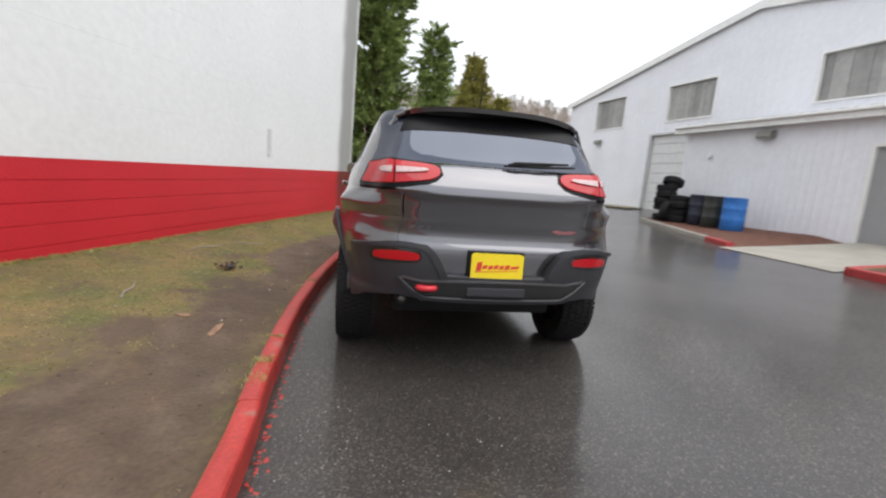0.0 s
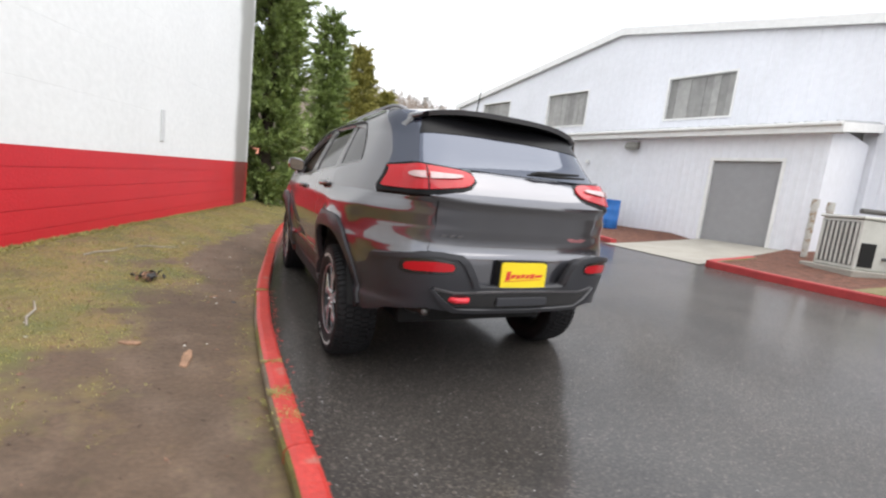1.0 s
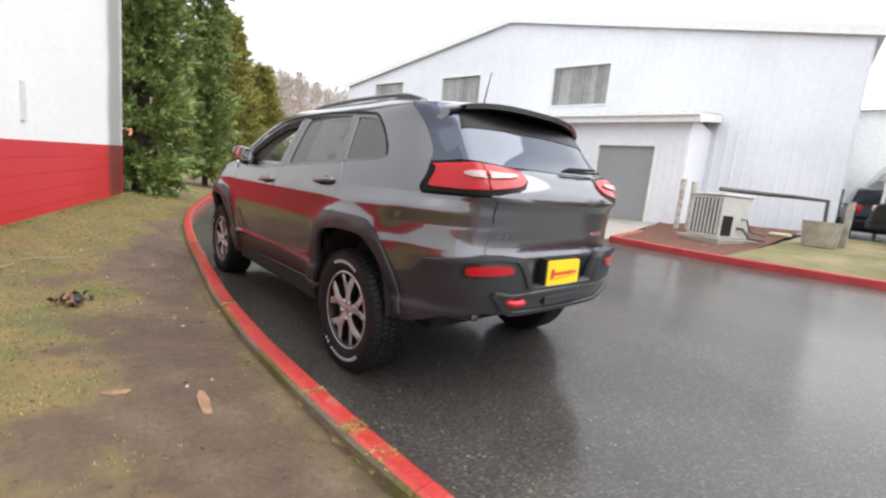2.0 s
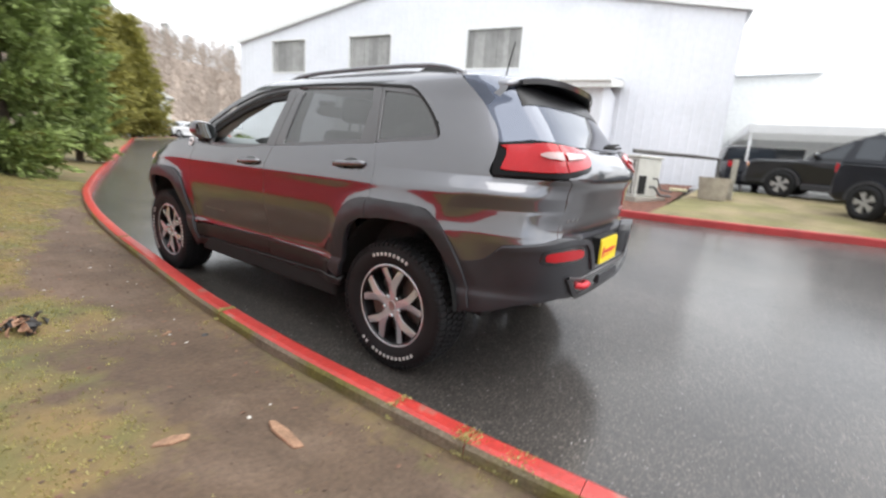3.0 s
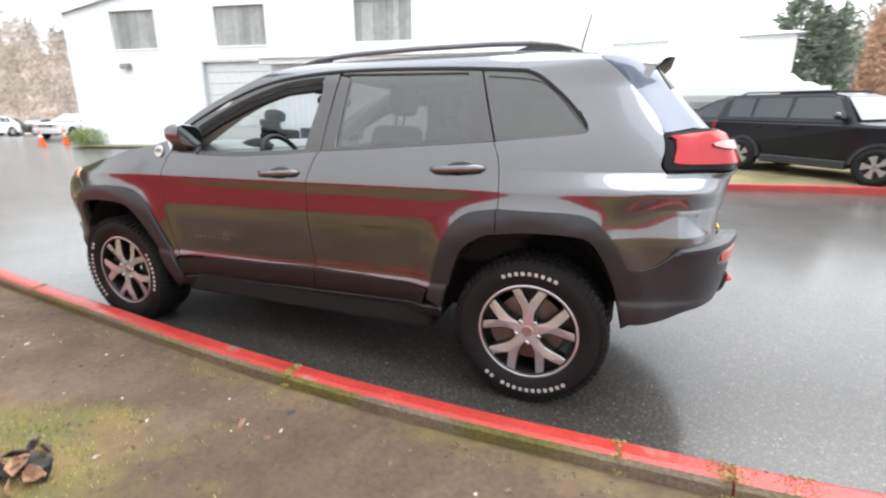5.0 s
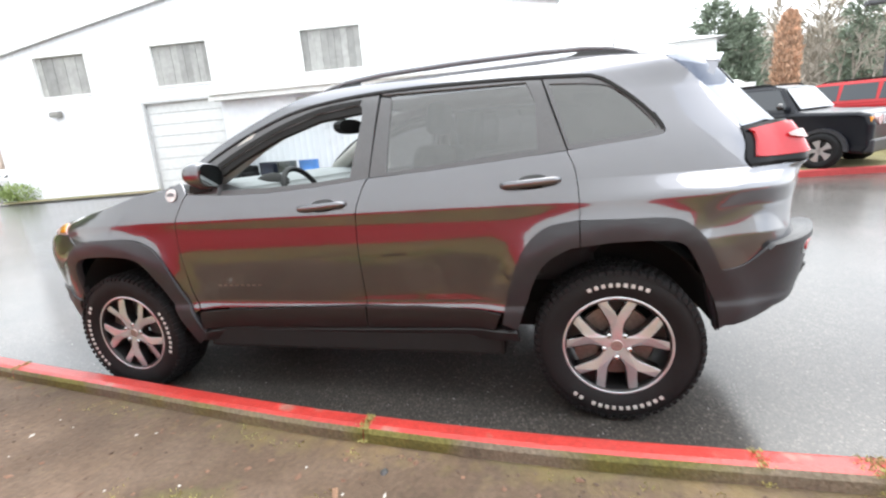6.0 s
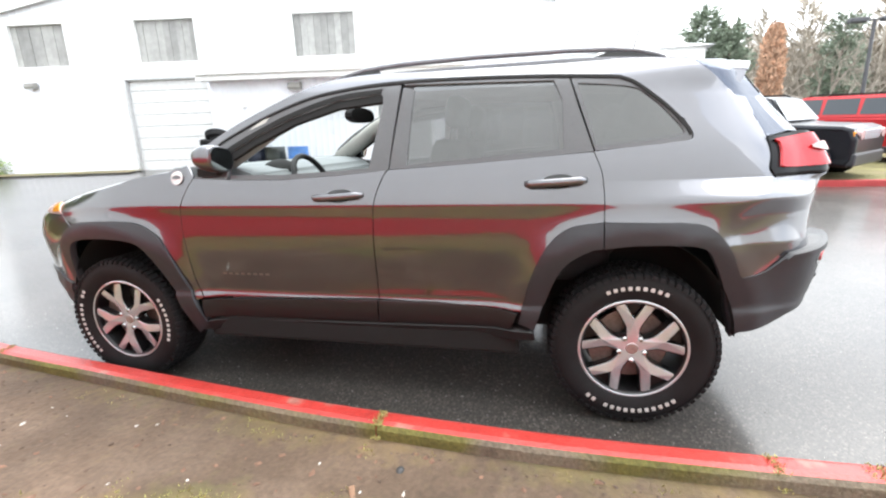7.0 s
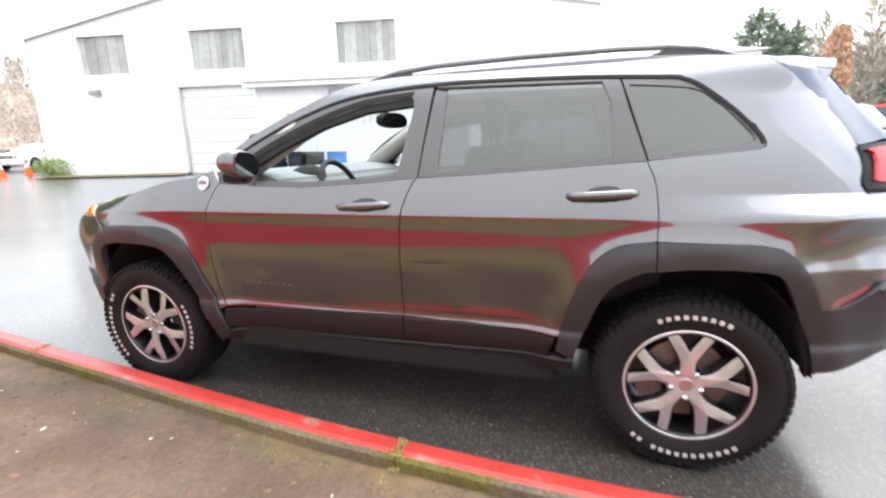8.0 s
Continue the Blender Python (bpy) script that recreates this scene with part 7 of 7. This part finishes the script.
def blades(name, centres, dirs, lens, widths, material, parent=None, seed=1, bend=.25):
    """Many narrow pointed blades, each a bent diamond of four triangles, as one mesh."""
    rng = np.random.default_rng(seed)
    c, d = np.asarray(centres, float), np.asarray(dirs, float)
    d /= np.linalg.norm(d, axis=1, keepdims=True) + 1e-9
    L, w = np.asarray(lens, float)[:, None], np.asarray(widths, float)[:, None]
    r = rng.normal(size=c.shape)
    s = np.cross(d, r)
    s /= np.linalg.norm(s, axis=1, keepdims=True) + 1e-9
    u = np.cross(s, d)
    mid = c + d * L * .5 + u * L * bend * .3
    tip = c + d * L - u * L * bend * .2
    v = np.stack([c, mid - s * w, tip, mid + s * w], 1).reshape(-1, 3)
    n = len(c)
    f = (np.arange(n)[:, None] * 4 + np.array([0, 1, 2, 0, 2, 3])[None]).reshape(-1, 3)
    me = bpy.data.meshes.new(name)
    me.vertices.add(len(v))
    me.vertices.foreach_set("co", v.ravel())
    me.loops.add(len(f) * 3)
    me.loops.foreach_set("vertex_index", f.ravel().astype(np.int32))
    me.polygons.add(len(f))
    me.polygons.foreach_set("loop_start", np.arange(0, len(f) * 3, 3, dtype=np.int32))
    me.update(calc_edges=True)
    me.validate()
    me.materials.append(material)
    ob = new(name, me)
    if parent:
        ob.parent = parent
    return ob


def conifer(m, height, radius, label, seed, material, n_branch=260, per=46, blade=.16, clear=.06, droop=.15, ragged=.35, trunk_r=None, tuft=14, plume=1.5, taper=.62, skirt=False):
    """Trunk, many short limbs and a crown of small sprays with gaps."""
    t = thing("conifer_tree", m, label, "tree")
    rng = np.random.default_rng(seed)
    tr = trunk_r or height * .018
    bm = bmesh.new()
    pipe(bm, [(0, 0, -.3), (.02, .01, height * .3), (-.03, .02, height * .7), (0, 0, height * .97)], [tr * 1.25, tr, tr * .55, .015], 10)
    obj("trunk", bm, BARK, t, smooth=True)
    bm = bmesh.new()
    cs, ds, ls, ws = [], [], [], []
    for i in range(n_branch):
        k = clear + (1 - clear) * (i + rng.random()) / n_branch
        z = height * k
        a = i * 2.39996 + rng.normal() * .4
        shape = (1 - k) ** taper * (1.0 if k > .16 or skirt else .50 + 3.1 * k)
        R1 = radius * shape * (1 + ragged * float(np.clip(rng.normal(), -1.6, 1.4)) * .55) + .08
        d = np.array([math.cos(a), math.sin(a), rng.uniform(-.05, .35) - droop * (1 - k)])
        p0 = np.array([0, 0, z])
        p1 = p0 + d * R1 + np.array([0, 0, .12 * R1])
        if i % 3 == 0:
            pipe(bm, [p0, (p0 + p1) / 2 + np.array([0, 0, -.05]), p1], [max(.008, .022 * R1), .012, .004], 5, caps=False)
        nb = int(per * (0.45 + R1 / radius))
        nt = max(3, nb // tuft)
        ts = rng.random(nt) ** .55
        tp = p0 + d * R1 * ts[:, None] + rng.normal(size=(nt, 3)) * np.array([1, 1, .5]) * (.04 + .15 * R1 * (1 - .4 * ts))[:, None]
        td = d[None] * .9 + rng.normal(size=(nt, 3)) * .45 + np.array([0, 0, .25])
        pick = rng.integers(0, nt, nb)
        along = rng.random(nb)[:, None]
        pos = tp[pick] + td[pick] * along * blade * plume + rng.normal(size=(nb, 3)) * blade * .16
        dd = td[pick] * .9 + rng.normal(size=(nb, 3)) * .42
        cs.append(pos)
        ds.append(dd)
        ls.append(blade * rng.uniform(.6, 1.4, nb))
        ws.append(blade * rng.uniform(.09, .20, nb))
    tagged(obj("limb", bm, BARK, t), kind="stuff")
    blades("crown", np.concatenate(cs), np.concatenate(ds), np.concatenate(ls), np.concatenate(ws), material, t, seed)
    return t


def bare_tree(m, height, label, seed, levels=5, spread=.55, material=None):
    t = thing("bare_tree", m, label, "tree", "bare trees beyond the lot")
    rng = np.random.default_rng(seed)
    bm = bmesh.new()

    def grow(p, d, L, r, lev):
        p = Vector(p)
        mid = p + d * L * .5 + Vector(rng.normal(size=3) * L * .04)
        e = p + d * L
        pipe(bm, [p, mid, e], [r, r * .8, r * .6], 6 if lev > 2 else 3, caps=False)
        if lev == 0:
            return
        for k in range(3 if lev > 1 else 4):
            nd = (d + Vector(rng.normal(size=3)) * spread + Vector((0, 0, .12))).normalized()
            grow(p + d * L * rng.uniform(.55, 1.0), nd, L * rng.uniform(.55, .78), r * .55, lev - 1)
    grow((0, 0, -.3), Vector((0, 0, 1)), height * .36, height * .016, levels)
    obj("crown", bm, material or TWIG, t)
    return t


def at(az, dist, z=None, x0=-2.8, y0=0.4):
    a = radians(az)
    x, y = x0 + dist * math.sin(a), y0 + dist * math.cos(a)
    return Matrix.Translation((x, y, ground_z(x, y) if z is None else z))


# evergreen at the end of the wall, clipped evergreens further on
conifer(Matrix.Translation((-.84, 9.75, verge_z(-.84, 9.75))), 11.5, .60, "tall dense green conifer by the end of the wall", 3, FIR, n_branch=190, per=430, blade=.15, clear=.012, ragged=.40, droop=.12, trunk_r=.15, tuft=60, plume=2.4, skirt=True)
conifer(Matrix.Translation((1.38, 14.0, verge_z(1.38, 14.0))), 6.4, .45, "small green conifer beside the first", 4, FIR, n_branch=130, per=200, blade=.16, clear=.04, ragged=.7, trunk_r=.08, tuft=40, plume=2.2)
CY = [(7.0, 33.0, 10.6, 2.6, 5), (10.2, 36.0, 8.0, 2.3, 6)]
for x, y, h, r, sd in CY:
    conifer(Matrix.Translation((x, y, ground_z(x, y))), h, r, "clipped olive-green cypress beside the drive", sd, CYPRESS, n_branch=460, per=105, blade=.26, clear=.02, ragged=.12, droop=.0, taper=.85)
far_kerb = thing("kerb", label="red kerb at the far bend of the drive", category="kerb", kind="structure")
kerb_block("kerb_stone", resample([(12.6, 35.0), (9.0, 33.2), (5.0, 31.6)], 12), ground_z, far_kerb, [RED_KERB, KERB_STONE], width=.2, height=.15)

# trees across the lot
conifer(at(107.2, 46), 11.0, 3.0, "dark green fir beyond the parked cars", 8, FIR_DARK, n_branch=190, per=60, blade=.42, clear=.08)
conifer(at(109.6, 47), 10.0, 2.0, "dark green fir beyond the parked cars", 9, FIR_DARK, n_branch=160, per=50, blade=.42, clear=.08)


def column_tree(m, height, radius, label, seed):
    t = thing("columnar_tree", m, label, "tree")
    rng = np.random.default_rng(seed)
    bm = bmesh.new()
    pipe(bm, [(0, 0, -.3), (0, 0, height * .5), (0, 0, height * .95)], [.16, .1, .02], 8)
    obj("trunk", bm, BARK, t)
    n = 9000
    z = rng.uniform(.08, 1, n)
    a = rng.uniform(0, 2 * math.pi, n)
    rr = radius * np.sin(np.clip(z * .9 + .09, 0, 1) * math.pi) ** .28 * rng.uniform(.55, 1.08, n) * (1 + .12 * np.sin(a * 3 + z * 20))
    pos = np.stack([rr * np.cos(a), rr * np.sin(a), z * height], 1)
    d = np.stack([np.cos(a) * .4, np.sin(a) * .4, np.ones(n)], 1) + rng.normal(size=(n, 3)) * .35
    blades("crown", pos, d, rng.uniform(.15, .35, n), rng.uniform(.04, .08, n), RUSSET, t, seed)


column_tree(at(113.4, 36), 7.4, .62, "narrow upright tree with russet dead leaves", 11)
for k, (az, dist, h) in enumerate(((111.5, 60, 10.5), (115.2, 58, 11.5), (117.4, 56, 12.0), (119.5, 60, 12.0), (122, 55, 11.5), (125, 58, 12), (128, 60, 12))):
    bare_tree(at(az, dist), h, "leafless brownish tree beyond the car park", 20 + k)
conifer(at(118.6, 64), 12.5, 2.6, "slim dark fir among bare trees", 31, FIR_DARK, n_branch=150, per=40, blade=.5)


def woods(name, centres, heights, kind_mat, label, seed, needle=True):
    """A far wood: a jagged spire or a brushy head for each tree, one mesh of uncountable trees."""
    rng = np.random.default_rng(seed)
    cs, ds, ls, ws = [], [], [], []
    for (x, y, z), h in zip(centres, heights):
        n = 170
        k = rng.random(n)
        a = rng.uniform(0, 2 * math.pi, n)
        r = h * (.17 * (1 - k) + .015) if needle else h * .20 * np.sin(np.clip(k + .15, 0, 1) * math.pi)
        lo = .12 if needle else .3
        cs.append(np.stack([x + r * np.cos(a) * .6, y + r * np.sin(a) * .6, z + h * (lo + (1 - lo) * k)], 1))
        ds.append(np.stack([np.cos(a), np.sin(a), (-.25 if needle else .9) + 0 * a], 1) + rng.normal(size=(n, 3)) * .25)
        ls.append(h * rng.uniform(.05, .12, n) * (1 if needle else 1.3))
        ws.append(h * rng.uniform(.010, .022, n) * (1 if needle else .35))
        cs.append([[x, y, z - .5]])
        ds.append([[0, 0, 1]])
        ls.append([h])
        ws.append([h * .012])
    ob = blades(name, np.concatenate(cs), np.concatenate(ds), np.concatenate(ls), np.concatenate(ws), kind_mat, None, seed, bend=.0)
    return tagged(ob, label, "woods", kind="stuff")


# wooded hill down the drive
def hill_z(x, y):
    dx, dy = x + 2.8, y - .4
    dist, az = math.hypot(dx, dy), math.degrees(math.atan2(dx, dy))
    rise = min(1.0, max(0.0, (dist - 85) / 75))
    top = 26.0 - .45 * (az - 18) if az > 18 else 26.0
    top = max(0.0, top) * max(0.0, min(1, (62 - az) / 20)) * max(0.0, min(1, (az + 55) / 20))
    return .5 + top * (rise * rise * (3 - 2 * rise)) * (1 + .1 * noise.noise(Vector((x * .03, y * .03, 0))))


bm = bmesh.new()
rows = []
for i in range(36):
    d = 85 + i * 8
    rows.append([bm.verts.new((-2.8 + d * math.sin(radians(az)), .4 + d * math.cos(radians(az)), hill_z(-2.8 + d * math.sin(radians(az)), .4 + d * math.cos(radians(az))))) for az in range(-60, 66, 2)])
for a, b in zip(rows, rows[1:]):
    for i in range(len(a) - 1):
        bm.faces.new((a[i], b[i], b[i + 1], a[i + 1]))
tagged(obj("hill", bm, HILL, smooth=True), "brown wooded winter hillside, paled for haze", "hill", kind="structure")
rng = np.random.default_rng(5)


def scatter(n, lo, hi, az0, az1):
    out = []
    for _ in range(n):
        d, az = rng.uniform(lo, hi), radians(rng.uniform(az0, az1))
        x, y = -2.8 + d * math.sin(az), .4 + d * math.cos(az)
        out.append((x, y, hill_z(x, y)))
    return out


c1 = scatter(1500, 92, 178, -12, 46)
woods("bare_wood", c1, rng.uniform(5, 9, len(c1)), WOODS, "brown leafless trees covering the hillside, paled for haze", 41, needle=False)
c2 = scatter(130, 140, 180, -20, 48)
woods("conifer_wood", c2, rng.uniform(5, 10, len(c2)), WOODS_GREEN, "conifers along the hilltop, paled for haze", 42)
c3 = scatter(240, 66, 100, 109, 134)
c3 = [(x, y, 0.3) for x, y, z in c3]
woods("bare_wood", c3, rng.uniform(10, 16, len(c3)), WOODS_NEAR, "leafless trees beyond the car park, paled for haze", 43, needle=False)
c4 = [(x, y, .3) for x, y, z in scatter(14, 70, 85, 112, 124)]
woods("shrub_belt", c4, rng.uniform(4, 6, len(c4)), WOODS_GREEN, "green bushes beyond the car park", 44, needle=False)

# shrub at the workshop's far corner, weeds at its foot
def shrub(m, r, h, label, seed, n=2600, material=None):
    t = thing("shrub", m, label, "shrub")
    g = np.random.default_rng(seed)
    bm = bmesh.new()
    for k in range(14):
        a = k * 2.4
        pipe(bm, [(0, 0, -.05), (r * .4 * math.cos(a), r * .4 * math.sin(a), h * .5), (r * .7 * math.cos(a), r * .7 * math.sin(a), h * .8)], [.015, .01, .004], 5)
    obj("stems", bm, BARK, t)
    v = g.normal(size=(n, 3))
    v /= np.linalg.norm(v, axis=1, keepdims=True)
    rad = g.uniform(.45, 1.05, n)[:, None] * (1 + .2 * np.sin(v[:, :1] * 5 + v[:, 1:2] * 4))
    pos = v * rad * np.array([r, r, h * .55]) + np.array([0, 0, h * .5])
    pos[:, 2] = np.maximum(pos[:, 2], .02)
    blades("leaves", pos, v + g.normal(size=(n, 3)) * .6, g.uniform(.06, .14, n), g.uniform(.015, .035, n), material or FIR, t, seed)


shrub(Matrix.Translation((11.0, 22.0, ground_z(11, 22))), .85, .75, "low green shrub at the workshop corner", 51)
shrub(Matrix.Translation((-1.45, 9.3, verge_z(-1.4, 9.3))), .35, .35, "green weeds at the foot of the wall", 52, n=700)
strip("planting_strip", [front_pt(2.6, -.9), front_pt(5, -.9), front_pt(9.3, -.9)], [front_pt(2.6, -.02), front_pt(5, -.02), front_pt(9.3, -.02)], lambda x, y: ground_z(x, y) + .06, GRASS_FAR, "narrow mossy strip along the workshop")

# ---- ground cover of the verge ----
def cover(x, y):
    """How much moss and grass the verge carries."""
    k = kerb_x(y) - x
    n1 = noise.noise(Vector((x * .9, y * .9, 2))) + .6 * noise.noise(Vector((x * 2.6, y * 2.6, 7))) + .5 * noise.noise(Vector((x * 7, y * 7, 4)))
    bare = .56 + .50 * n1 + (.28 if y < .5 else 0) * min(1, max(0, (.5 - y) / 1.5))
    c = (k - bare) / .35 - 3.0 * max(0.0, noise.noise(Vector((x * 1.5, y * 1.1, 21))) - .12)
    if y > 4:
        c += (y - 4) * .6
    if k < .30:
        c = max(c, (1 - k / .30) * (.75 + .9 * noise.noise(Vector((x * 3, y * 2.2, 5)))))
    return max(0.0, min(1.0, c)) * (.75 + .5 * max(-.5, min(.5, noise.noise(Vector((x * 2.2, y * 2.2, 11))))))


me = verge.data
att = me.color_attributes.new("cover", "FLOAT_COLOR", "POINT")
for i, v in enumerate(me.vertices):
    c = cover(v.co.x, v.co.y)
    att.data[i].color = (c, c, c, 1)
gn = np.random.default_rng(9)
cs, ds, ls, ws = [], [], [], []
n = 0
while n < 130000:
    y = gn.uniform(-4.5, 9.0)
    x = gn.uniform(wall_x(y) + .02, kerb_x(y) - .14)
    near = (x - wall_x(y)) < .10
    if not near and gn.random() > cover(x, y) * .9 - .12:
        continue
    tuft = int(gn.integers(3, 8))
    z = verge_z(x, y)
    for _ in range(tuft):
        cs.append((x + gn.normal() * .012, y + gn.normal() * .012, z - .004))
        ds.append((gn.normal() * .7, gn.normal() * .7, .8))
        L = gn.uniform(.006, .022) * (2.2 if near else 1)
        ls.append(L)
        ws.append(gn.uniform(.0010, .0022) * (1.4 if near else 1))
        n += 1
tagged(blades("grass", cs, ds, ls, ws, GRASS, None, 9, bend=.5), "short yellow-green mossy grass on the verge", "grass", kind="stuff")

# crumbs, stones and bark bits on the soil
ico = [Vector(v) for v in ((1, 0, 0), (-1, 0, 0), (0, 1, 0), (0, -1, 0), (0, 0, 1), (0, 0, -1))]
fac = [(0, 2, 4), (2, 1, 4), (1, 3, 4), (3, 0, 4), (2, 0, 5), (1, 2, 5), (3, 1, 5), (0, 3, 5)]


def litter(name, count, region, size, material, label, seed, flat=.6, zf=verge_z):
    g = np.random.default_rng(seed)
    vs, fs = [], []
    for _ in range(count):
        x, y = region(g)
        s = size * g.uniform(.4, 1.5)
        q = Euler((g.uniform(-.3, .3), g.uniform(-.3, .3), g.uniform(0, 6.28))).to_matrix()
        sc = Vector((g.uniform(.8, 1.6), g.uniform(.6, 1.0), flat * g.uniform(.5, 1.0))) * s
        b0 = len(vs)
        for v in ico:
            p = q @ Vector((v.x * sc.x * g.uniform(.7, 1.2), v.y * sc.y * g.uniform(.7, 1.2), v.z * sc.z))
            vs.append((x + p.x, y + p.y, zf(x, y) + sc.z * .35 + p.z))
        fs += [(a + b0, b + b0, c + b0) for a, b, c in fac]
    me = bpy.data.meshes.new(name)
    me.from_pydata(vs, [], fs)
    me.materials.append(material)
    return tagged(new(name, me), label, "litter", kind="stuff")


def on_verge(g):
    y = g.uniform(-4, 8)
    k = g.random() ** 1.3
    return kerb_x(y) - .15 - k * max(.1, kerb_x(y) - .2 - wall_x(y)), y


litter("soil_crumbs", 2600, on_verge, .007, mat("soil_crumb", (.10, .07, .052), .95, vary=.3), "dark soil crumbs", 61)
litter("pale_chips", 90, on_verge, .009, mat("pale_chip", (.5, .48, .44), .8, vary=.2), "small pale stones and chips", 62)
litter("bark_bits", 620, on_verge, .013, mat("bark_bit", (.16, .09, .06), .9, vary=.35), "small brown bark bits", 63, flat=.3)


def road_near(g):
    y = g.uniform(-3.5, 5)
    return kerb_x(y) + .03 + abs(g.normal()) * 1.1, y


litter("road_grit", 1500, road_near, .0035, mat("grit", (.32, .31, .30), .7, vary=.3), "pale grit on the asphalt", 64, zf=ground_z)
litter("paint_drips", 260, lambda g: (lambda y: (kerb_x(y) + .03 + abs(g.normal()) * .022, y))(g.uniform(-2.8, 1.6)), .011, RED_KERB, "red paint drips on the asphalt beside the kerb", 65, flat=.12, zf=ground_z)


def slab_chip(m, pts, th, material, label, name="bark_chip"):
    bm = bmesh.new()
    prism(bm, pts, 0, th, "z")
    bmesh.ops.bevel(bm, geom=list(bm.edges), offset=th * .25, segments=1, affect="EDGES")
    ob = obj(name, bm, material)
    ob.matrix_world = m
    return tagged(ob, label, "wood chip", "wood chips on the verge")


CHIP = mat("split_bark", (.27, .16, .10), .85, vary=.3, scale=30, fine=160, bump=.003, bump_scale=120)


def lay(x, y, a):
    return Matrix.Translation((x, y, verge_z(x, y) - .002)) @ Euler((.04, -.05, radians(a))).to_matrix().to_4x4()


slab_chip(lay(-1.70, -.205, 87), [(-.105, -.018), (.02, -.026), (.10, -.016), (.115, .004), (.06, .024), (-.09, .02)], .014, CHIP, "long split piece of brown bark on bare soil")
slab_chip(lay(-2.005, .055, -20), [(-.06, -.008), (.0, -.024), (.06, -.018), (.065, .006), (.01, .024), (-.05, .012)], .012, CHIP, "short piece of brown bark on bare soil")
slab_chip(lay(-1.62, 1.05, 30), [(-.03, -.008), (.03, -.012), (.028, .01), (-.03, .008)], .008, CHIP, "small pale chip of bark")
bm = bmesh.new()
pipe(bm, [(0, 0, .006), (.12, .03, .012), (.26, .02, .008), (.42, .06, .010)], [.006, .008, .007, .004], 6)
st = obj("fallen_twig", bm, mat("grey_twig", (.30, .27, .22), .9, vary=.2))
st.matrix_world = lay(-2.75, 2.2, 40)
tagged(st, "grey fallen twig on the moss", "twig", "twigs on the verge")
copy_thing(st, lay(-2.45, 2.75, -15))
copy_thing(st, lay(-2.55, .35, 95))


def leaf_clump(x, y):
    t = thing("leaf_clump", Matrix.Translation((x, y, verge_z(x, y))), "dark clump of wet dead leaves and bark", "leaves")
    g = np.random.default_rng(77)
    for k in range(22):
        bm = bmesh.new()
        s = g.uniform(.03, .06)
        vs = [bm.verts.new((s * a, s * b * .55, .012 * math.cos(a * 2))) for a, b in ((-1, 0), (-.5, .8), (.3, 1), (1, .1), (.4, -.9), (-.4, -.8))]
        f = bm.faces.new(vs)
        ext = bmesh.ops.extrude_face_region(bm, geom=[f])
        for v in ext["geom"]:
            if isinstance(v, bmesh.types.BMVert):
                v.co.z += .004
        bmesh.ops.recalc_face_normals(bm, faces=bm.faces)
        o = obj("leaf", bm, DEAD if k % 3 else CHIP, t)
        o.matrix_basis = Matrix.Translation((g.normal() * .065, g.normal() * .045, .012 + .045 * g.random())) @ Euler((g.normal() * .6, g.normal() * .6, g.uniform(0, 6.28))).to_matrix().to_4x4()


DEAD = mat("wet_dead_leaf", (.03, .026, .024), .55, vary=.3)
leaf_clump(-2.12, 1.50)
bm = bmesh.new()
bmesh.ops.create_icosphere(bm, subdivisions=2, radius=1)
for v in bm.verts:
    v.co = Vector((v.co.x * .022, v.co.y * .016, max(-.3, v.co.z) * .012))
ob = obj("pebble", bm, mat("dark_pebble", (.05, .05, .05), .6), smooth=True)
ob.matrix_world = lay(-1.47, .92, 0)
tagged(ob, "dark rounded pebble on the soil", "stone")

# moss in the cracks of the kerb
g = np.random.default_rng(13)
mc, md = [], []
for y0, n, sp in ((-2.42, 240, .012), (1.07, 260, .012), (-.78, 300, .03), (-1.0, 160, .04), (-.42, 120, .012), (3.55, 100, .012)):
    for _ in range(n):
        y = y0 + g.normal() * sp
        o = g.uniform(-.13, .0)
        mc.append((kerb_x(y) + o, y, ground_z(kerb_x(y), y) + .134 - (.05 if o < -.11 else 0)))
        md.append((g.normal() * .6, g.normal() * .6, .8))
tagged(blades("moss", mc, md, g.uniform(.006, .016, len(mc)), g.uniform(.002, .004, len(mc)), GRASS, None, 14), "moss in the cracks of the kerb", "moss", kind="stuff")
